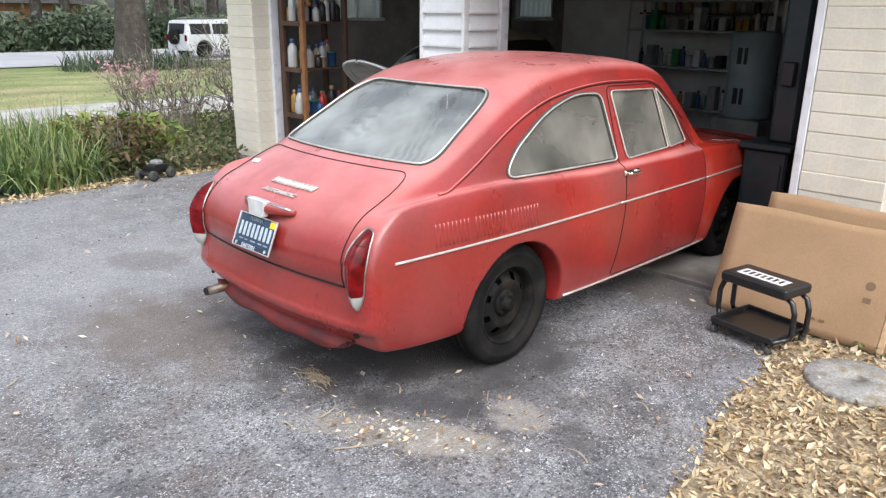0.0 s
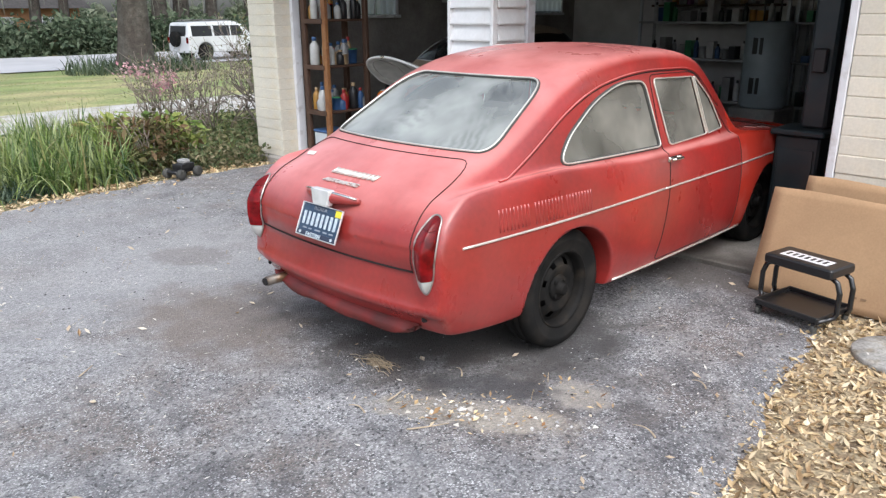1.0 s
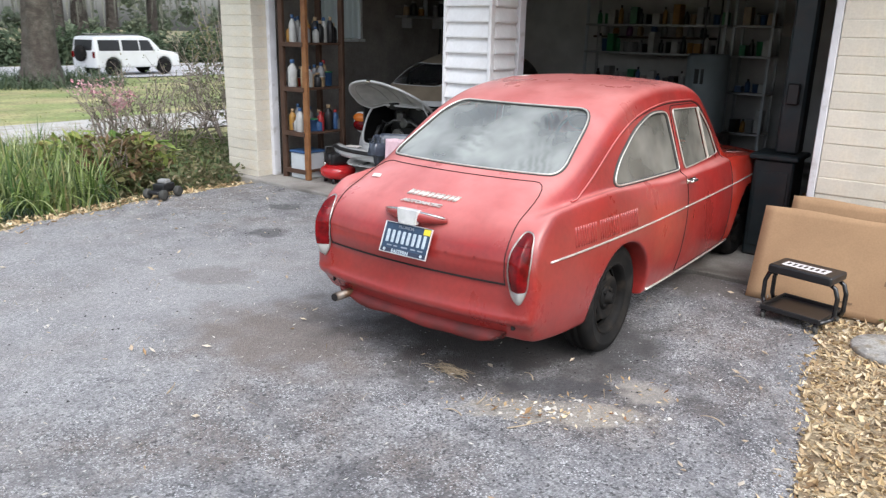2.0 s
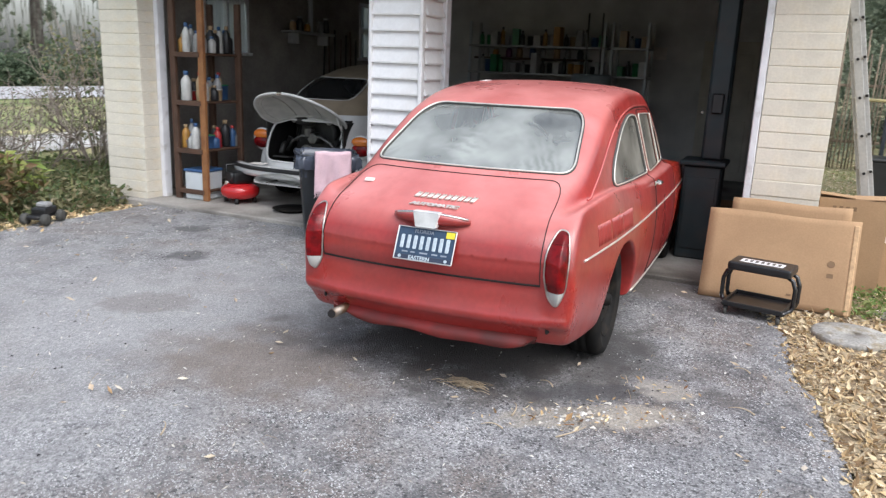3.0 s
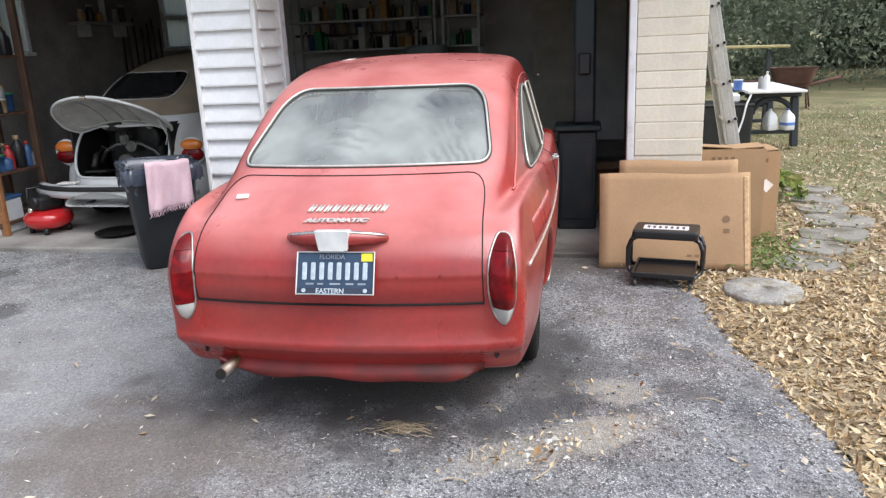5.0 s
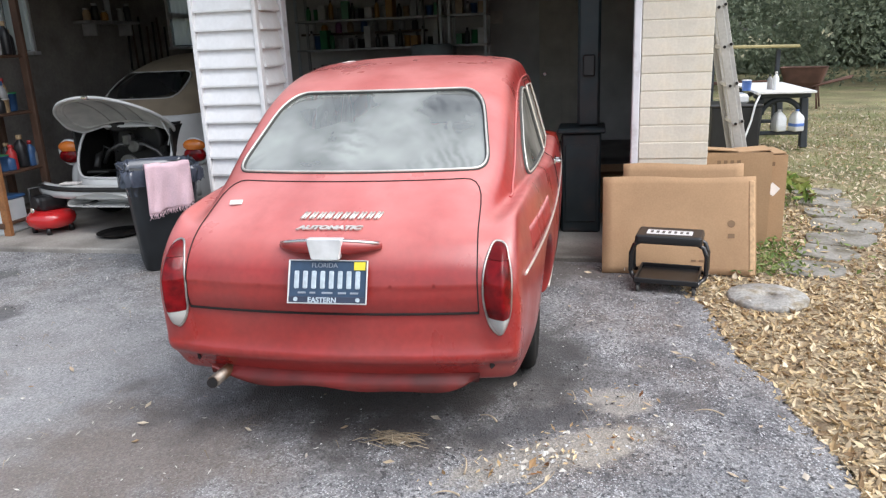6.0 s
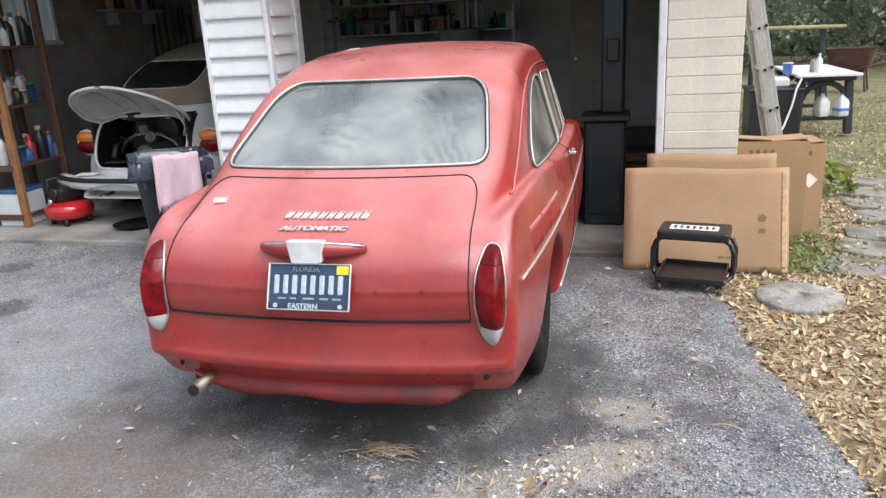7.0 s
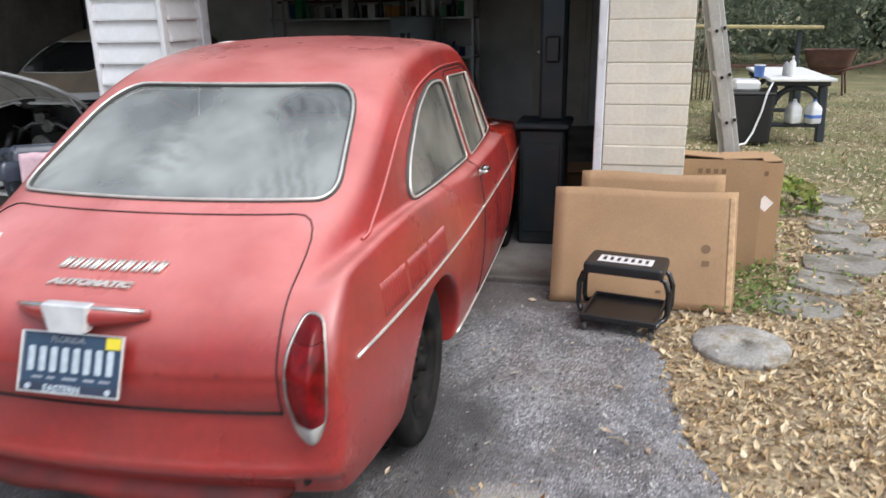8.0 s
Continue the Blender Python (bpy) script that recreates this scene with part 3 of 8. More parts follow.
            ids, inv = np.unique(np.array(faces), return_inverse=True)
            raw_part(nm, s[ids].tolist(), inv.reshape(-1, 4).tolist(), mt, lamp, smooth=True)
        # front indicator and headlamp
        c = car_from(0, [sg * 0.60], [0.62], 3.8, -0.006)[0]
        bm = lathe(bmesh.new(), [(0.10, 0), (0.105, 0.02), (0.09, 0.045), (0.05, 0.06), (0.01, 0.064)], 20, (c[0] - 0.02, c[1], c[2]), (0, 90, 0))
        part("head_lamp", bm, CHROME, car)
        c = car_from(0, [sg * 0.66], [0.44], 3.8, -0.006)[0]
        part("indicator", bx((0.05, 0.10, 0.06), (c[0], c[1], c[2]), bevel=0.015), LENS_WHITE, car)
    # lamp and grip over the number plate: a red wing with a pale middle
    c = from_rear([(-0.02, 0.795)])[0]
    bm = bmesh.new()
    n = 17
    tube(bm, [(c[0] - 0.03 + 0.05 * (abs(t) ** 2), -0.02 + 0.190 * t, 0.832 - 0.008 * t * t) for t in np.linspace(-1, 1, n)], 0.02, 10, flat=0.95,
         radii=[0.012 + 0.020 * (1 - abs(t)**3) for t in np.linspace(-1, 1, n)])
    wing = part("lid_grip", bm, RED, car, "red wing-shaped lid grip with a worn pale middle")
    bm = bmesh.new()
    shield = [(-0.068, 0.034), (0.068, 0.034), (0.064, 0.006), (0.053, -0.042), (-0.053, -0.042), (-0.064, 0.006)]
    rings = [[bm.verts.new((c[0] - dx - 0.10 * max(0, -z), -0.020 + y * k, 0.832 + z * k)) for y, z in rounded(shield, 0.006, 2)] for dx, k in ((0.028, 1.0), (0.052, 1.0), (0.060, 0.93))]
    for r0, r1 in zip(rings, rings[1:]):
        for j in range(len(r0)):
            bm.faces.new((r0[j], r0[(j + 1) % len(r0)], r1[(j + 1) % len(r0)], r1[j]))
    bm.faces.new(rings[-1])
    bmesh.ops.recalc_face_normals(bm, faces=bm.faces)
    part("plate_lamp", bm, SHIELD, wing, "pale bright plate lamp shield")
    # chrome top edge, also standing in for the grip's white sky highlight
    part("grip_edge", tube(bmesh.new(), [(c[0] - 0.047 + 0.05 * (abs(t) ** 2), -0.02 + 0.186 * t, 0.859 - 0.022 * t * t) for t in np.linspace(-1, 1, 15)], 0.0065, 5), CHROME, wing)
    # number plate in its frame
    pc = from_rear([(0, 0.70)])[0]
    pm = pose(pc[0] - 0.020, -0.029, 0.714, 0, 22, 0)
    plate = new("number_plate")
    plate.parent = car
    plate.matrix_basis = pm
    part("plate_sheet", bx((0.003, 0.286, 0.146), bevel=0.001), PLATE_BLUE, plate, "dark blue embossed plate")
    bm = bmesh.new()
    for s2 in (-1, 1):
        box(bm, (0.010, 0.005, 0.154), (-0.004, s2 * 0.1450, 0), bevel=0.002)
    box(bm, (0.010, 0.295, 0.004), (-0.004, 0, 0.075), bevel=0.0015)
    box(bm, (0.010, 0.295, 0.005), (-0.004, 0, -0.0785), bevel=0.002)
    part("frame_band", bx((0.008, 0.284, 0.022), (-0.003, 0, -0.065), bevel=0.002), PLATE_INK, plate)
    part("plate_frame", bm, PLATE_FRAME, plate, "bright plate frame with dark lettering")
    for j in range(8):
        part("plate_bar", bx((0.004, 0.0175, 0.064), (-0.003, 0.116 - 0.0325 * j, 0.006), bevel=0.003), PLATE_WHITE, plate)
    for y, w in ((0.095, 0.03), (0.055, 0.022), (0.0, 0.04), (-0.055, 0.03), (-0.10, 0.03)):
        part("small_bar", bx((0.003, w, 0.007), (-0.0025, y, -0.041), bevel=0.001), PLATE_WHITE_DIM, plate)
    for y in (0.115, -0.115):
        part("frame_ornament", cyl(bmesh.new(), 0.008, 0.003, (-0.0070, y, -0.065), (0, -90, 0), 8), PLATE_WHITE, plate)
    letter("FLORIDA", 0.024, (-0.0035, 0.062, 0.050), plate, PLATE_WHITE_DIM, 0.002, "lettering")
    part("plate_sticker", bx((0.003, 0.042, 0.030), (-0.0035, -0.117, 0.056), bevel=0.001), YELLOW, plate, "yellow sticker")
    letter("EASTERN", 0.026, (-0.0085, 0.070, -0.0755), plate, PLATE_WHITE, 0.002, "lettering", bold=0.0006)
    # two lines of badge: a brand name as plain strokes, and the gearbox name
    for j, y in enumerate(np.linspace(0.128, -0.158, 10)):
        a = from_rear([(y, 0.8955), (y - 0.007, 0.9045), (y - 0.014, 0.9135)]) + np.array([-0.006, 0, 0.003])
        bm = tube(bmesh.new(), a, 0.0052 + 0.0016 * (j % 3 == 0), 6, flat=0.8)
        tube(bm, a - np.array([0, 0.0125, 0]), 0.0052, 6, flat=0.8)
        part("badge_stroke", bm, TRIM, lid)
    c, c2 = from_rear([(0.02, 0.867), (0.02, 0.893)])
    slant = math.degrees(math.atan2(c2[0] - c[0], c2[2] - c[2]))
    tl = letter("AUTOMATIC", 0.026, (c[0] - 0.008, 0.128, 0.870), lid, TRIM, 0.006, "gearbox_badge", lean=slant, shear=0.3, bold=0.0016)
    tl.scale.x = 1.62
    # paper scrap stuck to the lid
    c = from_rear([(0.44, 0.935)])[0]
    part("paper_scrap", bx((0.002, 0.05, 0.026), (c[0] - 0.007, c[1], c[2] + 0.006), (0, slant, 9)), PAPER, lid, "small pale paper scrap")
    # pale scrapes on the roof and the brighter wing
    sc = from_top([(0.72, 0.40), (0.73, 0.36), (0.75, 0.325)])
    part("roof_scuff", tube(bmesh.new(), lift(sc, 0.003), 0.010, 6, flat=0.4, radii=[0.004, 0.011, 0.003]), PAPER, body, "pale paint scuff")
    for x0, y0, dx, dy in ((2.30, -0.60, 0.07, -0.05), (2.48, -0.62, 0.03, -0.02), (2.66, -0.58, 0.05, -0.04)):
        sc = from_top([(x0, y0), (x0 + dx / 2, y0 + dy / 2), (x0 + dx, y0 + dy)])
        part("wing_scrape", tube(bmesh.new(), lift(sc, 0.0012), 0.006, 6, flat=0.25), PAPER, body, "pale scrape in the paint")
    # tail pipe, bumper-iron holes, hanging apron lip
    bm = tube(bmesh.new(), [(-0.70, 0.43, 0.30), (-0.86, 0.445, 0.310), (-0.985, 0.465, 0.300)], 0.024, 14)
    pipe = part("tail_pipe", bm, PIPE, car, "bare steel tail pipe")
    part("pipe_bore", cyl(bmesh.new(), 0.0205, 0.004, (-0.9895, 0.4657, 0.2995), (0, -90, 8), 12), DARK, pipe)
    for y in (-0.60, 0.56):
        c = from_rear([(y, 0.375)])[0]
        part("bracket_slot", bx((0.03, 0.014, 0.045), (c[0] + 0.008, c[1], c[2]), (0, 0, 20 if y > 0 else -20), bevel=0.008), DARK, body)
    ys = np.linspace(-0.55, 0.51, 40)
    v, f = [], []
    for j, y in enumerate(ys):
        sag = 0.010 * math.sin(5 * y + 1) + 0.006 * math.sin(17 * y) + 0.075 * (abs(y + 0.02) / 0.53)**6
        e = -0.90 + 0.13 * y * y
        for x, z in ((e + 0.0, 0.325), (e - 0.03, 0.30), (e - 0.035, 0.262 + sag), (e + 0.02, 0.245 + sag), (e + 0.06, 0.25 + sag)):
            v.append((x, y, z))
        if j:
            for k in range(4):
                f.append((5 * j - 5 + k, 5 * j - 4 + k, 5 * j + 1 + k, 5 * j + k))
    raw_part("rear_apron", v, f, RED_SHADED, car, "dented red apron lip", True)
    # cabin: floor tub, dash, two front seats and a bench
    part("cabin_floor", bx((2.2, 1.2, 0.05), (1.0, 0, 0.42)), CABIN, car)
    for sg in (-1, 1):
        bm = bmesh.new()
        box(bm, (0.5, 0.5, 0.16), (1.15, sg * 0.33, 0.52), bevel=0.05, seg=2)
        box(bm, (0.14, 0.5, 0.56), (0.86, sg * 0.33, 0.82), (0, -14, 0), bevel=0.05, seg=2)
        part("front_seat", bm, CABIN, car)
    bm = bmesh.new()
    box(bm, (0.45, 1.1, 0.16), (0.35, 0, 0.56), bevel=0.05, seg=2)
    box(bm, (0.14, 1.1, 0.45), (0.08, 0, 0.78), (0, -20, 0), bevel=0.05, seg=2)
    part("rear_bench", bm, CABIN, car)
    part("dashboard", bx((0.25, 1.2, 0.2), (1.85, 0, 0.88), bevel=0.05, seg=2), CABIN, car)
    part("parcel_shelf", bx((0.5, 1.05, 0.03), (-0.22, 0, 0.93), bevel=0.01), CABIN, car)
    part("steering_wheel", tube(bmesh.new(), [(1.55 + 0.08 * math.sin(a), 0.33 + 0.19 * math.cos(a), 0.98 + 0.17 * math.sin(a)) for a in np.linspace(0, 6.283, 24, endpoint=False)], 0.012, 6, True), CABIN, car)
    # wheels
    for x in (0.0, 2.4):
        for sg in (-1, 1):
            part_wheel(car, x, sg * (0.630 if x == 0 else 0.650), 0.305 if x == 0 else 0.365, sg)
    # underside block, kept well inside the shell
    part("underbody", bx((3.6, 1.0, 0.12), (1.15, 0, 0.26), bevel=0.03), UNDER, car)
    return car


def part_wheel(car, x, y, z, sg):
    m = (0, 0, 0)
    prof = [(0.20, -0.075), (0.255, -0.088), (0.295, -0.084), (0.311, -0.062), (0.313, -0.03), (0.306, -0.026), (0.306, -0.02), (0.313, -0.016), (0.313, 0.016), (0.306, 0.02), (0.306, 0.026), (0.313, 0.03), (0.311, 0.062), (0.295, 0.084), (0.268, 0.090), (0.262, 0.093), (0.255, 0.088), (0.20, 0.075)]
    wheel = new("wheel")
    wheel.parent = car
    wheel.matrix_basis = pose(x, y, z, -90 * sg, 0, 0)
    part("tyre", lathe(bmesh.new(), prof, 40, caps=False), TYRE, wheel, "dusty black tyre")
    bm = bmesh.new()
    lathe(bm, [(0.205, -0.07), (0.205, 0.078), (0.196, 0.082), (0.186, 0.05), (0.178, 0.02)], 40, caps=False)
    seg = 48
    rings = []
    for r, h in ((0.178, 0.02), (0.160, 0.028), (0.125, 0.055), (0.112, 0.060), (0.085, 0.048), (0.06, 0.040)):
        rings.append([bm.verts.new((r * math.cos(2 * math.pi * k / seg), r * math.sin(2 * math.pi * k / seg), h)) for k in range(seg)])
    for i, (a, b) in enumerate(zip(rings, rings[1:])):
        for k in range(seg):
            if i == 1 and k % 6 in (2, 3):
                continue
            bm.faces.new((a[k], a[(k + 1) % seg], b[(k + 1) % seg], b[k])).smooth = True
    rim = part("rim", bm, STEEL_BLACK, wheel, "dirty black slotted steel rim")
    bm = lathe(bmesh.new(), [(0.07, 0.035), (0.068, 0.05), (0.045, 0.056), (0.034, 0.06), (0.032, 0.085), (0.02, 0.092)], 20)
    part("hub", bm, STEEL_BLACK, wheel)
    for k in range(4):
        a = math.pi / 4 + k * math.pi / 2
        part("wheel_bolt", cyl(bmesh.new(), 0.011, 0.02, (0.052 * math.cos(a), 0.052 * math.sin(a), 0.045), seg=6), STEEL_BLACK, wheel)
    part("brake_drum", cyl(bmesh.new(), 0.13, 0.06, (0, 0, -0.06), seg=24), UNDER, wheel)


def letter(text, size, at, parent, material, depth, name, lean=0.0, shear=0.0, bold=0.0):
    """Raised letters that face the car's tail."""
    cu = bpy.data.curves.new(name, 'FONT')
    cu.body, cu.size, cu.extrude, cu.shear, cu.offset = text, size, depth / 2, shear, bold
    tmp = bpy.data.objects.new(name, cu)
    scene.collection.objects.link(tmp)
    deps = bpy.context.evaluated_depsgraph_get()
    mesh = bpy.data.meshes.new_from_object(tmp.evaluated_get(deps))
    bpy.data.objects.remove(tmp)
    bpy.data.curves.remove(cu)
    mesh.materials.clear()
    ob = finish(name, mesh, material, parent, smooth=False)
    ob.matrix_basis = pose(at[0], at[1], at[2], 0, lean, 0) @ pose(0, 0, 0, 90, 0, -90)
    return ob


PLATE_BLUE = mat("plate_blue", (0.028, 0.055, 0.10), 0.45, vary=0.15, scale=30)
PLATE_WHITE = mat("plate_pale", (0.46, 0.53, 0.58), 0.5, vary=0.15, scale=60)
PLATE_WHITE_DIM = mat("plate_pale_dim", (0.28, 0.31, 0.36), 0.5)
PLATE_FRAME = mat("plate_frame_chrome", (0.75, 0.75, 0.74), 0.3, 0.7)
PLATE_INK = mat("frame_ink", (0.03, 0.04, 0.07), 0.6)
YELLOW = mat("yellow_sticker", (0.75, 0.62, 0.04), 0.5)
PAPER = mat("paper_scrap", (0.75, 0.70, 0.66), 0.8)
PIPE = mat("pipe_steel", (0.24, 0.21, 0.18), 0.45, 0.8, vary=0.3, scale=20, second=(0.2, 0.12, 0.07), second_scale=14)
build_car((4.434, 3.184, 0.010))

# ---------- ground, drive, house ----------
def asphalt_mat():
    m = bpy.data.materials.new("old_asphalt")
    m.use_nodes = True
    N, L = m.node_tree.nodes, m.node_tree.links
    b = N["Principled BSDF"]
    b.inputs["Roughness"].default_value = 0.88
    co = N.new("ShaderNodeTexCoord")

    def noise_tex(s, d=5.0):
        t = N.new("ShaderNodeTexNoise")
        t.inputs["Scale"].default_value, t.inputs["Detail"].default_value = s, d
        L.new(co.outputs["Object"], t.inputs["Vector"])
        return t.outputs["Fac"]

    def mapr(f, a, c, lo, hi):
        r = N.new("ShaderNodeMapRange")
        for k, v in zip(("From Min", "From Max", "To Min", "To Max"), (a, c, lo, hi)):
            r.inputs[k].default_value = v
        L.new(f, r.inputs["Value"])
        return r.outputs[0]

    def mix(f, a, c):
        x = N.new("ShaderNodeMix")
        x.data_type = 'RGBA'
        L.new(f, x.inputs[0])
        for k, v in ((6, a), (7, c)):
            if isinstance(v, tuple):
                x.inputs[k].default_value = (*v, 1)
            else:
                L.new(v, x.inputs[k])
        return x.outputs[2]

    def stones(s):
        v = N.new("ShaderNodeTexVoronoi")
        v.inputs["Scale"].default_value = s
        L.new(co.outputs["Object"], v.inputs["Vector"])
        sep = N.new("ShaderNodeSeparateColor")
        L.new(v.outputs["Color"], sep.inputs[0])
        return sep.outputs[0], v.outputs["Distance"]

    r1, d1 = stones(130)
    r2 = stones(85)[0]
    r3 = stones(190)[0]
    base = mix(mapr(noise_tex(0.55), 0.38, 0.62, 0, 1), (0.262, 0.26, 0.268), (0.395, 0.39, 0.396))
    base = mix(mapr(noise_tex(1.3, 7), 0.47, 0.60, 0, 0.85), base, (0.235, 0.195, 0.170))
    base = mix(mapr(noise_tex(2.1, 9), 0.48, 0.63, 0, 0.8), base, (0.15, 0.144, 0.15))
    base = mix(mapr(noise_tex(5.5, 9), 0.46, 0.64, 0.0, 0.7), base, (0.44, 0.43, 0.425))
    base = mix(mapr(noise_tex(19, 7), 0.50, 0.68, 0.0, 0.45), base, (0.12, 0.117, 0.12))
    base = mix(mapr(noise_tex(52, 6), 0.57, 0.66, 0.0, 0.85), base, (0.05, 0.047, 0.047))
    base = mix(mapr(r1, 0.0, 0.9, 0.45, 0.0), base, (0.085, 0.09, 0.096))
    fleck = N.new("ShaderNodeMath")
    fleck.operation = 'MULTIPLY'
    L.new(mapr(r3, 0.87, 0.90, 0.0, 0.95), fleck.inputs[0])
    L.new(mapr(noise_tex(4.5, 8), 0.42, 0.62, 0.30, 1.0), fleck.inputs[1])
    base = mix(fleck.outputs[0], base, (0.74, 0.745, 0.76))
    base = mix(mapr(r2, 0.95, 0.965, 0.0, 0.55), base, (0.60, 0.60, 0.60))
    base = mix(mapr(r2, 0.0, 0.08, 0.8, 0.0), base, (0.035, 0.034, 0.036))
    # patches: pale tone, brown dirt, dark hollows, broken rubble
    for ctr, size, turn, col, most, grain in (
            ((2.4, 6.2, 0), (3.4, 2.8, 1), 0, (0.44, 0.435, 0.435), 0.45, 3.2),
            # pale patch: brighter light on the drive's left, put into the colour
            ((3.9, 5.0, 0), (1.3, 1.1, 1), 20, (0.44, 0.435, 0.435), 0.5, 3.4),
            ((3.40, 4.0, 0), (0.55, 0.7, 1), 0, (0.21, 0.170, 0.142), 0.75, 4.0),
            # under the tail: dirt, with the car's own shade painted in
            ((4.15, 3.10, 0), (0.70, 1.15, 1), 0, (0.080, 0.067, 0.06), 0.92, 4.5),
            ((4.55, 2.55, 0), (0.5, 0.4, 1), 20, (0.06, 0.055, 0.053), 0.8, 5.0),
            ((4.81, 5.88, 0), (0.14, 0.16, 1), 12, (0.075, 0.072, 0.075), 0.7, 12.0),
            ((5.58, 6.55, 0), (0.11, 0.18, 1), 8, (0.08, 0.077, 0.077), 0.65, 12.0),
            ((3.80, 5.25, 0), (0.20, 0.30, 1), 30, (0.19, 0.165, 0.145), 0.45, 9.0),
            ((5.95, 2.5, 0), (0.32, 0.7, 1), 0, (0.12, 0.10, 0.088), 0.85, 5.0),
            ((1.6, 5.1, 0), (0.36, 0.16, 1), 15, (0.14, 0.125, 0.115), 0.55, 8.0),
            ((3.62, 2.32, 0), (0.46, 0.11, 1), -57, (0.42, 0.38, 0.32), 0.7, 14.0),
            ((4.08, 2.09, 0), (0.12, 0.14, 1), 0, (0.40, 0.37, 0.33), 0.9, 9.0),
            ((3.70, 2.16, 0), (0.16, 0.10, 1), -30, (0.46, 0.42, 0.36), 0.65, 12.0),
            ((3.86, 2.44, 0), (0.30, 0.10, 1), -57, (0.06, 0.058, 0.062), 0.65, 9.0)):
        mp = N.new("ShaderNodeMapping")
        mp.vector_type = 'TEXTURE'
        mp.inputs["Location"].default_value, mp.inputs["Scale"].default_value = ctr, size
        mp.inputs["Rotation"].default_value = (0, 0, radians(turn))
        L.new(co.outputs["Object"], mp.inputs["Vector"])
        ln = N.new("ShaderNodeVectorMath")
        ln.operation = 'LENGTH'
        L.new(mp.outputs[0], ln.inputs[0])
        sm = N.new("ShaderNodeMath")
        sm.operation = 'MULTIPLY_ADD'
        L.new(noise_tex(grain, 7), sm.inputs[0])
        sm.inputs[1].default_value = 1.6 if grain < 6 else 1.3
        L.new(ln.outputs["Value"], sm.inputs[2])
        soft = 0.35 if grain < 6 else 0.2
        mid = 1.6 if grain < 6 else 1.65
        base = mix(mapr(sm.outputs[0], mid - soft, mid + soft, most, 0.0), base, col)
    base = mix(mapr(r1, 0.0, 0.9, 0.35, 0.0), base, (0.06, 0.066, 0.07))
    L.new(base, b.inputs["Base Color"])
    bp = N.new("ShaderNodeBump")
    bp.inputs["Strength"].default_value, bp.inputs["Distance"].default_value = 0.7, 0.012
    add = N.new("ShaderNodeMath")
    add.operation = 'ADD'
    L.new(d1, add.inputs[0])
    L.new(noise_tex(13, 9), add.inputs[1])
    L.new(add.outputs[0], bp.inputs["Height"])
    L.new(bp.outputs[0], b.inputs["Normal"])
    return m


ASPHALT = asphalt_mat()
SOIL = mat("lawn_soil", (0.155, 0.158, 0.070), 0.95, vary=0.3, scale=1.2, fine=0.45, fine_scale=60, second=(0.225, 0.19, 0.105), second_scale=0.9, second_at=0.5, second_soft=0.14, bump=0.6, bump_scale=45)
CREAM = mat("cream_painted_block", (0.72, 0.67, 0.565), 0.75, vary=0.08, scale=5, fine=0.05, fine_scale=60, second=(0.66, 0.57, 0.42), second_scale=3.0, second_at=0.62, random=0.05, bump=0.25, bump_scale=35)
MORTAR = mat("cream_painted_mortar", (0.66, 0.61, 0.51), 0.85, vary=0.15, scale=20, bump=0.3, bump_scale=60)
VINYL = mat("white_vinyl_siding", (0.87, 0.865, 0.86), 0.45, vary=0.05, scale=2.5, fine=0.03, fine_scale=30, second=(0.66, 0.63, 0.60), second_scale=2.0, second_at=0.62)
WHITE_TRIM = mat("white_painted_trim", (0.74, 0.74, 0.76), 0.5, vary=0.08, scale=6, second=(0.5, 0.48, 0.46), second_scale=9, second_at=0.66)
CONCRETE = mat("stained_concrete", (0.34, 0.32, 0.29), 0.85, vary=0.2, scale=2.5, fine=0.15, fine_scale=80, second=(0.13, 0.115, 0.10), second_scale=1.4, second_at=0.55, bump=0.2, bump_scale=40)
CONCRETE_WALK = mat("walkway_concrete", (0.46, 0.45, 0.43), 0.9, vary=0.2, scale=1.5, fine=0.15, fine_scale=30, second=(0.34, 0.31, 0.26), second_scale=2.5, second_at=0.55)
PANEL = mat("brown_wall_panel", (0.30, 0.28, 0.26), 0.75, vary=0.25, scale=3, fine=0.1, fine_scale=30)
# darker panel copy: the right bay's gloom is put into its colour
PANEL_SHADED = mat("shaded_brown_panel", (0.10, 0.08, 0.065), 0.7, vary=0.25, scale=3)
PANEL_GREY = mat("grey_plasterboard", (0.66, 0.65, 0.63), 0.85, vary=0.2, scale=2)
ROOFING = mat("roof_shingle", (0.10, 0.09, 0.085), 0.9, vary=0.25, scale=5)
ROAD = mat("grey_road", (0.44, 0.44, 0.45), 0.9, vary=0.1, scale=0.4)


def terrain(x, y):
    """Flat round the house; the front lawn falls gently to the street."""
    fall = np.clip((y - 14.5) / 16, 0, 1)
    return -0.55 * fall + 0.012 * np.sin(1.7 * x + 0.6 * y) * np.sin(1.1 * y - 0.5 * x)


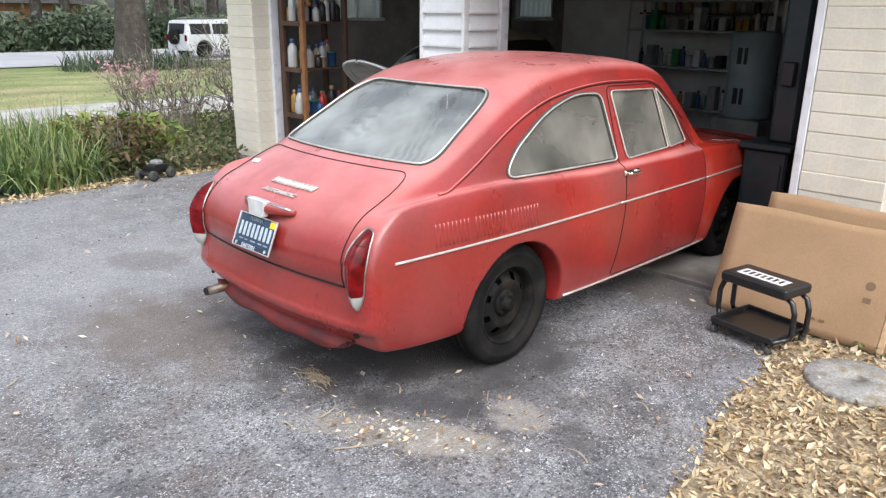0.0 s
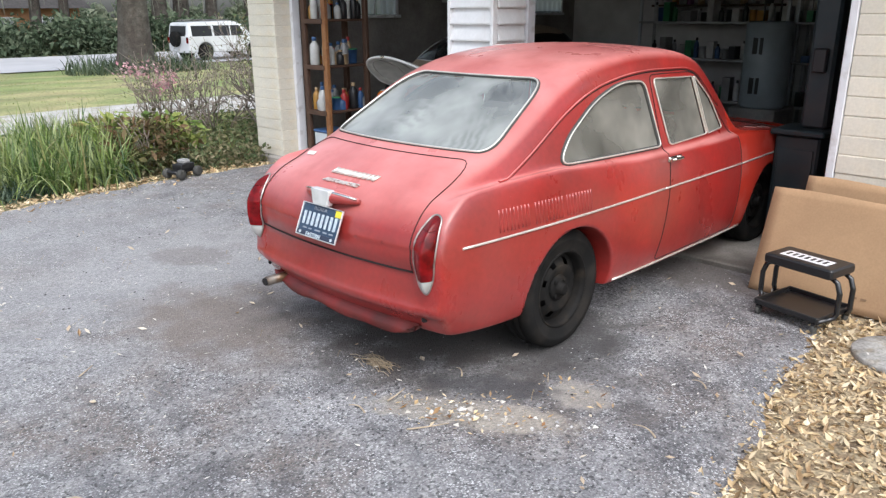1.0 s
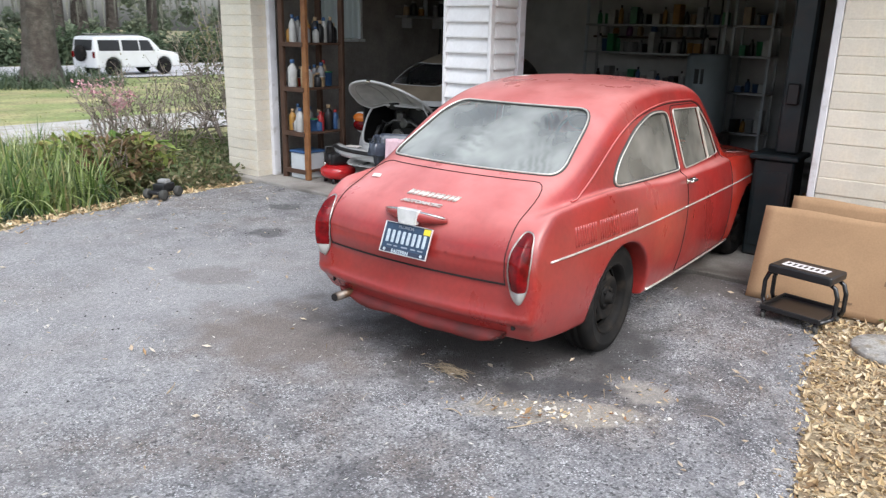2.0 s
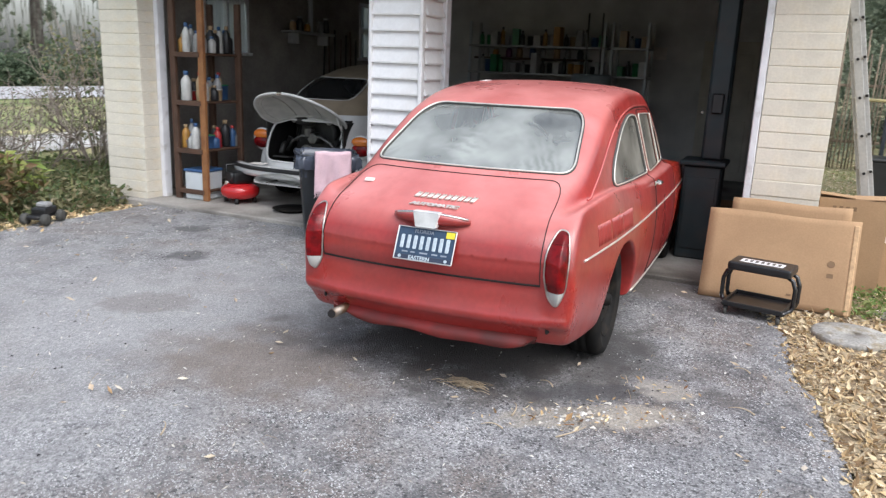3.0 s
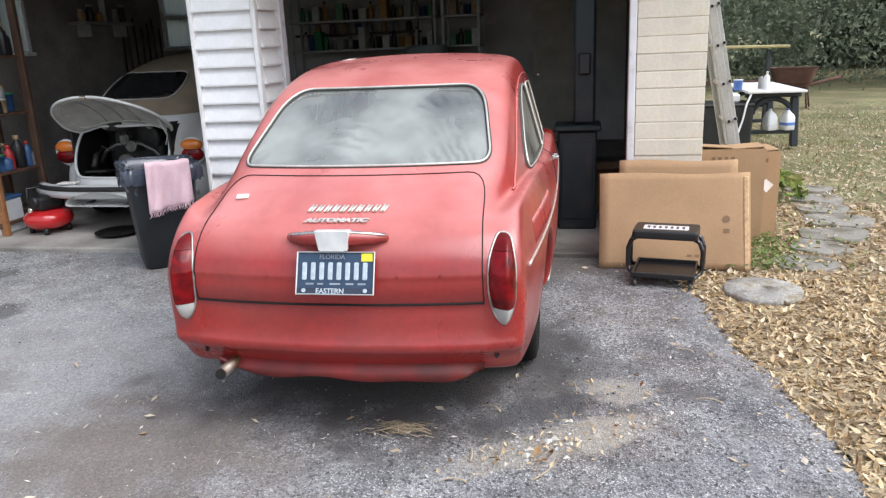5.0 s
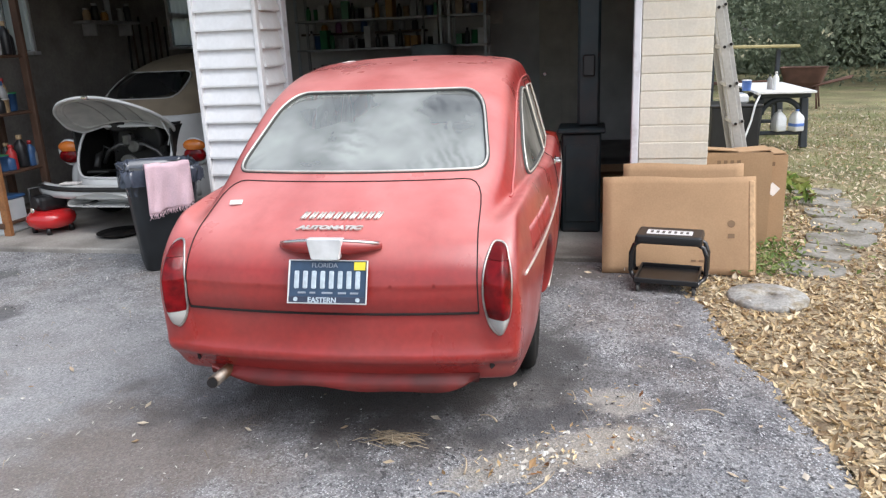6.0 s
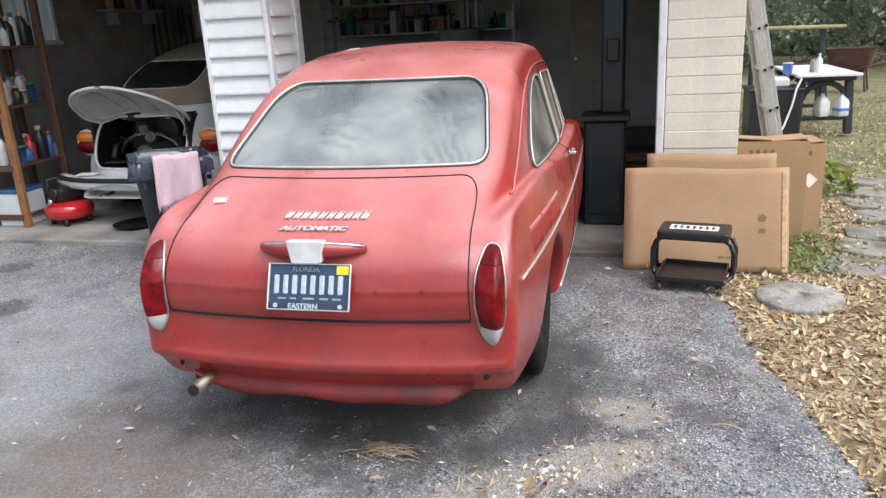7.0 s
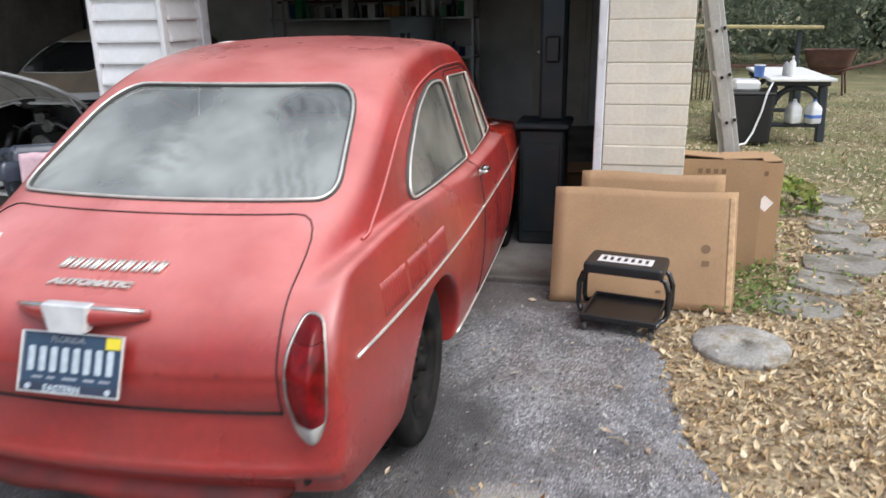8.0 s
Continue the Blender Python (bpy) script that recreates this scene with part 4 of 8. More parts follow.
def sheet(name, xs, ys, zf, material, label, category, keep=None, kind="structure"):
    X, Y = np.meshgrid(xs, ys, indexing="ij")
    Z = zf(X, Y)
    n, m = X.shape
    I = np.arange(n * m).reshape(n, m)
    q = np.stack([I[:-1, :-1], I[1:, :-1], I[1:, 1:], I[:-1, 1:]], -1).reshape(-1, 4)
    if keep is not None:
        cx = (X[:-1, :-1] + X[1:, 1:]).ravel() / 2
        cy = (Y[:-1, :-1] + Y[1:, 1:]).ravel() / 2
        q = q[keep(cx, cy)]
    v = np.stack([X, Y, Z], -1).reshape(-1, 3)
    ids, inv = np.unique(q, return_inverse=True)
    ob = raw_part(name, v[ids].tolist(), inv.reshape(q.shape).tolist(), material, None, "", True)
    return tagged(ob, label, category, "", kind)


far = np.concatenate([-np.geomspace(400, 22, 14), np.linspace(-20, 40, 121), np.geomspace(44, 400, 14)])
sheet("ground", far, far, lambda x, y: terrain(x, y) - 0.035, SOIL, "thin yellow-green lawn on sandy soil with leaf litter", "ground")

EDGE_R = curve([-30, 0.5, 2.0, 2.57, 3.05, 3.61, 4.08, 4.64, 5.22, 5.66, 6.2], [0.6, 0.95, 1.1, 1.23, 1.33, 1.24, 1.34, 1.46, 1.5, 1.58, 1.62])
EDGE_L = curve([-30, -2, 0.5, 1.88, 2.46, 3.39, 4.4, 5.2, 5.8, 6.2], [7.2, 7.25, 7.35, 7.5, 7.62, 7.75, 7.88, 7.92, 7.86, 7.75])
us = np.concatenate([np.linspace(-26, -1, 60), np.linspace(-0.9, 6.19, 110)])
vs = np.linspace(0, 1, 90)
U, V = np.meshgrid(us, vs, indexing="ij")
wig = 0.035 * np.sin(9 * U) * np.sin(3.7 * U + 1)
Y0, Y1 = EDGE_R(U) + wig, EDGE_L(U) + 1.6 * wig
YY = Y0 + (Y1 - Y0) * V
ZZ = 0.010 - 0.03 * (np.clip(np.abs(V - 0.5) * 2, 0.96, 1) - 0.96) / 0.04 + 0.006 * np.sin(1.3 * U + 0.7 * YY) * np.sin(1.9 * YY)
ZZ += -0.012 * np.exp(-((U - 4.81)**2 / 0.02 + (YY - 5.88)**2 / 0.04)) - 0.012 * np.exp(-((U - 5.58)**2 / 0.02 + (YY - 6.55)**2 / 0.05)) - 0.008 * np.exp(-((U - 3.8)**2 + (YY - 5.25)**2) / 0.06)
I = np.arange(U.size).reshape(U.shape)
quads = np.stack([I[:-1, :-1], I[1:, :-1], I[1:, 1:], I[:-1, 1:]], -1).reshape(-1, 4)
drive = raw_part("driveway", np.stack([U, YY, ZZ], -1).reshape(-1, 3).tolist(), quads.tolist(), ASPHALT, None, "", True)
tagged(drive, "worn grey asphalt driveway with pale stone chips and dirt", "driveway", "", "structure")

# garage slab with its worn front edge
slab = part("floor", box(bmesh.new(), (6.2, 6.6, 0.30), (9.27, 4.9, -0.098), bevel=0.012), CONCRETE)
tagged(slab, "stained concrete garage floor slab", "floor", "", "structure")


def block_pier(name, x0, x1, y0, y1, label, z1=2.36):
    """A pier of painted slump blocks, course by course."""
    pier = tagged(part(name, bx((x1 - x0 - 0.010, y1 - y0 - 0.010, z1), ((x0 + x1) / 2, (y0 + y1) / 2, z1 / 2)), MORTAR), label, "wall", "", "structure")
    h = 0.1165
    shared = {}
    for k in range(int(z1 / h)):
        ln = y1 - y0
        cuts = [0, ln]
        for a, b in zip(cuts, cuts[1:]):
            key = round(b - a, 4)
            if key not in shared:
                bm = bx((x1 - x0, b - a - 0.004, h - 0.005), bevel=0.005, seg=2)
                me = bpy.data.meshes.new("brick")
                bm.to_mesh(me)
                bm.free()
                me.materials.append(CREAM)
                shared[key] = me
            ob = new("brick", shared[key])
            ob.parent = pier
            ob.location = ((x0 + x1) / 2 + RNG.uniform(-0.003, 0.003), y0 + (a + b) / 2, h * (k + 0.5))
    return pier


block_pier("wall_pier_right", 6.42, 6.69, 1.435, 1.900, "cream-painted slump block garage pier")
block_pier("wall_pier_left", 6.27, 6.49, 7.815, 8.36, "cream-painted slump block garage pier")

# the middle pier: lapped vinyl boards round a core
mid = tagged(part("wall_pier_middle", bx((0.38, 0.49, 2.36), (6.52, 4.862, 1.18)), VINYL), "white lapped vinyl siding pier between the garage bays", "wall", "", "structure")
lap = 0.1335
front_me = bpy.data.meshes.new("board")
bm = bmesh.new()
prof = [(0.0, 0.0), (-0.042, -0.006), (-0.043, 0.008), (-0.004, lap - 0.008), (0.0, lap)]
for y in (-0.235, 0.235):
    for x, z in prof:
        bm.verts.new((x, y, z))
bm.verts.ensure_lookup_table()
for k in range(4):
    bm.faces.new((bm.verts[k], bm.verts[k + 5], bm.verts[k + 6], bm.verts[k + 1]))
bm.faces.new([bm.verts[k] for k in range(5)])
bm.faces.new([bm.verts[k + 5] for k in range(4, -1, -1)])
bmesh.ops.recalc_face_normals(bm, faces=bm.faces)
bm.to_mesh(front_me)
bm.free()
front_me.materials.append(VINYL)
for k in range(17):
    o = new("board", front_me)
    o.parent = mid
    o.location = (6.328, 4.862, 0.09 + lap * k)
    o = new("board", front_me)
    o.parent = mid
    o.matrix_basis = pose(6.515, 4.624, 0.09 + lap * k, 0, 0, 90) @ Matrix.Diagonal((1, 0.72, 1, 1))
for name, size, at in (("corner_post", (0.06, 0.034, 2.30), (6.308, 4.613, 1.205)), ("corner_post", (0.056, 0.03, 2.30), (6.306, 5.107, 1.205)), ("jamb", (0.10, 0.05, 2.31), (6.755, 4.602, 1.205)), ("jamb", (0.10, 0.05, 2.31), (6.755, 5.117, 1.205))):
    part(name, bx(size, at, bevel=0.005), VINYL if name == "corner_post" else WHITE_TRIM, mid)


def structure(name, size, at, material, label, category="wall", bevel=0.0):
    return tagged(part(name, bx(size, at, bevel=bevel), material), label, category, "", "structure")


W2 = (11.10, 12.0, 1.63, 2.48)
structure("jamb_left", (0.10, 0.055, 2.31), (6.52, 7.784, 1.205), WHITE_TRIM, "white painted garage door jamb", "trim", 0.006)
structure("jamb_right", (0.09, 0.05, 2.31), (6.46, 1.927, 1.205), WHITE_TRIM, "white painted garage door jamb", "trim", 0.006)
# header above the view, added to limit sky light through the openings
structure("wall_header", (0.40, 6.80, 0.40), (6.53, 4.89, 2.561), VINYL, "unseen white vinyl wall over the garage openings")
structure("wall_back", (0.15, 6.8, 2.75), (12.42, 4.89, 1.375), PANEL_GREY, "dim grey garage back wall")
structure("wall_right", (5.74, 0.15, 2.75), (9.475, 1.575, 1.375), CREAM, "cream block side wall of the garage")
# ceiling out of view, added to close off light from above
structure("ceiling", (6.1, 6.8, 0.08), (9.43, 4.89, 2.76), PANEL_GREY, "unseen dim plasterboard garage ceiling", "ceiling")
structure("lining_right", (5.6, 0.02, 2.6), (9.45, 1.665, 1.36), PANEL_SHADED, "brown panelling on the garage side wall", "wall")
# left wall, with a window through it
for size, at in (((1.03, 0.12, 2.75), (7.07, 8.22, 1.375)), ((W2[0] - 8.375, 0.12, 2.75), ((8.375 + W2[0]) / 2, 8.22, 1.375)), ((12.345 - W2[1], 0.12, 2.75), ((12.345 + W2[1]) / 2, 8.22, 1.375)), ((W2[1] - W2[0], 0.12, W2[2]), ((W2[0] + W2[1]) / 2, 8.22, W2[2] / 2)), ((W2[1] - W2[0], 0.12, 2.75 - W2[3]), ((W2[0] + W2[1]) / 2, 8.22, (2.75 + W2[3]) / 2)), ((0.79, 0.12, 1.6), (7.98, 8.22, 0.80)), ((0.79, 0.12, 0.29), (7.98, 8.22, 2.605))):
    structure("wall_left", size, at, PANEL, "brown-panelled side wall of the garage")
# roof out of view, its form assumed, added to keep the sky off the garage
bm = bmesh.new()
for s, (x, z) in enumerate(((5.75, 2.72), (5.75, 2.84), (9.3, 3.9), (12.9, 2.84), (12.9, 2.72))):
    for y in (1.1, 8.34):
        bm.verts.new((x, y, z))
bm.verts.ensure_lookup_table()
for k in range(4):
    bm.faces.new((bm.verts[2 * k], bm.verts[2 * k + 1], bm.verts[2 * k + 3], bm.verts[2 * k + 2]))
bm.faces.new((bm.verts[8], bm.verts[9], bm.verts[1], bm.verts[0]))
bm.faces.new([bm.verts[k] for k in (0, 2, 4, 6, 8)])
bm.faces.new([bm.verts[k] for k in (9, 7, 5, 3, 1)])
bmesh.ops.recalc_face_normals(bm, faces=bm.faces)
tagged(part("roof", bm, ROOFING), "unseen low dark shingle garage roof", "roof", "", "structure")

WINDOW_GLASS = glass_mat("window_glass", 0.08, (0.6, 0.62, 0.62), 0.05, 6)
win = thing("window_1", "side window with pale curtains in the garage wall", "window", (7.98, 8.16, 1.60), kind="structure")
for nm, size, at in (("window_frame", (0.05, 0.05, 0.86), (-0.385, 0, 0.43)), ("window_frame", (0.05, 0.05, 0.86), (0.385, 0, 0.43)), ("window_frame", (0.04, 0.05, 0.86), (0.0, 0, 0.43)), ("window_sill", (0.84, 0.09, 0.04), (0, -0.02, 0.0)), ("window_frame", (0.82, 0.05, 0.05), (0, 0, 0.85)), ("window_frame", (0.82, 0.055, 0.06), (0, 0, 0.64))):
    part(nm, bx(size, at, bevel=0.006), WHITE_TRIM, win)
for sx in (-0.19, 0.19):
    pane = part("pane", bx((0.35, 0.008, 0.81), (sx, 0.01, 0.43)), WINDOW_GLASS, win)
    pane.visible_shadow = False

CURTAIN = bpy.data.materials.new("thin_pale_curtain")
CURTAIN.use_nodes = True
cn, cl = CURTAIN.node_tree.nodes, CURTAIN.node_tree.links
thin = cn.new("ShaderNodeBsdfTranslucent")
thin.inputs[0].default_value = (0.93, 0.94, 0.94, 1)
both = cn.new("ShaderNodeMixShader")
both.inputs[0].default_value = 0.93
cn["Principled BSDF"].inputs["Base Color"].default_value = (0.72, 0.72, 0.71, 1)
cn["Principled BSDF"].inputs["Roughness"].default_value = 0.9
cl.new(cn["Principled BSDF"].outputs[0], both.inputs[1])
cl.new(thin.outputs[0], both.inputs[2])
sheer = cn.new("ShaderNodeMixShader")
sheer.inputs[0].default_value = 0.5
gauze = cn.new("ShaderNodeBsdfTransparent")
cl.new(both.outputs[0], sheer.inputs[1])
cl.new(gauze.outputs[0], sheer.inputs[2])
cl.new(sheer.outputs[0], cn["Material Output"].inputs[0])
for x0, x1 in ((-0.36, -0.03), (0.03, 0.36)):
    u = np.linspace(x0, x1, 30)
    v = [(x, -0.035 + 0.012 * math.sin(60 * x), z) for z in (0.03, 0.83) for x in u]
    raw_part("curtain", v, [(k, k + 1, 30 + k + 1, 30 + k) for k in range(29)], CURTAIN, win, "thin pale curtain", True)

win2 = thing("window_2", "bright side window with an added sheer white sheet", "window", ((W2[0] + W2[1]) / 2, 8.16, W2[2]), 0, kind="structure")
wd, hg = W2[1] - W2[0], W2[3] - W2[2]
for nm, size, at in (("window_frame", (0.05, 0.05, hg), (-wd / 2 + 0.025, 0, hg / 2)), ("window_frame", (0.05, 0.05, hg), (wd / 2 - 0.025, 0, hg / 2)), ("window_frame", (wd - 0.1, 0.05, 0.09), (0, 0, hg * 0.5)), ("window_sill", (wd + 0.08, 0.10, 0.04), (0, 0.02, -0.02)), ("window_frame", (wd, 0.05, 0.05), (0, 0, hg - 0.025))):
    part(nm, bx(size, at, bevel=0.006), WHITE_TRIM, win2)
for z0, z1 in ((0.0, hg * 0.5 - 0.045), (hg * 0.5 + 0.045, hg - 0.05)):
    pane = part("pane", bx((wd - 0.1, 0.008, z1 - z0), (0, 0.0, (z0 + z1) / 2)), WINDOW_GLASS, win2)
    pane.visible_shadow = False
# unseen sheer sheet, added so the panes read white
u = np.linspace(-wd / 2 + 0.06, wd / 2 - 0.06, 40)
raw_part("curtain", [(x, -0.045 + 0.008 * math.sin(50 * x), z) for z in (0.02, hg - 0.06) for x in u], [(k, k + 1, 41 + k, 40 + k) for k in range(39)], CURTAIN, win2, "thin pale curtain", True)
LAWN = mat("front_lawn_turf", (0.20, 0.25, 0.085), 0.95, vary=0.25, scale=0.6, fine=0.35, fine_scale=14, second=(0.34, 0.30, 0.15), second_scale=0.35, second_at=0.52, second_soft=0.12, bump=0.5, bump_scale=20)
sheet("front_lawn", np.linspace(-30, 60, 70), np.linspace(9.2, 34.0, 40), lambda x, y: terrain(x, y) - 0.02, LAWN, "yellow-green front lawn with worn straw patches", "lawn")

# ---------- in the garage ----------
BUG_WHITE = mat("white_car_paint", (0.60, 0.60, 0.585), 0.3, vary=0.08, scale=3, coat=0.3)
BUG_TAN = mat("tan_roof_cloth", (0.24, 0.19, 0.13), 0.7, vary=0.15, scale=5)
BUG_GREY = mat("grey_primer_inside", (0.42, 0.41, 0.38), 0.6, vary=0.2, scale=6)
AMBER = mat("amber_lens", (0.70, 0.20, 0.03), 0.15, coat=0.5)
ENGINE = mat("oily_engine_black", (0.022, 0.021, 0.02), 0.45, 0.3, vary=0.3, scale=12)
ALLOY = mat("dull_alloy", (0.15, 0.146, 0.14), 0.4, 0.8, vary=0.3, scale=18)
DARK_GLASS = glass_mat("dark_window_glass", 0.08, (0.2, 0.2, 0.2), 0.03)
BIN_BLACK = mat("charcoal_bin_plastic", (0.022, 0.026, 0.030), 0.45, vary=0.2, scale=8, bump=0.08, bump_scale=60)
LINER = mat("blue_grey_bin_liner", (0.055, 0.065, 0.088), 0.2, vary=0.25, scale=14, spec=0.7)
TOWEL = mat("pink_towel", (0.66, 0.47, 0.52), 0.95, vary=0.1, scale=9, fine=0.12, fine_scale=180, bump=0.5, bump_scale=220)
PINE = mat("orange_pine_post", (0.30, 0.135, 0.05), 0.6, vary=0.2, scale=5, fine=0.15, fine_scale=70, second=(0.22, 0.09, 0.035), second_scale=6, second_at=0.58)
PINE_DARK = mat("dark_unlit_wood", (0.085, 0.045, 0.028), 0.65, vary=0.25, scale=6)
COMP_RED = mat("glossy_red_tank", (0.52, 0.018, 0.02), 0.2, vary=0.08, scale=5, coat=0.5)
COMP_BLACK = mat("black_motor_plastic", (0.015, 0.015, 0.016), 0.4, vary=0.2, scale=12)
METAL_SHELF = mat("grey_metal_shelf", (0.42, 0.42, 0.42), 0.45, 0.4, vary=0.15, scale=8)
BOARD = mat("corrugated_cardboard", (0.40, 0.255, 0.14), 0.85, vary=0.08, scale=3, fine=0.06, fine_scale=90, second=(0.30, 0.185, 0.10), second_scale=1.6, second_at=0.56, bump=0.08, bump_scale=14)
BOARD_EDGE = mat("cardboard_cut_edge", (0.52, 0.35, 0.20), 0.9, vary=0.2, scale=40)
MACHINE = mat("blue_grey_machine_paint", (0.016, 0.026, 0.030), 0.5, 0.1, vary=0.25, scale=5, second=(0.03, 0.03, 0.03), second_scale=6)
HEATER = mat("white_enamel", (0.62, 0.66, 0.68), 0.3, vary=0.08, scale=5)
# darker copy of the white enamel, with the garage's shade in its colour
HEATER_SHADED = mat("shaded_blue_white_enamel", (0.34, 0.39, 0.41), 0.4, vary=0.15, scale=4)
DOOR_BEIGE = mat("beige_painted_door", (0.62, 0.58, 0.50), 0.55, vary=0.12, scale=4)
TONES = [mat("container_" + n, c, 0.35, vary=0.15, scale=10) for n, c in (
    ("white", (0.52, 0.52, 0.50)), ("blue", (0.04, 0.10, 0.23)), ("black", (0.02, 0.02, 0.022)), ("green", (0.03, 0.22, 0.08)), ("red", (0.42, 0.03, 0.03)),
    ("amber", (0.42, 0.22, 0.05)), ("grey", (0.28, 0.28, 0.28)), ("tan", (0.40, 0.28, 0.16)), ("purple", (0.22, 0.08, 0.20)))]

BUG_TOP = curve([-0.80, -0.74, -0.68, -0.58, -0.41, -0.18, 0.1, 0.45, 0.8, 1.15, 1.45, 1.62, 1.8, 2.3, 2.8, 3.05, 3.2], [0.40, 0.58, 0.72, 0.88, 1.04, 1.19, 1.33, 1.44, 1.50, 1.49, 1.42, 1.28, 1.05, 0.93, 0.76, 0.6, 0.42])
BUG_W = curve([-0.80, -0.7, -0.45, 0.0, 0.6, 1.2, 1.8, 2.4, 2.9, 3.2], [0.40, 0.48, 0.55, 0.62, 0.67, 0.67, 0.62, 0.5, 0.36, 0.22])


def bug_field(x, y, z):
    a = np.abs(y)
    slope = np.abs(BUG_TOP(x + 0.04) - BUG_TOP(x - 0.04)) / 0.08
    top = (z - BUG_TOP(x) + 0.20 * a**2) / np.sqrt(1 + slope**2)
    side = a - BUG_W(x) * (1 - 0.30 * np.clip(z - 0.85, 0, 1)) - 0.01
    body = smax(smax(top, side, 0.16), 0.26 - z, 0.03)
    for xa, rx in ((0.0, 0.56), (2.4, 0.55)):
        q = np.sqrt(((x - xa) / rx)**2 + ((a - 0.56) / 0.215)**2 + ((z - 0.36) / 0.44)**2)
        fender = (q - 1) * 0.2
        body = smin(body, smax(fender, 0.2 - z, 0.02), 0.03)
        body = smax(body, -np.maximum(np.hypot(x - xa, z - 0.31) - 0.335, 0.5 - a), 0.01)
    return body


def build_beetle(at):
    bug = thing("rounded_white_car", "white rounded car with tan roof and raised engine lid", "car", at)
    P, Q = skin(bug_field, (-1.05, -0.86, 0.16), (3.3, 0.86, 1.62), 0.03)
    P[np.abs(P[:, 2] - 0.96) < 0.017, 2] = 0.96
    C = P[Q].mean(1)
    bay = rounded([(-0.42, 0.46), (0.42, 0.46), (0.47, 0.64), (0.42, 0.89), (-0.42, 0.89), (-0.47, 0.64)], 0.12, 5)
    glass = rounded([(-0.36, 1.10), (0.44, 1.10), (0.42, 1.325), (-0.34, 1.325)], 0.105, 6)
    m = np.flatnonzero(P[:, 0] < 0.2)
    for poly in (bay, glass):
        near, far_ = to_poly(P[m, 1], P[m, 2], poly)
        k = m[far_ < 0.018]
        P[k, 1], P[k, 2] = near[far_ < 0.018].T
    rear = C[:, 0] < 0.25
    in_bay = in_poly(C[:, 1], C[:, 2], bay) & rear
    in_gl = in_poly(C[:, 1], C[:, 2], glass) & rear & (C[:, 0] > -0.6)
    tan = (C[:, 2] > 0.96) & ~in_gl
    side_gl = (C[:, 2] > 1.06) & (C[:, 2] < 1.36) & (np.abs(C[:, 1]) > 0.45) & (C[:, 0] > 0.25) & (C[:, 0] < 1.45)

    def piece(mask, name, material, label="", off=0.0):
        ids, inv = np.unique(Q[mask], return_inverse=True)
        return raw_part(name, P[ids].tolist(), inv.reshape(-1, 4).tolist(), material, bug, label, True)

    piece(~in_bay & ~tan & ~in_gl, "body", BUG_WHITE, "white rounded body")
    piece(tan & ~side_gl, "roof", BUG_TAN, "tan cloth-like roof")
    piece(in_gl, "rear_window", DARK_GLASS)
    for near_side in (C[:, 1] < 0, C[:, 1] > 0):
        piece(tan & side_gl & near_side, "side_window", DARK_GLASS)
    def rear_of(outline):
        o = np.array(outline)
        return car_from(0, o[:, 0], o[:, 1], -1.3, 0.006, bug_field)
    part("window_trim", tube(bmesh.new(), rear_of(dense(glass, 0.05)), 0.009, 6, True), BUG_GREY, bug, "dull window surround")
    part("bay_seal", tube(bmesh.new(), rear_of(dense(bay, 0.05)), 0.013, 6, True), BUG_WHITE, bug)
    # bay lining and engine
    bm = bmesh.new()
    box(bm, (0.02, 0.86, 0.7), (-0.12, 0, 0.68))
    box(bm, (0.5, 0.86, 0.02), (-0.4, 0, 0.42))
    for s in (-1, 1):
        box(bm, (0.50, 0.02, 0.46), (-0.36, s * 0.475, 0.66))
    box(bm, (0.38, 0.94, 0.02), (-0.30, 0, 0.90))
    part("bay_lining", bm, ENGINE, bug)
    bm = bmesh.new()
    lathe(bm, [(0.20, -0.07), (0.24, -0.05), (0.24, 0.05), (0.20, 0.07)], 24, (-0.30, 0.0, 0.74), (0, 90, 0))
    box(bm, (0.13, 0.62, 0.20), (-0.30, 0, 0.62), bevel=0.04)
    part("fan_shroud", bm, ENGINE, bug)
    part("dynamo", cyl(bmesh.new(), 0.06, 0.26, (-0.50, -0.02, 0.70), (0, 90, 0), 16, bevel=0.01), ALLOY, bug)
    part("pulley", cyl(bmesh.new(), 0.085, 0.03, (-0.60, -0.02, 0.56), (0, 90, 0), 20, bevel=0.006), ALLOY, bug)
    part("air_cleaner", cyl(bmesh.new(), 0.12, 0.09, (-0.45, 0.08, 0.84), seg=20, bevel=0.02), ENGINE, bug)
    part("carburettor", bx((0.10, 0.09, 0.12), (-0.46, 0.04, 0.76), bevel=0.02), ALLOY, bug)
    for s in (-1, 1):
        part("intake_pipe", tube(bmesh.new(), [(-0.46, 0.03, 0.71), (-0.48, s * 0.12, 0.72), (-0.48, s * 0.24, 0.66), (-0.46, s * 0.32, 0.55)], 0.018, 8), ALLOY, bug)
        part("heat_hose", tube(bmesh.new(), [(-0.36, s * 0.28, 0.66), (-0.5, s * 0.34, 0.62), (-0.58, s * 0.32, 0.52)], 0.03, 8), ENGINE, bug)
        part("engine_tin", bx((0.26, 0.2, 0.02), (-0.55, s * 0.26, 0.49), (0, 6, s * 6), bevel=0.005), ENGINE, bug)
    part("ignition_lead", tube(bmesh.new(), [(-0.55, 0.1, 0.66), (-0.6, 0.2, 0.72), (-0.5, 0.3, 0.62)], 0.007, 5), ENGINE, bug)
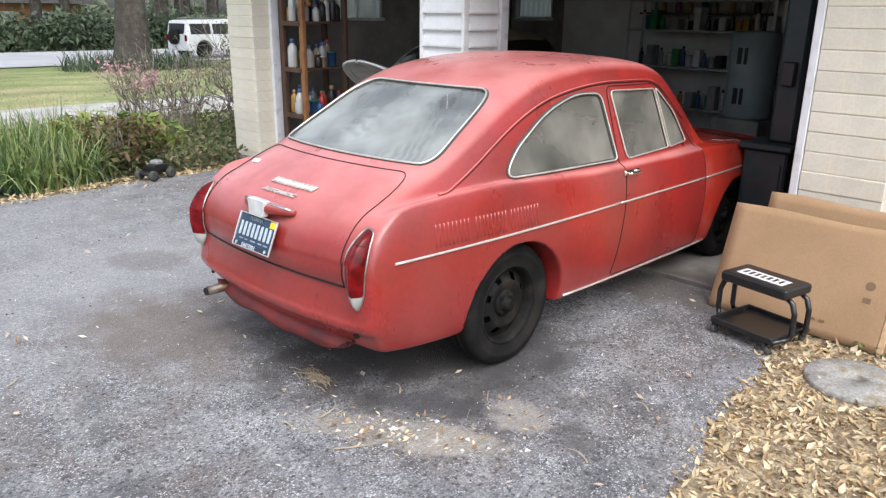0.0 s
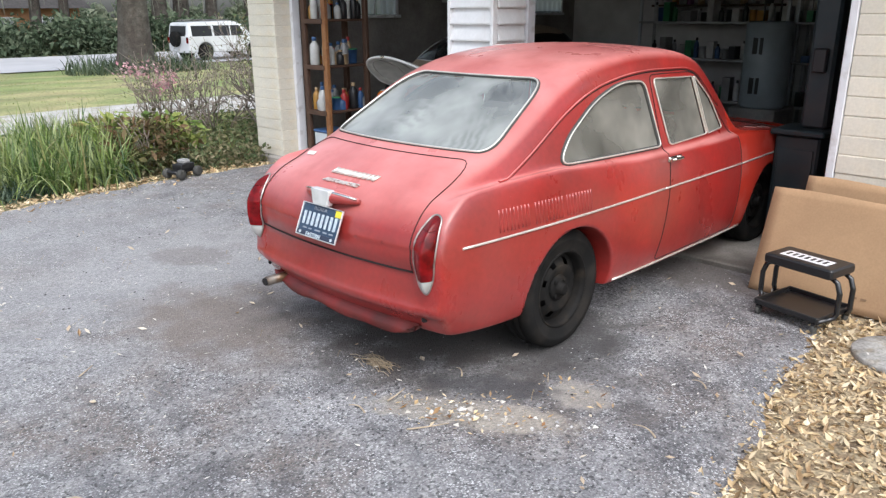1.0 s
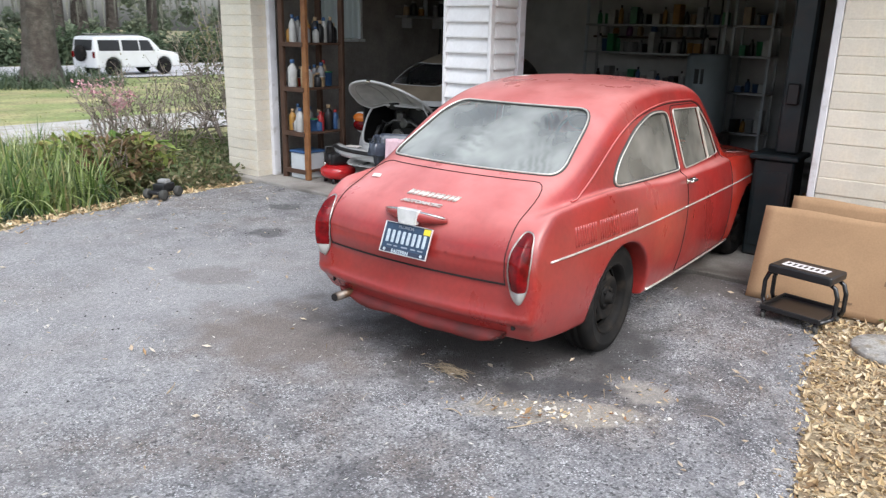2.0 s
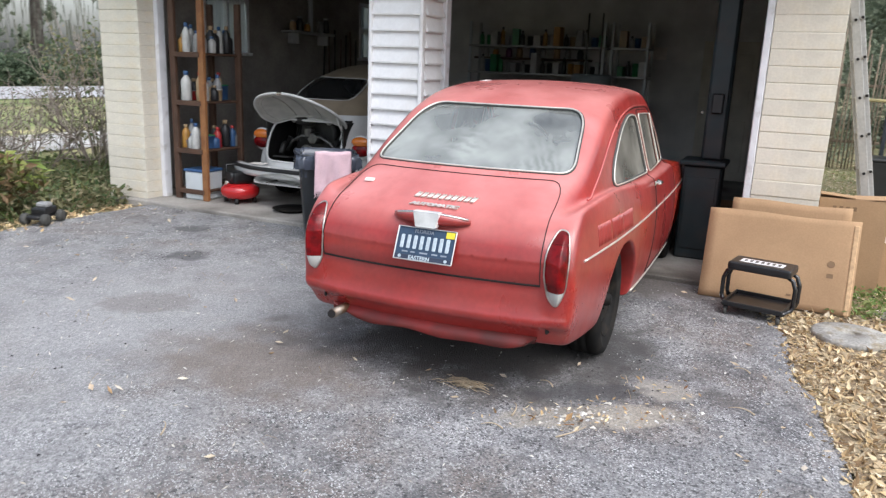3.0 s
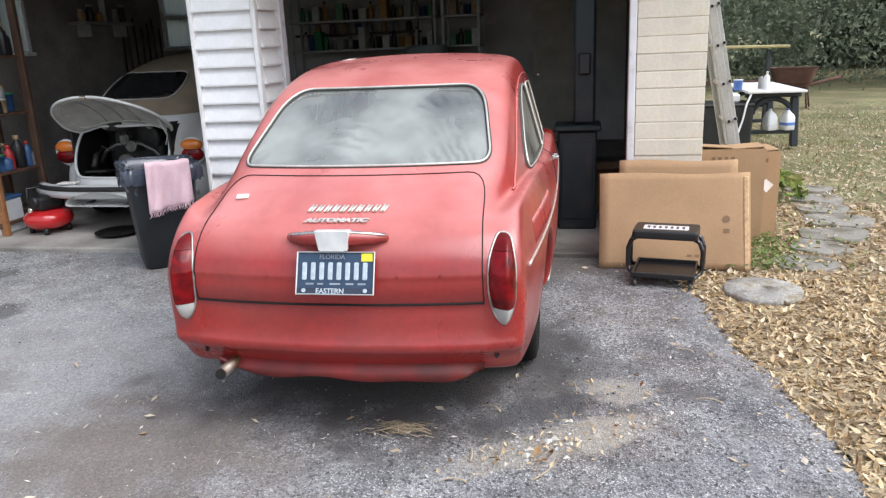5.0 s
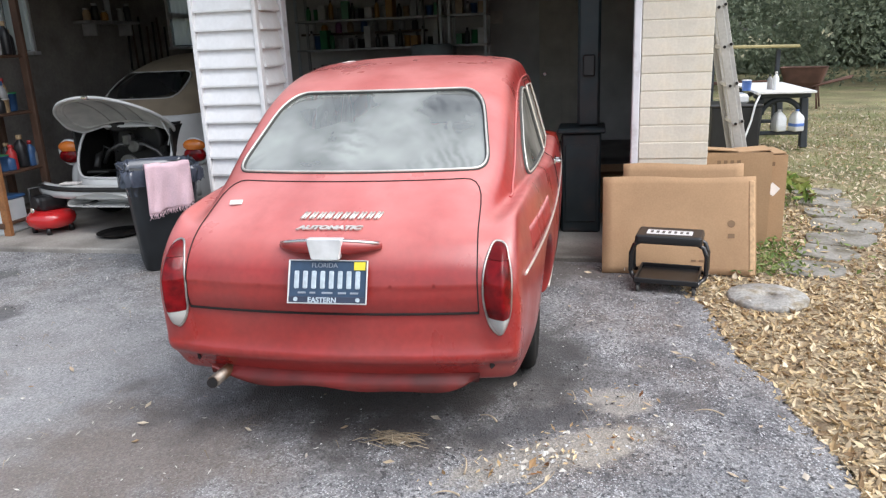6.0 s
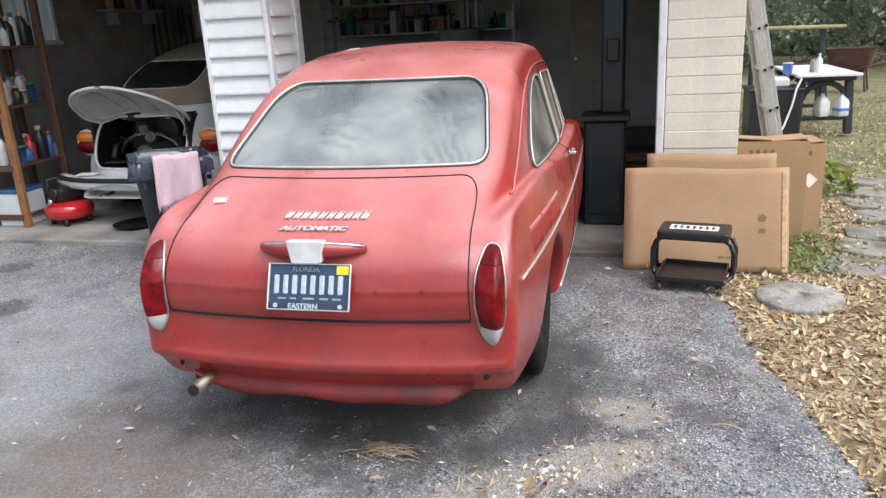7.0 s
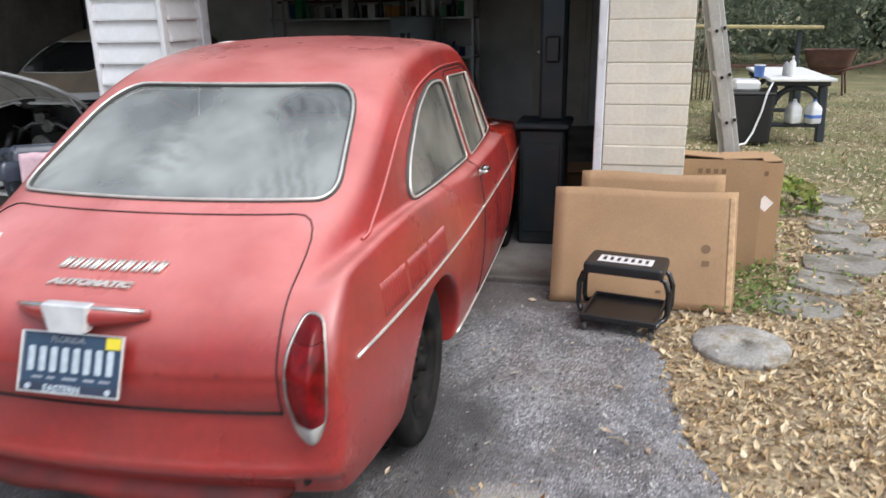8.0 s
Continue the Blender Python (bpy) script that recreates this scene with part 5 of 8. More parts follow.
    # raised lid: a domed oval shell with a turned rim, hinged over the bay
    rim2 = dense(rounded([(0.44, 0.0), (0.52, 0.22), (0.47, 0.62), (0.28, 0.93), (0.0, 1.0), (-0.28, 0.93), (-0.47, 0.62), (-0.52, 0.22), (-0.44, 0.0)], [0.06, 0.2, 0.3, 0.2, 0.2, 0.2, 0.3, 0.2, 0.06], 5), 0.03)

    def on_lid(y, v, d=0.0):
        h = 0.125 * (1 - (y / 0.52)**2) - 0.07 + 0.05 * math.sin(math.pi * v) + d
        return (-0.54 - 0.56 * v + 0.43 * h, y - 0.04, 0.875 + 0.262 * v + 0.90 * h)

    def shell(d):
        pts = [on_lid(0.0, 0.48, d)]
        for q in (0.25, 0.5, 0.75, 0.92, 1.0):
            pts += [on_lid(y * q, 0.48 + (v - 0.48) * q, d) for y, v in rim2]
        return pts

    nr = len(rim2)
    v2, f2 = shell(0.0) + shell(-0.016), []
    half = 1 + 5 * nr
    for base_i, flip in ((0, False), (half, True)):
        for i in range(nr):
            j = (i + 1) % nr
            fs = [(base_i, base_i + 1 + i, base_i + 1 + j)] + [(base_i + 1 + r * nr + i, base_i + 1 + (r + 1) * nr + i, base_i + 1 + (r + 1) * nr + j, base_i + 1 + r * nr + j) for r in range(4)]
            f2 += [q[::-1] if flip else q for q in fs]
    f2 += [(1 + 4 * nr + i, half + 1 + 4 * nr + i, half + 1 + 4 * nr + (i + 1) % nr, 1 + 4 * nr + (i + 1) % nr) for i in range(nr)]
    lid = raw_part("engine_lid", v2, f2, BUG_GREY, bug, "raised grey-white engine lid seen from below", True)
    part("lid_rim", tube(bmesh.new(), [on_lid(y, v, -0.008) for y, v in rim2], 0.013, 6, True), BUG_WHITE, lid)
    part("lid_frame", tube(bmesh.new(), [on_lid(y * 0.86, 0.48 + (v - 0.48) * 0.86, -0.018) for y, v in rim2], 0.010, 6, True), BUG_GREY, lid)
    for y in (-0.16, 0.0, 0.16):
        part("lid_rib", tube(bmesh.new(), [on_lid(y, v, -0.018) for v in np.linspace(0.10, 0.88, 9)], 0.010, 6), BUG_GREY, lid)
    for y in (-0.22, 0.22):
        part("lid_hinge", bx((0.10, 0.05, 0.03), (-0.50, y, 0.885), (0, 30, 0), bevel=0.008), BUG_GREY, lid)
    part("lid_stay", tube(bmesh.new(), [(-0.58, -0.42, 0.72), (-0.60, -0.46, 0.80), on_lid(-0.44, 0.35, -0.02)], 0.008, 6), BUG_WHITE, lid)
    part("lid_latch", bx((0.05, 0.06, 0.03), on_lid(0.0, 0.98, -0.01), bevel=0.01), CHROME, lid)
    # bumper with a dark rubbing strip
    arc = [(-0.93 + 0.20 * abs(t)**3, 0.76 * t, 0.365) for t in np.linspace(-1, 1, 21)]
    bump = part("bumper", tube(bmesh.new(), arc, 0.062, 10, flat=1.0), BUG_WHITE, bug, "white bumper with a dark strip")
    part("bumper_strip", tube(bmesh.new(), [(x - 0.055, y, z + 0.035) for x, y, z in arc], 0.022, 8), ENGINE, bump)
    part("rear_apron", bx((0.06, 0.9, 0.16), (-0.80, 0, 0.33), (0, -12, 0), bevel=0.03, seg=2), BUG_WHITE, bug)
    for s in (-1, 1):
        lamp = part("tail_lamp", lathe(bmesh.new(), [(0.122, 0), (0.125, 0.025), (0.115, 0.035)], 24, (-0.47, s * 0.625, 0.655), (0, -96, 0)), BUG_WHITE, bug)
        for nm, mt, z0 in (("amber_lens", AMBER, 0.706), ("red_lens", LENS_RED, 0.624)):
            tmp = bmesh.new()
            bmesh.ops.create_uvsphere(tmp, u_segments=20, v_segments=12, radius=1)
            bmesh.ops.scale(tmp, vec=(0.050, 0.106, 0.056 if nm == "amber_lens" else 0.068), verts=tmp.verts)
            bm = bmesh.new()
            join(bm, tmp, pose(-0.51, s * 0.625, z0, 0, -6, 0))
            part(nm, bm, mt, lamp, smooth=True)
        for x in (0.0, 2.4):
            part_wheel(bug, x, s * 0.63, 0.31, s)
        part("tail_pipe", tube(bmesh.new(), [(-0.5, s * 0.2, 0.27), (-0.98, s * 0.2, 0.26)], 0.018, 8), ALLOY, bug)
    part("silencer", cyl(bmesh.new(), 0.08, 0.7, (-0.62, 0.35, 0.30), (90, 0, 0), 14, bevel=0.02), ENGINE, bug)
    part("cabin_block", bx((1.7, 1.0, 0.4), (0.9, 0, 0.75), bevel=0.08), CABIN, bug)
    part("paper_note", bx((0.10, 0.16, 0.012), (-0.88, 0.38, 0.440), (0, 0, 8), bevel=0.004), PAPER, bug, "folded white paper on the bumper")
    return bug


build_beetle((7.56, 6.28, 0.05))


def wheelie_bin(at, turn):
    b = thing("trash_bin", "charcoal plastic trash bin with blue-grey liner", "trash bin", at, turn)
    bm = bmesh.new()
    secs = [(0.150, 0.135, 0.0), (0.165, 0.15, 0.015), (0.205, 0.185, 0.62), (0.215, 0.195, 0.68), (0.228, 0.208, 0.685), (0.232, 0.212, 0.72), (0.215, 0.196, 0.72), (0.20, 0.18, 0.60), (0.15, 0.13, 0.03)]
    rings = []
    for hx, hy, z in secs:
        o = rounded([(-hx, -hy), (hx, -hy), (hx, hy), (-hx, hy)], 0.05, 4)
        rings.append([bm.verts.new((x, y, z)) for x, y in o])
    for a, c in zip(rings, rings[1:]):
        for k in range(len(a)):
            bm.faces.new((a[k], a[(k + 1) % len(a)], c[(k + 1) % len(a)], c[k])).smooth = True
    bm.faces.new(rings[0][::-1])
    bm.faces.new(rings[-1])
    part("bin_body", bm, BIN_BLACK, b)
    bm = bmesh.new()
    rings = []
    for f, z, w in ((0.90, 0.56, 0.004), (0.95, 0.69, 0.006), (1.00, 0.745, 0.012), (1.05, 0.742, 0.010), (1.075, 0.70, 0.012), (1.07, 0.635, 0.016)):
        o = rounded([(-0.222, -0.202), (0.222, -0.202), (0.222, 0.202), (-0.222, 0.202)], 0.06, 10)
        rings.append([bm.verts.new((x * f + RNG.uniform(-w, w), y * f + RNG.uniform(-w, w), z + RNG.uniform(-w, w))) for x, y in o])
    for a, c in zip(rings, rings[1:]):
        for k in range(len(a)):
            bm.faces.new((a[k], a[(k + 1) % len(a)], c[(k + 1) % len(a)], c[k])).smooth = True
    part("bin_liner", bm, LINER, b, "crumpled blue-grey bin liner")
    b.scale = (1.26, 1.26, 1.02)
    return b


wheelie_bin((5.97, 5.35, 0.012), 38)

# towel over the rim: a draped sheet with a fringe
tw = thing("towel", "pink fringed towel hung over the trash bin", "towel", (5.97, 5.35, 0.008), 38)
tw.scale = (1.26, 0.98, 1.02)
nu, nv = 16, 26
for_v, for_f = [], []
for j in range(nv):
    s = j / (nv - 1)
    for i in range(nu):
        u = i / (nu - 1)
        y = -0.185 + 0.30 * u
        fold = 0.010 * math.sin(9 * u + 3 * s) + 0.006 * math.sin(21 * u - 5 * s)
        if s < 0.25:
            x, z = -0.10 - 0.155 * s / 0.25, 0.715 + 0.075 * math.sin(math.pi * s / 0.5)
        else:
            d = (s - 0.25) / 0.75
            x, z = -0.266 - 0.004 * d + fold * (0.4 + d), 0.785 - (0.29 + 0.05 * u) * d
        for_v.append((x, y + 0.02 * s * (u - 0.3), z + 0.3 * fold))
for j in range(nv - 1):
    for i in range(nu - 1):
        a = j * nu + i
        for_f.append((a, a + 1, a + nu + 1, a + nu))
cloth = raw_part("cloth", for_v, for_f, TOWEL, tw, "pink terry cloth", True)
sol = cloth.modifiers.new("thickness", 'SOLIDIFY')
sol.thickness = 0.006
bm = bmesh.new()
for i in range(30):
    u = i / 29
    v = np.array(for_v[(nv - 1) * nu + min(nu - 1, int(u * (nu - 1) + 0.5))])
    y = -0.18 + 0.305 * u
    tube(bm, [(v[0], y, v[2] + 0.004), (v[0] - 0.004, y + RNG.uniform(-0.006, 0.006), v[2] - 0.02), (v[0] - 0.002, y + RNG.uniform(-0.01, 0.01), v[2] - 0.035)], 0.0025, 4)
tagged(part("fringe", bm, TOWEL, tw), kind="stuff")


def bottle(name, label, at, r, h, material, cap, neck=0.4, category="bottle", group="shelf bottles", turn=0):
    t = thing(name, label, category, at, turn, group)
    bm = lathe(bmesh.new(), [(r * 0.9, 0), (r, 0.01), (r, h * 0.62), (r * 0.85, h * 0.72), (r * neck, h * 0.82), (r * neck, h * 0.86)], 14)
    part("bottle_body", bm, material, t)
    part("cap", cyl(bmesh.new(), r * neck * 1.2, h * 0.14, (0, 0, h * 0.85), seg=12, bevel=0.003), cap, t)
    return t


def tub(name, label, at, r, h, material, lid, category="tub", group="shelf tubs"):
    t = thing(name, label, category, at, 0, group)
    part("tub_body", lathe(bmesh.new(), [(r * 0.86, 0), (r * 0.9, 0.008), (r, h * 0.9), (r * 1.04, h * 0.9), (r * 1.04, h * 0.93)], 18), material, t)
    part("lid", cyl(bmesh.new(), r * 1.06, h * 0.09, (0, 0, h * 0.92), seg=18, bevel=0.004), lid, t)
    return t


# wooden shelf unit along the left wall of the bay
SH = thing("shelf_unit", "orange pine shelf unit crowded with bottles and tubs", "shelf", (6.72, 7.42, 0.052))
for px, py in ((-0.20, -0.19), (-0.20, 0.19), (0.36, -0.19), (0.36, 0.19)):
    # near post bright; other posts and boards have their shade in the colour
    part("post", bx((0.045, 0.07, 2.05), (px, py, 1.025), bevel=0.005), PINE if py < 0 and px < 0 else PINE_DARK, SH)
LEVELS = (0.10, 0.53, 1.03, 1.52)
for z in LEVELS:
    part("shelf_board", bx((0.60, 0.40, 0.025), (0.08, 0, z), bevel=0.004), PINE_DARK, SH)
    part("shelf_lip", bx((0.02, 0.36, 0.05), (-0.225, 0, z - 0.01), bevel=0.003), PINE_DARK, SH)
WORD = ["white", "blue", "black", "green", "red", "amber", "grey", "tan", "purple"]
for lv, z in enumerate(LEVELS[1:]):
    for j in range(22):
        px = -0.17 + 0.023 * j + RNG.uniform(-0.01, 0.01)
        py = RNG.uniform(-0.15, 0.15)
        k = int(RNG.choice([0, 0, 0, 1, 1, 2, 2, 2, 3, 4, 5, 6, 6, 7]))
        h = RNG.uniform(0.14, 0.31)
        r = RNG.uniform(0.032, 0.056)
        at = (6.72 + px, 7.42 + py, 0.052 + z + 0.0125)
        if j % 4 == 3:
            tub("tub", f"{WORD[k]} plastic tub with lid on the shelf", at, r * 1.3, h * 0.55, TONES[k], TONES[(k + 2) % 9])
        else:
            bottle("bottle", f"{WORD[k]} plastic bottle standing on the shelf", at, r, h, TONES[k], TONES[(k * 3 + 1) % 9])
wb = thing("storage_box", "white plastic storage box with blue lid under the shelf", "box", (6.66, 7.39, 0.052))
part("box_body", bx((0.30, 0.26, 0.30), (0, 0, 0.15), bevel=0.015), HEATER, wb)
part("box_lid", bx((0.32, 0.28, 0.03), (0, 0, 0.312), bevel=0.01), TONES[1], wb)

# pancake compressor
cp = thing("air_compressor", "red pancake air compressor with black motor", "compressor", (6.70, 6.93, 0.052), -20)
part("tank", lathe(bmesh.new(), [(0.05, 0.045), (0.15, 0.05), (0.195, 0.085), (0.205, 0.125), (0.195, 0.165), (0.15, 0.20), (0.05, 0.205)], 32), COMP_RED, cp, "glossy red tank")
bm = bmesh.new()
box(bm, (0.24, 0.17, 0.13), (0.01, 0, 0.27), bevel=0.035, seg=2)
cyl(bm, 0.05, 0.12, (-0.13, 0, 0.28), (0, 90, 0), 14)
part("motor_cover", bm, COMP_BLACK, cp)
part("handle", tube(bmesh.new(), [(-0.12, 0.06, 0.21), (-0.12, 0.06, 0.40), (0.12, 0.06, 0.40), (0.12, 0.06, 0.21)], 0.012, 8), COMP_BLACK, cp)
part("gauge", cyl(bmesh.new(), 0.022, 0.02, (-0.17, -0.05, 0.23), (0, -90, 0), 12), CHROME, cp)
for k in range(4):
    a = 0.8 + k * 1.571
    part("foot", cyl(bmesh.new(), 0.022, 0.06, (0.15 * math.cos(a), 0.15 * math.sin(a), 0.0), seg=10), COMP_BLACK, cp)
# low round drip pan under the white car
pan = thing("drip_pan", "dark round drip pan on the concrete floor", "pan", (6.62, 6.20, 0.052))
part("pan_body", lathe(bmesh.new(), [(0.15, 0.0), (0.19, 0.03), (0.20, 0.03), (0.16, 0.006)], 24), STEEL_BLACK, pan)

# tall machine beside the right bay's opening
mc = thing("tall_machine", "dark blue-grey machine column on a cabinet base", "machine", (7.02, 2.27, 0.052))
part("cabinet", bx((0.34, 0.30, 0.78), (0, 0.03, 0.39), bevel=0.015), MACHINE, mc)
part("cabinet_door", bx((0.012, 0.24, 0.60), (-0.176, 0.03, 0.39), bevel=0.004), MACHINE, mc)
part("ledge", bx((0.40, 0.36, 0.04), (0, 0.03, 0.80), bevel=0.01), MACHINE, mc)
part("column", bx((0.18, 0.17, 1.39), (0.02, -0.02, 1.515), bevel=0.02), MACHINE, mc)
part("switch_box", bx((0.05, 0.09, 0.16), (-0.09, -0.02, 1.28), bevel=0.01), COMP_BLACK, mc)
part("head", bx((0.30, 0.24, 0.22), (0.0, 0.0, 2.32), bevel=0.03), MACHINE, mc)

# open cardboard box further in
ob = thing("open_box", "open brown cardboard box on the garage floor", "box", (7.75, 2.05, 0.052), 8)
for size, at, rot in (((0.40, 0.006, 0.36), (0, 0.20, 0.18), (0, 0, 0)), ((0.40, 0.006, 0.36), (0, -0.20, 0.18), (0, 0, 0)), ((0.006, 0.40, 0.36), (-0.20, 0, 0.18), (0, 0, 0)), ((0.006, 0.40, 0.36), (0.20, 0, 0.18), (0, 0, 0))):
    part("box_side", bx(size, at, rot), BOARD, ob)
part("box_bottom", bx((0.40, 0.40, 0.006), (0, 0, 0.006)), BOARD, ob)
part("box_flap", bx((0.17, 0.38, 0.005), (-0.28, 0, 0.37), (0, 18, 0)), BOARD, ob)
part("box_flap", bx((0.38, 0.17, 0.005), (0, -0.27, 0.40), (28, 0, 0)), BOARD, ob)

# back wall: racks, heater, door
for ri, (x, y0, y1) in enumerate(((11.75, 4.28, 6.42), (11.75, 3.66, 4.20))):
    rk = thing("metal_rack", "grey metal rack packed with cans and boxes", "rack", (x, (y0 + y1) / 2, 0.052), group="racks at the back wall")
    w = y1 - y0
    for sx in (-0.2, 0.2):
        for sy in (-1, 1):
            part("upright", bx((0.035, 0.035, 2.2), (sx, sy * (w / 2 - 0.02), 1.1)), METAL_SHELF if sx > 0 else HEATER, rk)
    for z in (0.4, 0.95, 1.44, 1.84):
        part("shelf", bx((0.44, w, 0.03), (0, 0, z), bevel=0.004), METAL_SHELF, rk)
        n = int(w / 0.115)
        for j in range(n):
            k = int(RNG.choice([0, 0, 6, 6, 7, 5, 2, 3, 0, 1]))
            at = (x + RNG.uniform(-0.12, 0.02), y0 + 0.09 + (w - 0.15) * j / n, 0.052 + z + 0.015)
            if j % 3 == 0:
                c = thing("carton", f"{WORD[k]} carton on the metal rack", "carton", at, RNG.uniform(-10, 10), "rack cartons")
                part("carton_body", bx((0.16, RNG.uniform(0.08, 0.11), RNG.uniform(0.08, 0.32)), (0, 0, 0.0), bevel=0.003), TONES[k], c)
                c.children[0].location.z = c.children[0].dimensions.z / 2
            elif j % 3 == 1:
                tub("paint_can", f"{WORD[k]} can with lid on the metal rack", at, RNG.uniform(0.04, 0.055), RNG.uniform(0.12, 0.2), TONES[k], METAL_SHELF, "can", "rack cans")
            else:
                bottle("bottle", f"{WORD[k]} bottle on the metal rack", at, 0.035, RNG.uniform(0.16, 0.28), TONES[k], TONES[2], group="rack bottles")
wh = thing("water_heater", "white enamel water heater with two dark panels", "water heater", (11.2, 4.36, 0.052))
part("stand", bx((0.6, 0.6, 0.42), (0, 0, 0.21), bevel=0.01), PANEL, wh)
part("tank", cyl(bmesh.new(), 0.28, 1.05, (0, 0, 0.42), seg=32, bevel=0.03), HEATER_SHADED, wh)
for z in (1.18, 0.70):
    part("access_panel", bx((0.02, 0.13, 0.20), (-0.268, 0.02, z), (0, 0, -4), bevel=0.005), COMP_BLACK, wh)
for s in (-0.1, 0.1):
    part("pipe", tube(bmesh.new(), [(0, s, 1.45), (0, s, 2.3)], 0.012, 8), ALLOY, wh)
dr = thing("door_1", "beige panelled inner door, closed", "door", (12.33, 2.62, 0.052), kind="structure")
part("door_leaf", bx((0.04, 0.76, 2.0), (0, 0, 1.0), bevel=0.005), DOOR_BEIGE, dr)
for z in (0.5, 1.45):
    for y in (-0.18, 0.18):
        part("panel", bx((0.012, 0.26, 0.75), (-0.024, y, z), bevel=0.006), DOOR_BEIGE, dr)
part("door_handle", cyl(bmesh.new(), 0.028, 0.05, (-0.02, 0.30, 0.98), (0, -90, 0), 12, bevel=0.008), CHROME, dr)
sl = thing("switch_label", "pale paper sheet pinned to the back wall", "paper", (12.335, 3.67, 1.77))
part("sheet", bx((0.004, 0.28, 0.18), (0, 0, 0.09)), PAPER, sl)
ws = thing("wall_shelf", "narrow wooden wall shelf holding jars and boxes", "shelf", (12.2, 5.6, 1.72))
part("shelf_board", bx((0.26, 1.9, 0.03), (0, 0, 0), bevel=0.004), PINE_DARK, ws)
for y in (-0.8, 0, 0.8):
    part("bracket", bx((0.22, 0.03, 0.16), (0.01, y, -0.09), bevel=0.004), METAL_SHELF, ws)
for j in range(9):
    k = int(RNG.integers(0, 9))
    bottle("jar", f"{WORD[k]} jar on the wall shelf", (12.18 + RNG.uniform(-0.05, 0.05), 4.8 + 0.2 * j, 1.735), 0.05, RNG.uniform(0.14, 0.24), TONES[k], METAL_SHELF, 0.7, "jar", "wall shelf jars")
bench = thing("workbench", "dark wooden workbench along the back wall", "workbench", (11.95, 7.3, 0.052))
part("bench_top", bx((0.6, 1.5, 0.05), (0, 0, 0.9), bevel=0.006), PINE_DARK, bench)
for sx in (-0.25, 0.25):
    for sy in (-0.68, 0.68):
        part("leg", bx((0.07, 0.07, 0.875), (sx, sy, 0.4375), bevel=0.005), PINE_DARK, bench)

# things on the left wall between its windows
lsf = thing("wall_shelf", "short pale wall shelf with a pipe above it", "shelf", (9.55, 8.03, 1.93))
part("shelf_board", bx((1.0, 0.22, 0.035), (0, 0, 0), bevel=0.005), METAL_SHELF, lsf)
for x in (-0.35, 0.35):
    part("bracket", bx((0.03, 0.18, 0.14), (x, 0.01, -0.085), bevel=0.004), METAL_SHELF, lsf)
part("pipe", tube(bmesh.new(), [(0.12, 0.06, 0.02), (0.12, 0.06, 0.80)], 0.035, 12), HEATER, lsf)
for j, (x, k, h) in enumerate(((-0.38, 7, 0.14), (-0.22, 2, 0.2), (-0.05, 5, 0.12), (0.28, 6, 0.16), (0.42, 2, 0.22))):
    bottle("jar", f"{WORD[k]} jar on the wall shelf", (9.55 + x, 8.03, 1.9475), 0.045, h, TONES[k], METAL_SHELF, 0.7, "jar", "wall shelf jars")
tr = thing("hand_tools", "dark hand tools hung on the garage wall", "tools", (10.5, 8.12, 1.35))
for k in range(7):
    x = -0.45 + 0.15 * k
    part("tool_shaft", tube(bmesh.new(), [(x, 0, 0.0), (x + RNG.uniform(-0.03, 0.03), 0, 0.55 + 0.06 * (k % 3))], 0.014, 8), PINE_DARK if k % 2 else ENGINE, tr)
    part("tool_head", bx((0.09, 0.03, 0.12), (x, 0, -0.05), bevel=0.01), ALLOY if k % 3 == 0 else ENGINE, tr)

# ---------- beside the garage: cardboard, stool, ladder, table ----------
STOOL_BLACK = mat("black_vinyl", (0.016, 0.016, 0.017), 0.35, vary=0.15, scale=10)
STOOL_TUBE = mat("black_enamel_tube", (0.014, 0.014, 0.015), 0.25, vary=0.1, scale=10, coat=0.4)
STOOL_LABEL = mat("pale_print", (0.72, 0.70, 0.70), 0.5)
ALU = mat("weathered_aluminium", (0.42, 0.41, 0.39), 0.5, 0.35, vary=0.15, scale=6, fine=0.08, fine_scale=50)
RESIN = mat("dark_resin", (0.028, 0.034, 0.042), 0.55, vary=0.15, scale=8)
TABLE_TOP = mat("white_laminate_board", (0.74, 0.74, 0.74), 0.5, vary=0.06, scale=4)
JUG = mat("milky_plastic", (0.68, 0.70, 0.72), 0.35, vary=0.08, scale=8)
BLUE_LIQUID = mat("blue_label", (0.10, 0.20, 0.55), 0.35, vary=0.15, scale=9)
YELLOW_GREEN = mat("yellow_green_plank", (0.33, 0.28, 0.13), 0.6, vary=0.2, scale=4)
RUST = mat("rusty_brown", (0.10, 0.05, 0.035), 0.8, vary=0.3, scale=6)
STONE = mat("grey_flagstone", (0.29, 0.275, 0.245), 0.9, vary=0.15, scale=5, fine=0.2, fine_scale=50, second=(0.13, 0.115, 0.085), second_scale=5, second_at=0.55, random=0.12, bump=0.5, bump_scale=25)
LID_CONC = mat("rough_concrete_lid", (0.34, 0.33, 0.305), 0.9, vary=0.2, scale=9, second=(0.22, 0.185, 0.13), second_scale=11, second_at=0.56, fine=0.25, fine_scale=70, bump=0.6, bump_scale=50)
INK = mat("faded_print", (0.20, 0.125, 0.07), 0.85)


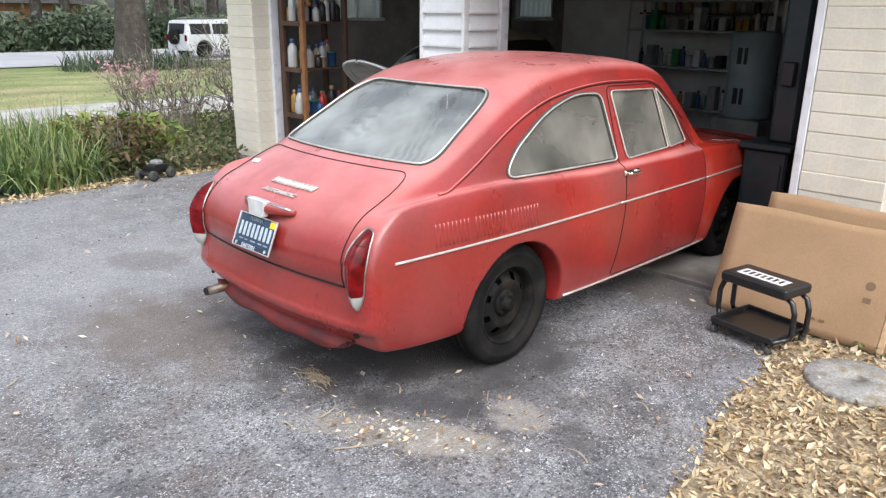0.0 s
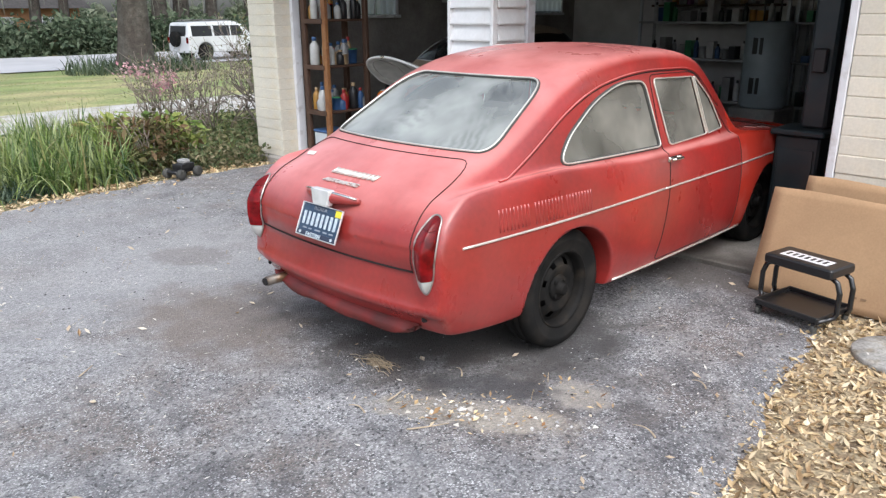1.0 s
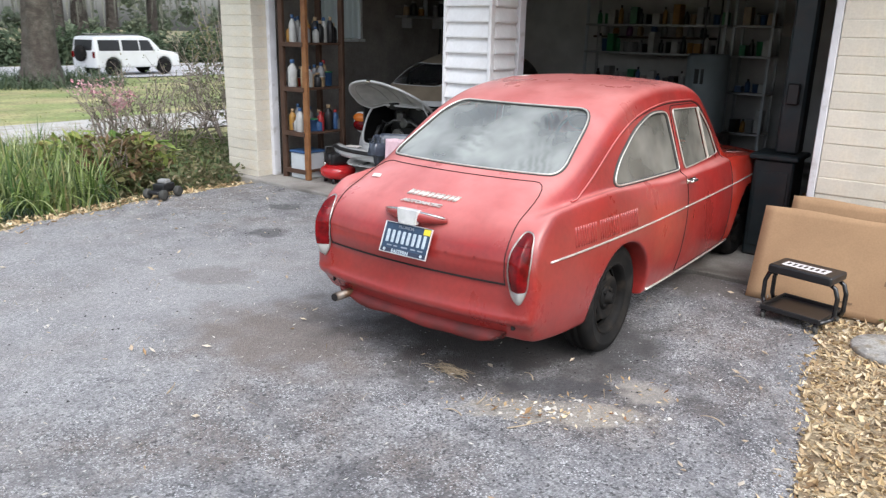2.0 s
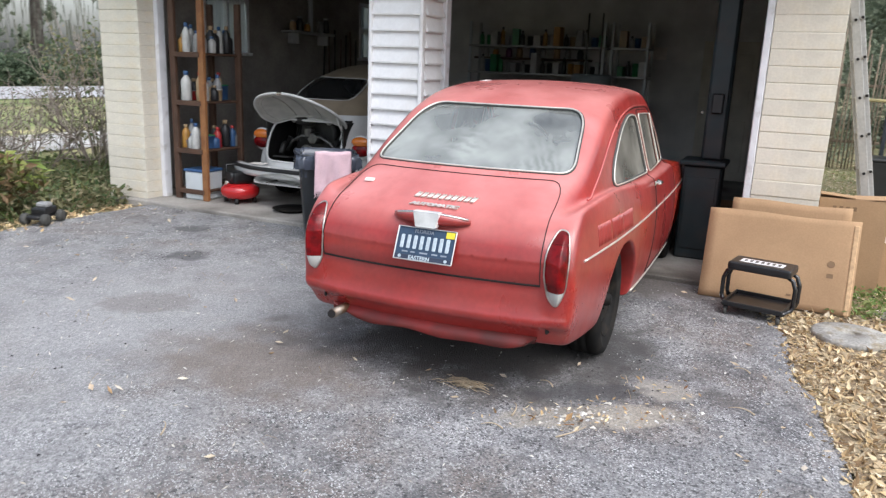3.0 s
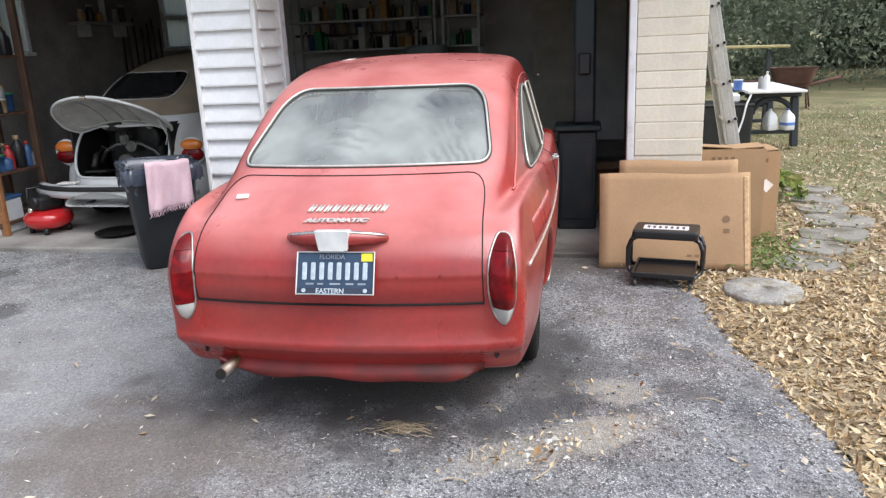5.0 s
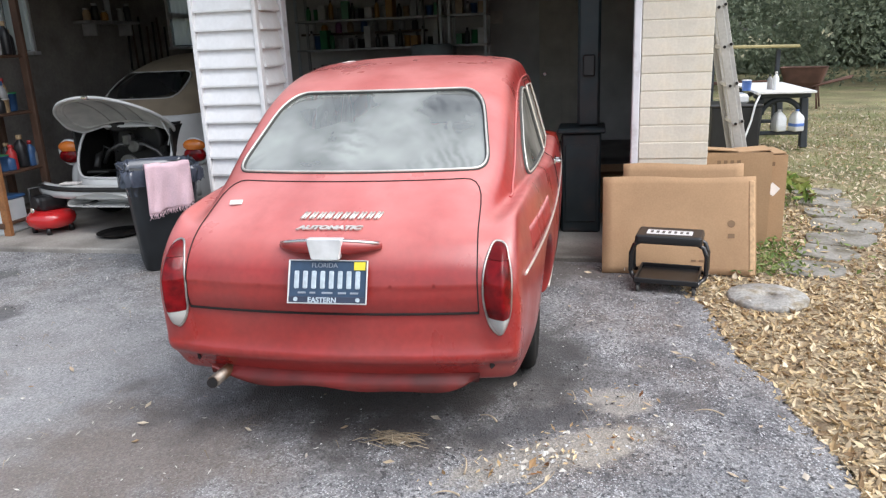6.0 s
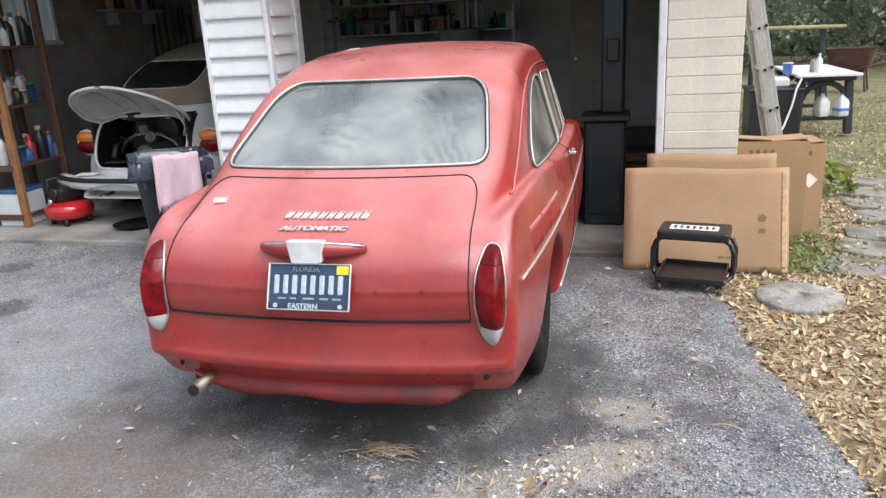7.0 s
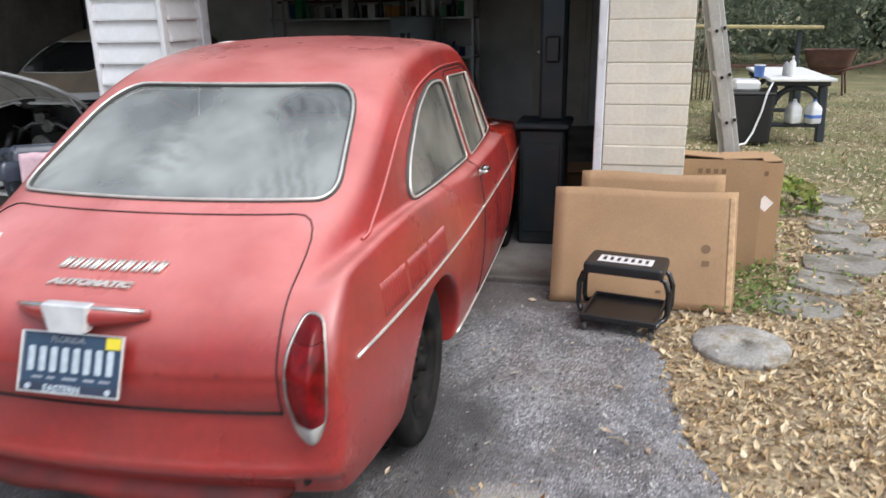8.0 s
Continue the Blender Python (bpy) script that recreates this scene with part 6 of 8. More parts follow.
def card_sheet(name, label, size, at, rot, folds=()):
    t = thing(name, label, "cardboard", at, 0, "cardboard against the pier")
    t.rotation_euler = [radians(a) for a in rot]
    w, h = size
    n = 14
    v, f = [], []
    for j in range(n + 1):
        for i in range(n + 1):
            u, s = i / n, j / n
            v.append((0.012 * math.sin(math.pi * u) * math.sin(math.pi * s) + 0.002 * math.sin(13 * u), (0.5 - u) * w, s * h + 0.006 * math.sin(7 * u) * (j == n)))
    for j in range(n):
        for i in range(n):
            a = j * (n + 1) + i
            f.append((a, a + 1, a + n + 2, a + n + 1))
    ob = raw_part("sheet", v, f, BOARD, t, "", True)
    sol = ob.modifiers.new("thickness", 'SOLIDIFY')
    sol.thickness, sol.offset = 0.012, 0
    return t


c1 = card_sheet("cardboard_sheet", "large flat brown cardboard sheet leaning on the garage pier", (0.975, 0.645), (5.935, 1.653, 0.012), (0, 20, 0))
part("edge_fold", bx((0.016, 0.035, 0.62), (-0.004, -0.46, 0.31), bevel=0.006), BOARD_EDGE, c1, "pale folded cardboard edge")
part("print_mark", lathe(bmesh.new(), [(0.024, 0.0), (0.024, 0.0015)], 16, (-0.0030, -0.335, 0.335), (0, -90, 0)), INK, c1)
part("print_mark", bx((0.0015, 0.04, 0.03), (-0.0036, -0.335, 0.255)), INK, c1)
for k in range(2):
    part("print_mark", bx((0.0015, 0.03, 0.012), (-0.004, -0.10 - 0.05 * k, 0.09)), INK, c1)
c2 = card_sheet("cardboard_sheet", "brown cardboard sheet tucked behind a larger one", (0.78, 0.70), (6.10, 1.62, 0.012), (0, 16, -2))


def carton(at, turn, size, label, open_top):
    t = thing("flattened_carton", label, "box", at, turn, "cartons beside the garage")
    w, d, h = size
    for nm, s, p in (("box_side", (d, 0.007, h), (0, w / 2, h / 2)), ("box_side", (d, 0.007, h), (0, -w / 2, h / 2)), ("box_side", (0.007, w, h), (-d / 2, 0, h / 2)), ("box_side", (0.007, w, h), (d / 2, 0, h / 2))):
        part(nm, bx(s, p), BOARD, t)
    part("box_flap", bx((d, w * 0.5, 0.006), (0, w * 0.25, h + 0.012), (4, 3, 0)), BOARD, t)
    part("box_flap", bx((d, w * 0.48, 0.006), (0.02, -w * 0.25, h + 0.006), (-4, 0, 0)), BOARD, t)
    for k in range(4):
        part("print_bar", bx((0.0015, 0.025, 0.03), (-d / 2 - 0.0045, w * 0.28 - 0.045 * k, h * 0.90)), INK, t)
    return t


carton((6.78, 1.19, 0.0), 0, (0.46, 0.22, 0.70), "tall brown carton with printed bars beside the pier", True)
cb = carton((6.98, 0.98, 0.0), 6, (0.30, 0.30, 0.655), "brown carton with a white shipping label", True)
part("shipping_label", bx((0.0015, 0.075, 0.075), (-0.1555, -0.06, 0.40), (40, 0, 0)), PAPER, cb, "small white shipping label")


def stool(at, turn):
    s = thing("mechanic_stool", "black padded rolling mechanic stool with a tool tray", "stool", at, turn)
    part("seat", bx((0.24, 0.395, 0.062), (0, 0, 0.352), bevel=0.022, seg=3), STOOL_BLACK, s, "black vinyl seat pad")
    part("seat_print", bx((0.10, 0.27, 0.002), (-0.02, 0.0, 0.3845), bevel=0.0008), STOOL_LABEL, s, "pale printed strip")
    for k in range(7):
        part("print_bar", bx((0.05, 0.016, 0.0015), (-0.02, 0.105 - 0.035 * k, 0.3862)), STOOL_BLACK, s)
    for sy in (-1, 1):
        pts = [(-0.06, sy * 0.165, 0.325), (-0.06, sy * 0.205, 0.30), (-0.06, sy * 0.225, 0.24), (-0.06, sy * 0.225, 0.12), (-0.06, sy * 0.215, 0.085), (-0.10, sy * 0.19, 0.075), (-0.16, sy * 0.18, 0.075)]
        part("leg", tube(bmesh.new(), pts, 0.0145, 10), STOOL_TUBE, s)
        pts = [(0.07, sy * 0.165, 0.325), (0.07, sy * 0.205, 0.30), (0.07, sy * 0.225, 0.24), (0.07, sy * 0.225, 0.12), (0.07, sy * 0.215, 0.085), (0.12, sy * 0.19, 0.075), (0.17, sy * 0.18, 0.075)]
        part("leg", tube(bmesh.new(), pts, 0.0145, 10), STOOL_TUBE, s)
    bm = bmesh.new()
    box(bm, (0.33, 0.36, 0.008), (0, 0, 0.072), bevel=0.002)
    for sx in (-1, 1):
        box(bm, (0.012, 0.37, 0.035), (sx * 0.168, 0, 0.086), bevel=0.004)
        box(bm, (0.34, 0.012, 0.035), (0, sx * 0.184, 0.086), bevel=0.004)
    part("tool_tray", bm, STOOL_BLACK, s)
    for sx in (-1, 1):
        for sy in (-1, 1):
            c = part("caster", cyl(bmesh.new(), 0.026, 0.02, (sx * 0.155, sy * 0.165 - 0.01, 0.027), (-90, 0, 0), 14, bevel=0.004), RUBBER, s)
            part("caster_fork", bx((0.03, 0.03, 0.03), (sx * 0.155, sy * 0.165, 0.052), bevel=0.006), STOOL_TUBE, c)
    return s


stool((5.70, 1.735, 0.006), -11).scale.z = 0.92

# extension ladder, leaning on the side wall
ld = thing("extension_ladder", "weathered aluminium extension ladder leaning on the garage wall", "ladder")
base, top = Vector((7.35, 0.93, 0.0)), Vector((7.35, 1.475, 2.75))
d = (top - base).normalized()
ang = math.degrees(math.atan2(top.y - base.y, top.z - base.z))
for k, (dx, back, z0, ln) in enumerate(((0.0, 0.0, 0.0, 3.2), (0.42, 0.0, 0.0, 3.2), (0.035, 0.035, 0.12, 3.0), (0.385, 0.035, 0.12, 3.0))):
    bm = bmesh.new()
    box(bm, (0.022, 0.064, ln), (0, 0, ln / 2), bevel=0.004)
    r = part("rail", bm, ALU, ld)
    r.matrix_basis = pose(7.30 + dx, 0.95 - back, 0.004, -ang, 0, 0) @ pose(0, 0, z0)
for k in range(10):
    for off in (0.0, -0.05):
        z = 0.25 + 0.30 * k + (0.0 if off == 0 else 0.02)
        p = base + d * z
        part("rung", cyl(bmesh.new(), 0.017, 0.46, (7.28, p.y + 0.02 + off, p.z), (0, 90, 0), 10), ALU, ld)
        part("rung_end", cyl(bmesh.new(), 0.012, 0.004, (7.2775, p.y + 0.02 + off, p.z), (0, 90, 0), 10), DARK, ld)

# trestle table with its white top
tb = thing("trestle_table", "dark resin trestles carrying a white board", "table", (12.15, -0.22, 0.0))
part("table_top", bx((1.9, 0.72, 0.03), (0.25, 0.0, 0.745), bevel=0.005), TABLE_TOP, tb, "white laminate table board")
for x in (-0.45, 0.95):
    bm = bmesh.new()
    box(bm, (0.10, 0.70, 0.07), (x, 0, 0.695), bevel=0.012)
    for sy in (-1, 1):
        box(bm, (0.10, 0.095, 0.66), (x, sy * 0.29, 0.33), (sy * 3, 0, 0), bevel=0.015)
    box(bm, (0.08, 0.56, 0.05), (x, 0, 0.20), bevel=0.01)
    n = 11
    pts = [(x, 0.25 * math.cos(a), 0.42 + 0.22 * math.sin(a)) for a in np.linspace(0.1, math.pi - 0.1, n)]
    tube(bm, pts, 0.035, 8)
    part("trestle", bm, RESIN, tb)


def jug(at, material, label, h=0.28):
    t = thing("plastic_jug", label, "jug", at, RNG.uniform(0, 40), "jugs under the table")
    bm = bmesh.new()
    rings = []
    for f, z in ((0.9, 0), (1.0, 0.012), (1.0, h * 0.6), (0.8, h * 0.75), (0.35, h * 0.9), (0.30, h * 0.93)):
        o = rounded([(-0.075 * f, -0.075 * f), (0.075 * f, -0.075 * f), (0.075 * f, 0.075 * f), (-0.075 * f, 0.075 * f)], 0.03, 3)
        rings.append([bm.verts.new((x, y, z)) for x, y in o])
    for a, c in zip(rings, rings[1:]):
        for k in range(len(a)):
            bm.faces.new((a[k], a[(k + 1) % len(a)], c[(k + 1) % len(a)], c[k])).smooth = True
    bm.faces.new(rings[0][::-1])
    bm.faces.new(rings[-1])
    part("jug_body", bm, JUG, t)
    part("jug_label", bx((0.156, 0.156, h * 0.26), (0, 0, h * 0.30), bevel=0.02), material, t)
    part("jug_cap", cyl(bmesh.new(), 0.022, 0.025, (0, 0, h * 0.92), seg=12), material, t)
    part("jug_handle", tube(bmesh.new(), [(0.03, 0, h * 0.88), (0.085, 0, h * 0.80), (0.08, 0, h * 0.62)], 0.012, 6), JUG, t)
    return t


jug((11.68, -0.20, 0.225), JUG, "milky plastic jug on the trestle bar")
jug((11.68, -0.42, 0.225), BLUE_LIQUID, "milky jug with blue label on the trestle bar")
bottle("spray_bottle", "white spray bottle on the table board", (11.75, -0.14, 0.76), 0.04, 0.24, JUG, TONES[0], 0.35, group="table bottles")
bottle("spray_bottle", "grey spray bottle on the table board", (11.9, -0.10, 0.76), 0.035, 0.20, TONES[6], TONES[2], 0.35, group="table bottles")
tub("paper_tub", "white tub with blue label on the table board", (11.75, 0.22, 0.76), 0.06, 0.14, BLUE_LIQUID, JUG, "tub", "table tubs")
bn = thing("black_tote", "black plastic tote with a pale hose over its rim", "tote", (11.75, 0.34, 0.0))
part("tote_body", bx((0.6, 0.62, 0.58), (0, 0.04, 0.29), bevel=0.03, seg=2), COMP_BLACK, bn)
part("tote_rim", bx((0.64, 0.66, 0.04), (0, 0.04, 0.585), bevel=0.012), COMP_BLACK, bn)
part("tote_tray", bx((0.36, 0.30, 0.13), (0, 0.02, 0.665), bevel=0.03), JUG, bn)
hz = thing("garden_hose", "pale hose trailing from the tote to the ground", "hose", (11.42, 0.30, 0.0))
part("hose", tube(bmesh.new(), [(0.2, -0.16, 0.74), (0.05, -0.20, 0.72), (0.0, -0.14, 0.60), (-0.02, -0.10, 0.40), (-0.05, -0.02, 0.15), (-0.12, 0.06, 0.03), (-0.3, 0.2, 0.025)], 0.013, 8), JUG, hz)
pk = thing("plank_rack", "yellow-green plank laid across dark stands", "rack", (13.6, -0.05, 0.0))
part("plank", bx((0.30, 1.75, 0.045), (0, 0.1, 1.29), (1, 0, 0), bevel=0.012), YELLOW_GREEN, pk)
for y in (-0.5, 0.45):
    part("stand", bx((0.08, 0.06, 1.235), (0, y, 0.6175), bevel=0.008), RESIN, pk)
part("cross_bar", bx((0.06, 1.0, 0.05), (0, 0, 0.75), bevel=0.006), RUST, pk)
br = thing("rusty_barrow", "rusty brown wheelbarrow tipped beside the plank rack", "wheelbarrow", (17.2, -1.85, 0.0), 70)
bm = bmesh.new()
rings = []
for f, z in ((0.55, 0.35), (0.8, 0.5), (1.0, 0.78), (1.03, 0.79), (0.97, 0.78), (0.76, 0.52), (0.5, 0.37)):
    o = rounded([(-0.42 * f, -0.32 * f), (0.42 * f, -0.32 * f), (0.42 * f, 0.32 * f), (-0.42 * f, 0.32 * f)], 0.1, 4)
    rings.append([bm.verts.new((x, y, z)) for x, y in o])
for a, c in zip(rings, rings[1:]):
    for k in range(len(a)):
        bm.faces.new((a[k], a[(k + 1) % len(a)], c[(k + 1) % len(a)], c[k]))
bm.faces.new(rings[0][::-1])
bm.faces.new(rings[-1])
part("tray", bm, RUST, br)
part("wheel", lathe(bmesh.new(), [(0.08, -0.03), (0.17, -0.035), (0.19, 0.0), (0.17, 0.035), (0.08, 0.03)], 18, (0.55, 0, 0.19), (90, 0, 0)), RUBBER, br)
for s in (-1, 1):
    part("handle", tube(bmesh.new(), [(0.55, s * 0.05, 0.2), (-0.1, s * 0.2, 0.4), (-0.85, s * 0.3, 0.6)], 0.02, 8), RUST, br)
    part("leg", tube(bmesh.new(), [(-0.25, s * 0.2, 0.42), (-0.3, s * 0.25, 0.0)], 0.018, 8), RUST, br)

# flagstones and the round concrete lid
def flagstone(at, rx, ry, turn):
    n = 11
    ang_ = np.linspace(0, 2 * math.pi, n, endpoint=False)
    rr = 1 + RNG.uniform(-0.13, 0.13, n)
    v = [(rx * r * math.cos(a), ry * r * math.sin(a), 0.0) for a, r in zip(ang_, rr)]
    v += [(rx * r * 0.97 * math.cos(a), ry * r * 0.97 * math.sin(a), 0.030 + 0.004 * math.sin(3 * a)) for a, r in zip(ang_, rr)]
    f = [tuple(range(n, 2 * n))] + [(k, (k + 1) % n, n + (k + 1) % n, n + k) for k in range(n)]
    t = raw_part("flagstone", v, f, STONE)
    t.matrix_basis = pose(at[0], at[1], -0.018, RNG.uniform(-1.5, 1.5), RNG.uniform(-1.5, 1.5), turn)
    return tagged(t, "irregular grey flagstone set in the leaf litter", "stepping stone", "flagstone path")


for x, y, rx, ry, a in ((6.13, 0.77, 0.20, 0.23, 10), (6.54, 0.58, 0.19, 0.22, -15), (6.93, 0.38, 0.20, 0.27, 20), (7.37, 0.24, 0.21, 0.28, 5), (7.80, 0.20, 0.20, 0.24, 12), (8.24, 0.13, 0.21, 0.25, 0), (8.70, 0.08, 0.20, 0.24, 20)):
    flagstone((x, y), rx, ry, a)
lidc = part("concrete_lid", lathe(bmesh.new(), [(0.225, -0.03), (0.228, 0.012), (0.220, 0.022), (0.12, 0.028), (0.03, 0.027), (0.028, 0.018)], 40, (5.53, 1.18, 0.0)), LID_CONC)
tagged(lidc, "round rough concrete lid flush with the ground", "access lid")

# grey cane screen behind the table
CANE = mat("grey_brown_cane", (0.20, 0.155, 0.11), 0.85, vary=0.3, scale=8, random=0.35)
cane_screen = thing("cane_screen", "loose grey-brown cane screen behind the trestle table", "fence", (16.0, 1.05, 0.0))
for k in range(26):
    y = -0.75 + 0.06 * k + RNG.uniform(-0.015, 0.015)
    lean = RNG.uniform(-0.08, 0.08)
    part("cane", tube(bmesh.new(), [(0, y, 0), (RNG.uniform(-0.03, 0.03), y + lean * 0.5, 1.1), (RNG.uniform(-0.04, 0.04), y + lean, RNG.uniform(1.9, 2.5))], 0.014, 6), CANE, cane_screen)
for z in (0.5, 1.5):
    part("cross_rail", bx((0.03, 1.7, 0.05), (0.03, 0.02, z), bevel=0.006), CANE, cane_screen)

# ---------- plants, litter, the far side of the road ----------
DRY = island_mat("dry_leaves", [(0.22, 0.14, 0.075), (0.54, 0.40, 0.22), (0.70, 0.57, 0.36), (0.34, 0.23, 0.125), (0.76, 0.66, 0.47), (0.46, 0.33, 0.18)], 0.75)
DRY_PALE = island_mat("pale_dry_leaves", [(0.50, 0.40, 0.27), (0.62, 0.54, 0.42), (0.36, 0.24, 0.13), (0.66, 0.60, 0.50)], 0.75)
HUSK = island_mat("pale_husks", [(0.55, 0.52, 0.46), (0.70, 0.68, 0.63), (0.42, 0.38, 0.32), (0.64, 0.61, 0.55)], 0.8)
CHIP = island_mat("pale_stone_chips", [(0.30, 0.30, 0.31), (0.62, 0.61, 0.59), (0.45, 0.44, 0.44), (0.72, 0.71, 0.69)], 0.8)
NEEDLE = island_mat("straw_and_needles", [(0.30, 0.23, 0.145), (0.44, 0.36, 0.25), (0.19, 0.145, 0.10)], 0.8)
RUSTY_LEAF = island_mat("rust_brown_leaves", [(0.26, 0.11, 0.045), (0.36, 0.19, 0.08), (0.18, 0.085, 0.04), (0.45, 0.30, 0.15)], 0.7)
STRAP = island_mat("strap_leaves", [(0.05, 0.10, 0.03), (0.14, 0.22, 0.06), (0.30, 0.38, 0.11), (0.08, 0.14, 0.07), (0.45, 0.50, 0.24), (0.20, 0.27, 0.08), (0.32, 0.27, 0.13)], 0.32, 0.25)
BORDER = island_mat("border_grass_leaves", [(0.035, 0.065, 0.045), (0.065, 0.105, 0.075), (0.10, 0.15, 0.10), (0.17, 0.22, 0.16)], 0.35, 0.15)
BROAD = island_mat("broad_leaves", [(0.10, 0.17, 0.04), (0.24, 0.33, 0.08), (0.42, 0.46, 0.15), (0.17, 0.11, 0.06), (0.34, 0.40, 0.12)], 0.38, 0.25)
BROWNISH = island_mat("browning_leaves", [(0.08, 0.11, 0.04), (0.15, 0.10, 0.055), (0.20, 0.13, 0.07), (0.12, 0.15, 0.05), (0.10, 0.065, 0.04)], 0.45, 0.2)
GROUNDCOVER = island_mat("ground_cover", [(0.07, 0.11, 0.045), (0.13, 0.16, 0.07), (0.24, 0.21, 0.12), (0.10, 0.14, 0.065), (0.30, 0.25, 0.16)], 0.6, 0.15)
BLADE = island_mat("thin_grass", [(0.10, 0.155, 0.035), (0.18, 0.22, 0.06), (0.26, 0.24, 0.10), (0.09, 0.14, 0.03)], 0.6, 0.15)
FRONT = island_mat("front_lawn_blades", [(0.20, 0.25, 0.07), (0.27, 0.30, 0.10), (0.34, 0.32, 0.15), (0.22, 0.27, 0.08)], 0.7, 0.2)
WEED = island_mat("small_weeds", [(0.12, 0.19, 0.05), (0.20, 0.27, 0.08), (0.27, 0.29, 0.12), (0.10, 0.16, 0.05)], 0.55, 0.2)
HEDGE = island_mat("hedge_leaves", [(0.05, 0.075, 0.045), (0.085, 0.12, 0.07), (0.13, 0.16, 0.10), (0.06, 0.09, 0.055)], 0.5, 0.2)
WOODS = island_mat("woodland_leaves", [(0.20, 0.245, 0.175), (0.25, 0.295, 0.21), (0.31, 0.34, 0.25), (0.21, 0.25, 0.19)], 0.9, 0.5)
MOSS = island_mat("hanging_moss", [(0.13, 0.14, 0.11), (0.19, 0.19, 0.155), (0.10, 0.11, 0.085)], 0.9)
BARK = mat("oak_bark", (0.06, 0.05, 0.042), 0.95, vary=0.3, scale=5, fine=0.25, fine_scale=25, second=(0.09, 0.082, 0.07), second_scale=3, bump=1.0, bump_scale=9)
TWIG = mat("grey_twig", (0.27, 0.225, 0.19), 0.9, vary=0.2, scale=20)
STRAW_TWIG = mat("bleached_twig", (0.42, 0.34, 0.24), 0.85, vary=0.25, scale=20)
PETAL = island_mat("pink_petals", [(0.70, 0.40, 0.44), (0.78, 0.56, 0.58), (0.66, 0.30, 0.36)], 0.6, 0.3)
SUV_WHITE = mat("white_suv_paint", (0.72, 0.73, 0.74), 0.25, vary=0.05, scale=2, coat=0.4)
PVC = mat("weathered_pvc", (0.42, 0.40, 0.36), 0.6, vary=0.15, scale=12)
BRICK_FAR = mat("orange_brown_house", (0.32, 0.17, 0.085), 0.85, vary=0.15, scale=2)


def leaf_mesh(c, length, width, head, tilt, roll, curl):
    """Folded leaves: five points and four triangles each."""
    n = len(c)
    a = np.stack([np.cos(head) * np.cos(tilt), np.sin(head) * np.cos(tilt), np.sin(tilt)], 1)
    s = np.stack([-np.sin(head), np.cos(head), np.zeros(n)], 1)
    u = np.cross(a, s)
    s2 = s * np.cos(roll)[:, None] + u * np.sin(roll)[:, None]
    u2 = np.cross(a, s2)
    L, W, K = length[:, None], width[:, None], curl[:, None]
    v = np.stack([c - a * L / 2, c + u2 * K * L * -0.12, c + a * L / 2 + u2 * K * L * 0.2, c + s2 * W / 2 + u2 * K * W * 0.35, c - s2 * W / 2 + u2 * K * W * 0.35], 1)
    i = 5 * np.arange(n)[:, None]
    f = np.concatenate([i + [0, 1, 3], i + [3, 1, 2], i + [0, 4, 1], i + [4, 2, 1]])
    return v.reshape(-1, 3), f


def leaf_stuff(name, label, category, c, lo, hi, material, flat=0.35, ratio=0.42, lift=True, parent=None, kind="stuff"):
    n = len(c)
    length = RNG.uniform(lo, hi, n)
    c = c.copy()
    tilt = RNG.normal(0, flat, n)
    if lift:
        c[:, 2] += 0.004 + np.abs(np.sin(tilt)) * length * 0.42 + RNG.uniform(0, 0.012, n)
    v, f = leaf_mesh(c, length, length * RNG.uniform(ratio * 0.7, ratio * 1.2, n), RNG.uniform(0, 6.283, n), tilt, RNG.normal(0, flat, n), RNG.uniform(-0.2, 1.0, n))
    ob = raw_part(name, v.tolist(), f.tolist(), material, parent)
    return tagged(ob, label, category, "", kind) if label else ob


def blades(c, length, width, head, lean, seg=4):
    """Arching ribbons."""
    n = len(c)
    t = np.linspace(0, 1, seg + 1)
    d = np.stack([np.cos(head), np.sin(head), np.zeros(n)], 1)
    s = np.stack([-np.sin(head), np.cos(head), np.zeros(n)], 1)
    pts = []
    for k in t:
        ang = lean * (0.25 + 1.1 * k)
        along = length * k
        p = c + d * (along * np.sin(ang) * 0.9)[:, None] + np.array([0, 0, 1.0]) * (along * np.cos(np.minimum(ang, 1.9)))[:, None]
        w = width * (1 - 0.9 * k**2) / 2
        pts += [p - s * w[:, None], p + s * w[:, None]]
    v = np.stack(pts, 1).reshape(-1, 3)
    m = 2 * (seg + 1)
    i = m * np.arange(n)[:, None]
    f = np.concatenate([i + [2 * k, 2 * k + 1, 2 * k + 3, 2 * k + 2] for k in range(seg)])
    return v, f


def blade_stuff(name, label, category, c, lo, hi, width, material, lean=(0.1, 1.0), seg=4, parent=None, kind="stuff"):
    n = len(c)
    v, f = blades(c, RNG.uniform(lo, hi, n), np.full(n, width) * RNG.uniform(0.7, 1.2, n), RNG.uniform(0, 6.283, n), RNG.uniform(*lean, n), seg)
    ob = raw_part(name, v.tolist(), f.tolist(), material, parent)
    return tagged(ob, label, category, "", kind) if label else ob


def ground_pts(n, x0, x1, y0, y1, weight=None):
    x, y = RNG.uniform(x0, x1, 4 * n), RNG.uniform(y0, y1, 4 * n)
    if weight is not None:
        k = RNG.uniform(0, 1, 4 * n) < weight(x, y)
        x, y = x[k], y[k]
    x, y = x[:n], y[:n]
    return np.stack([x, y, terrain(x, y) - 0.03], 1)


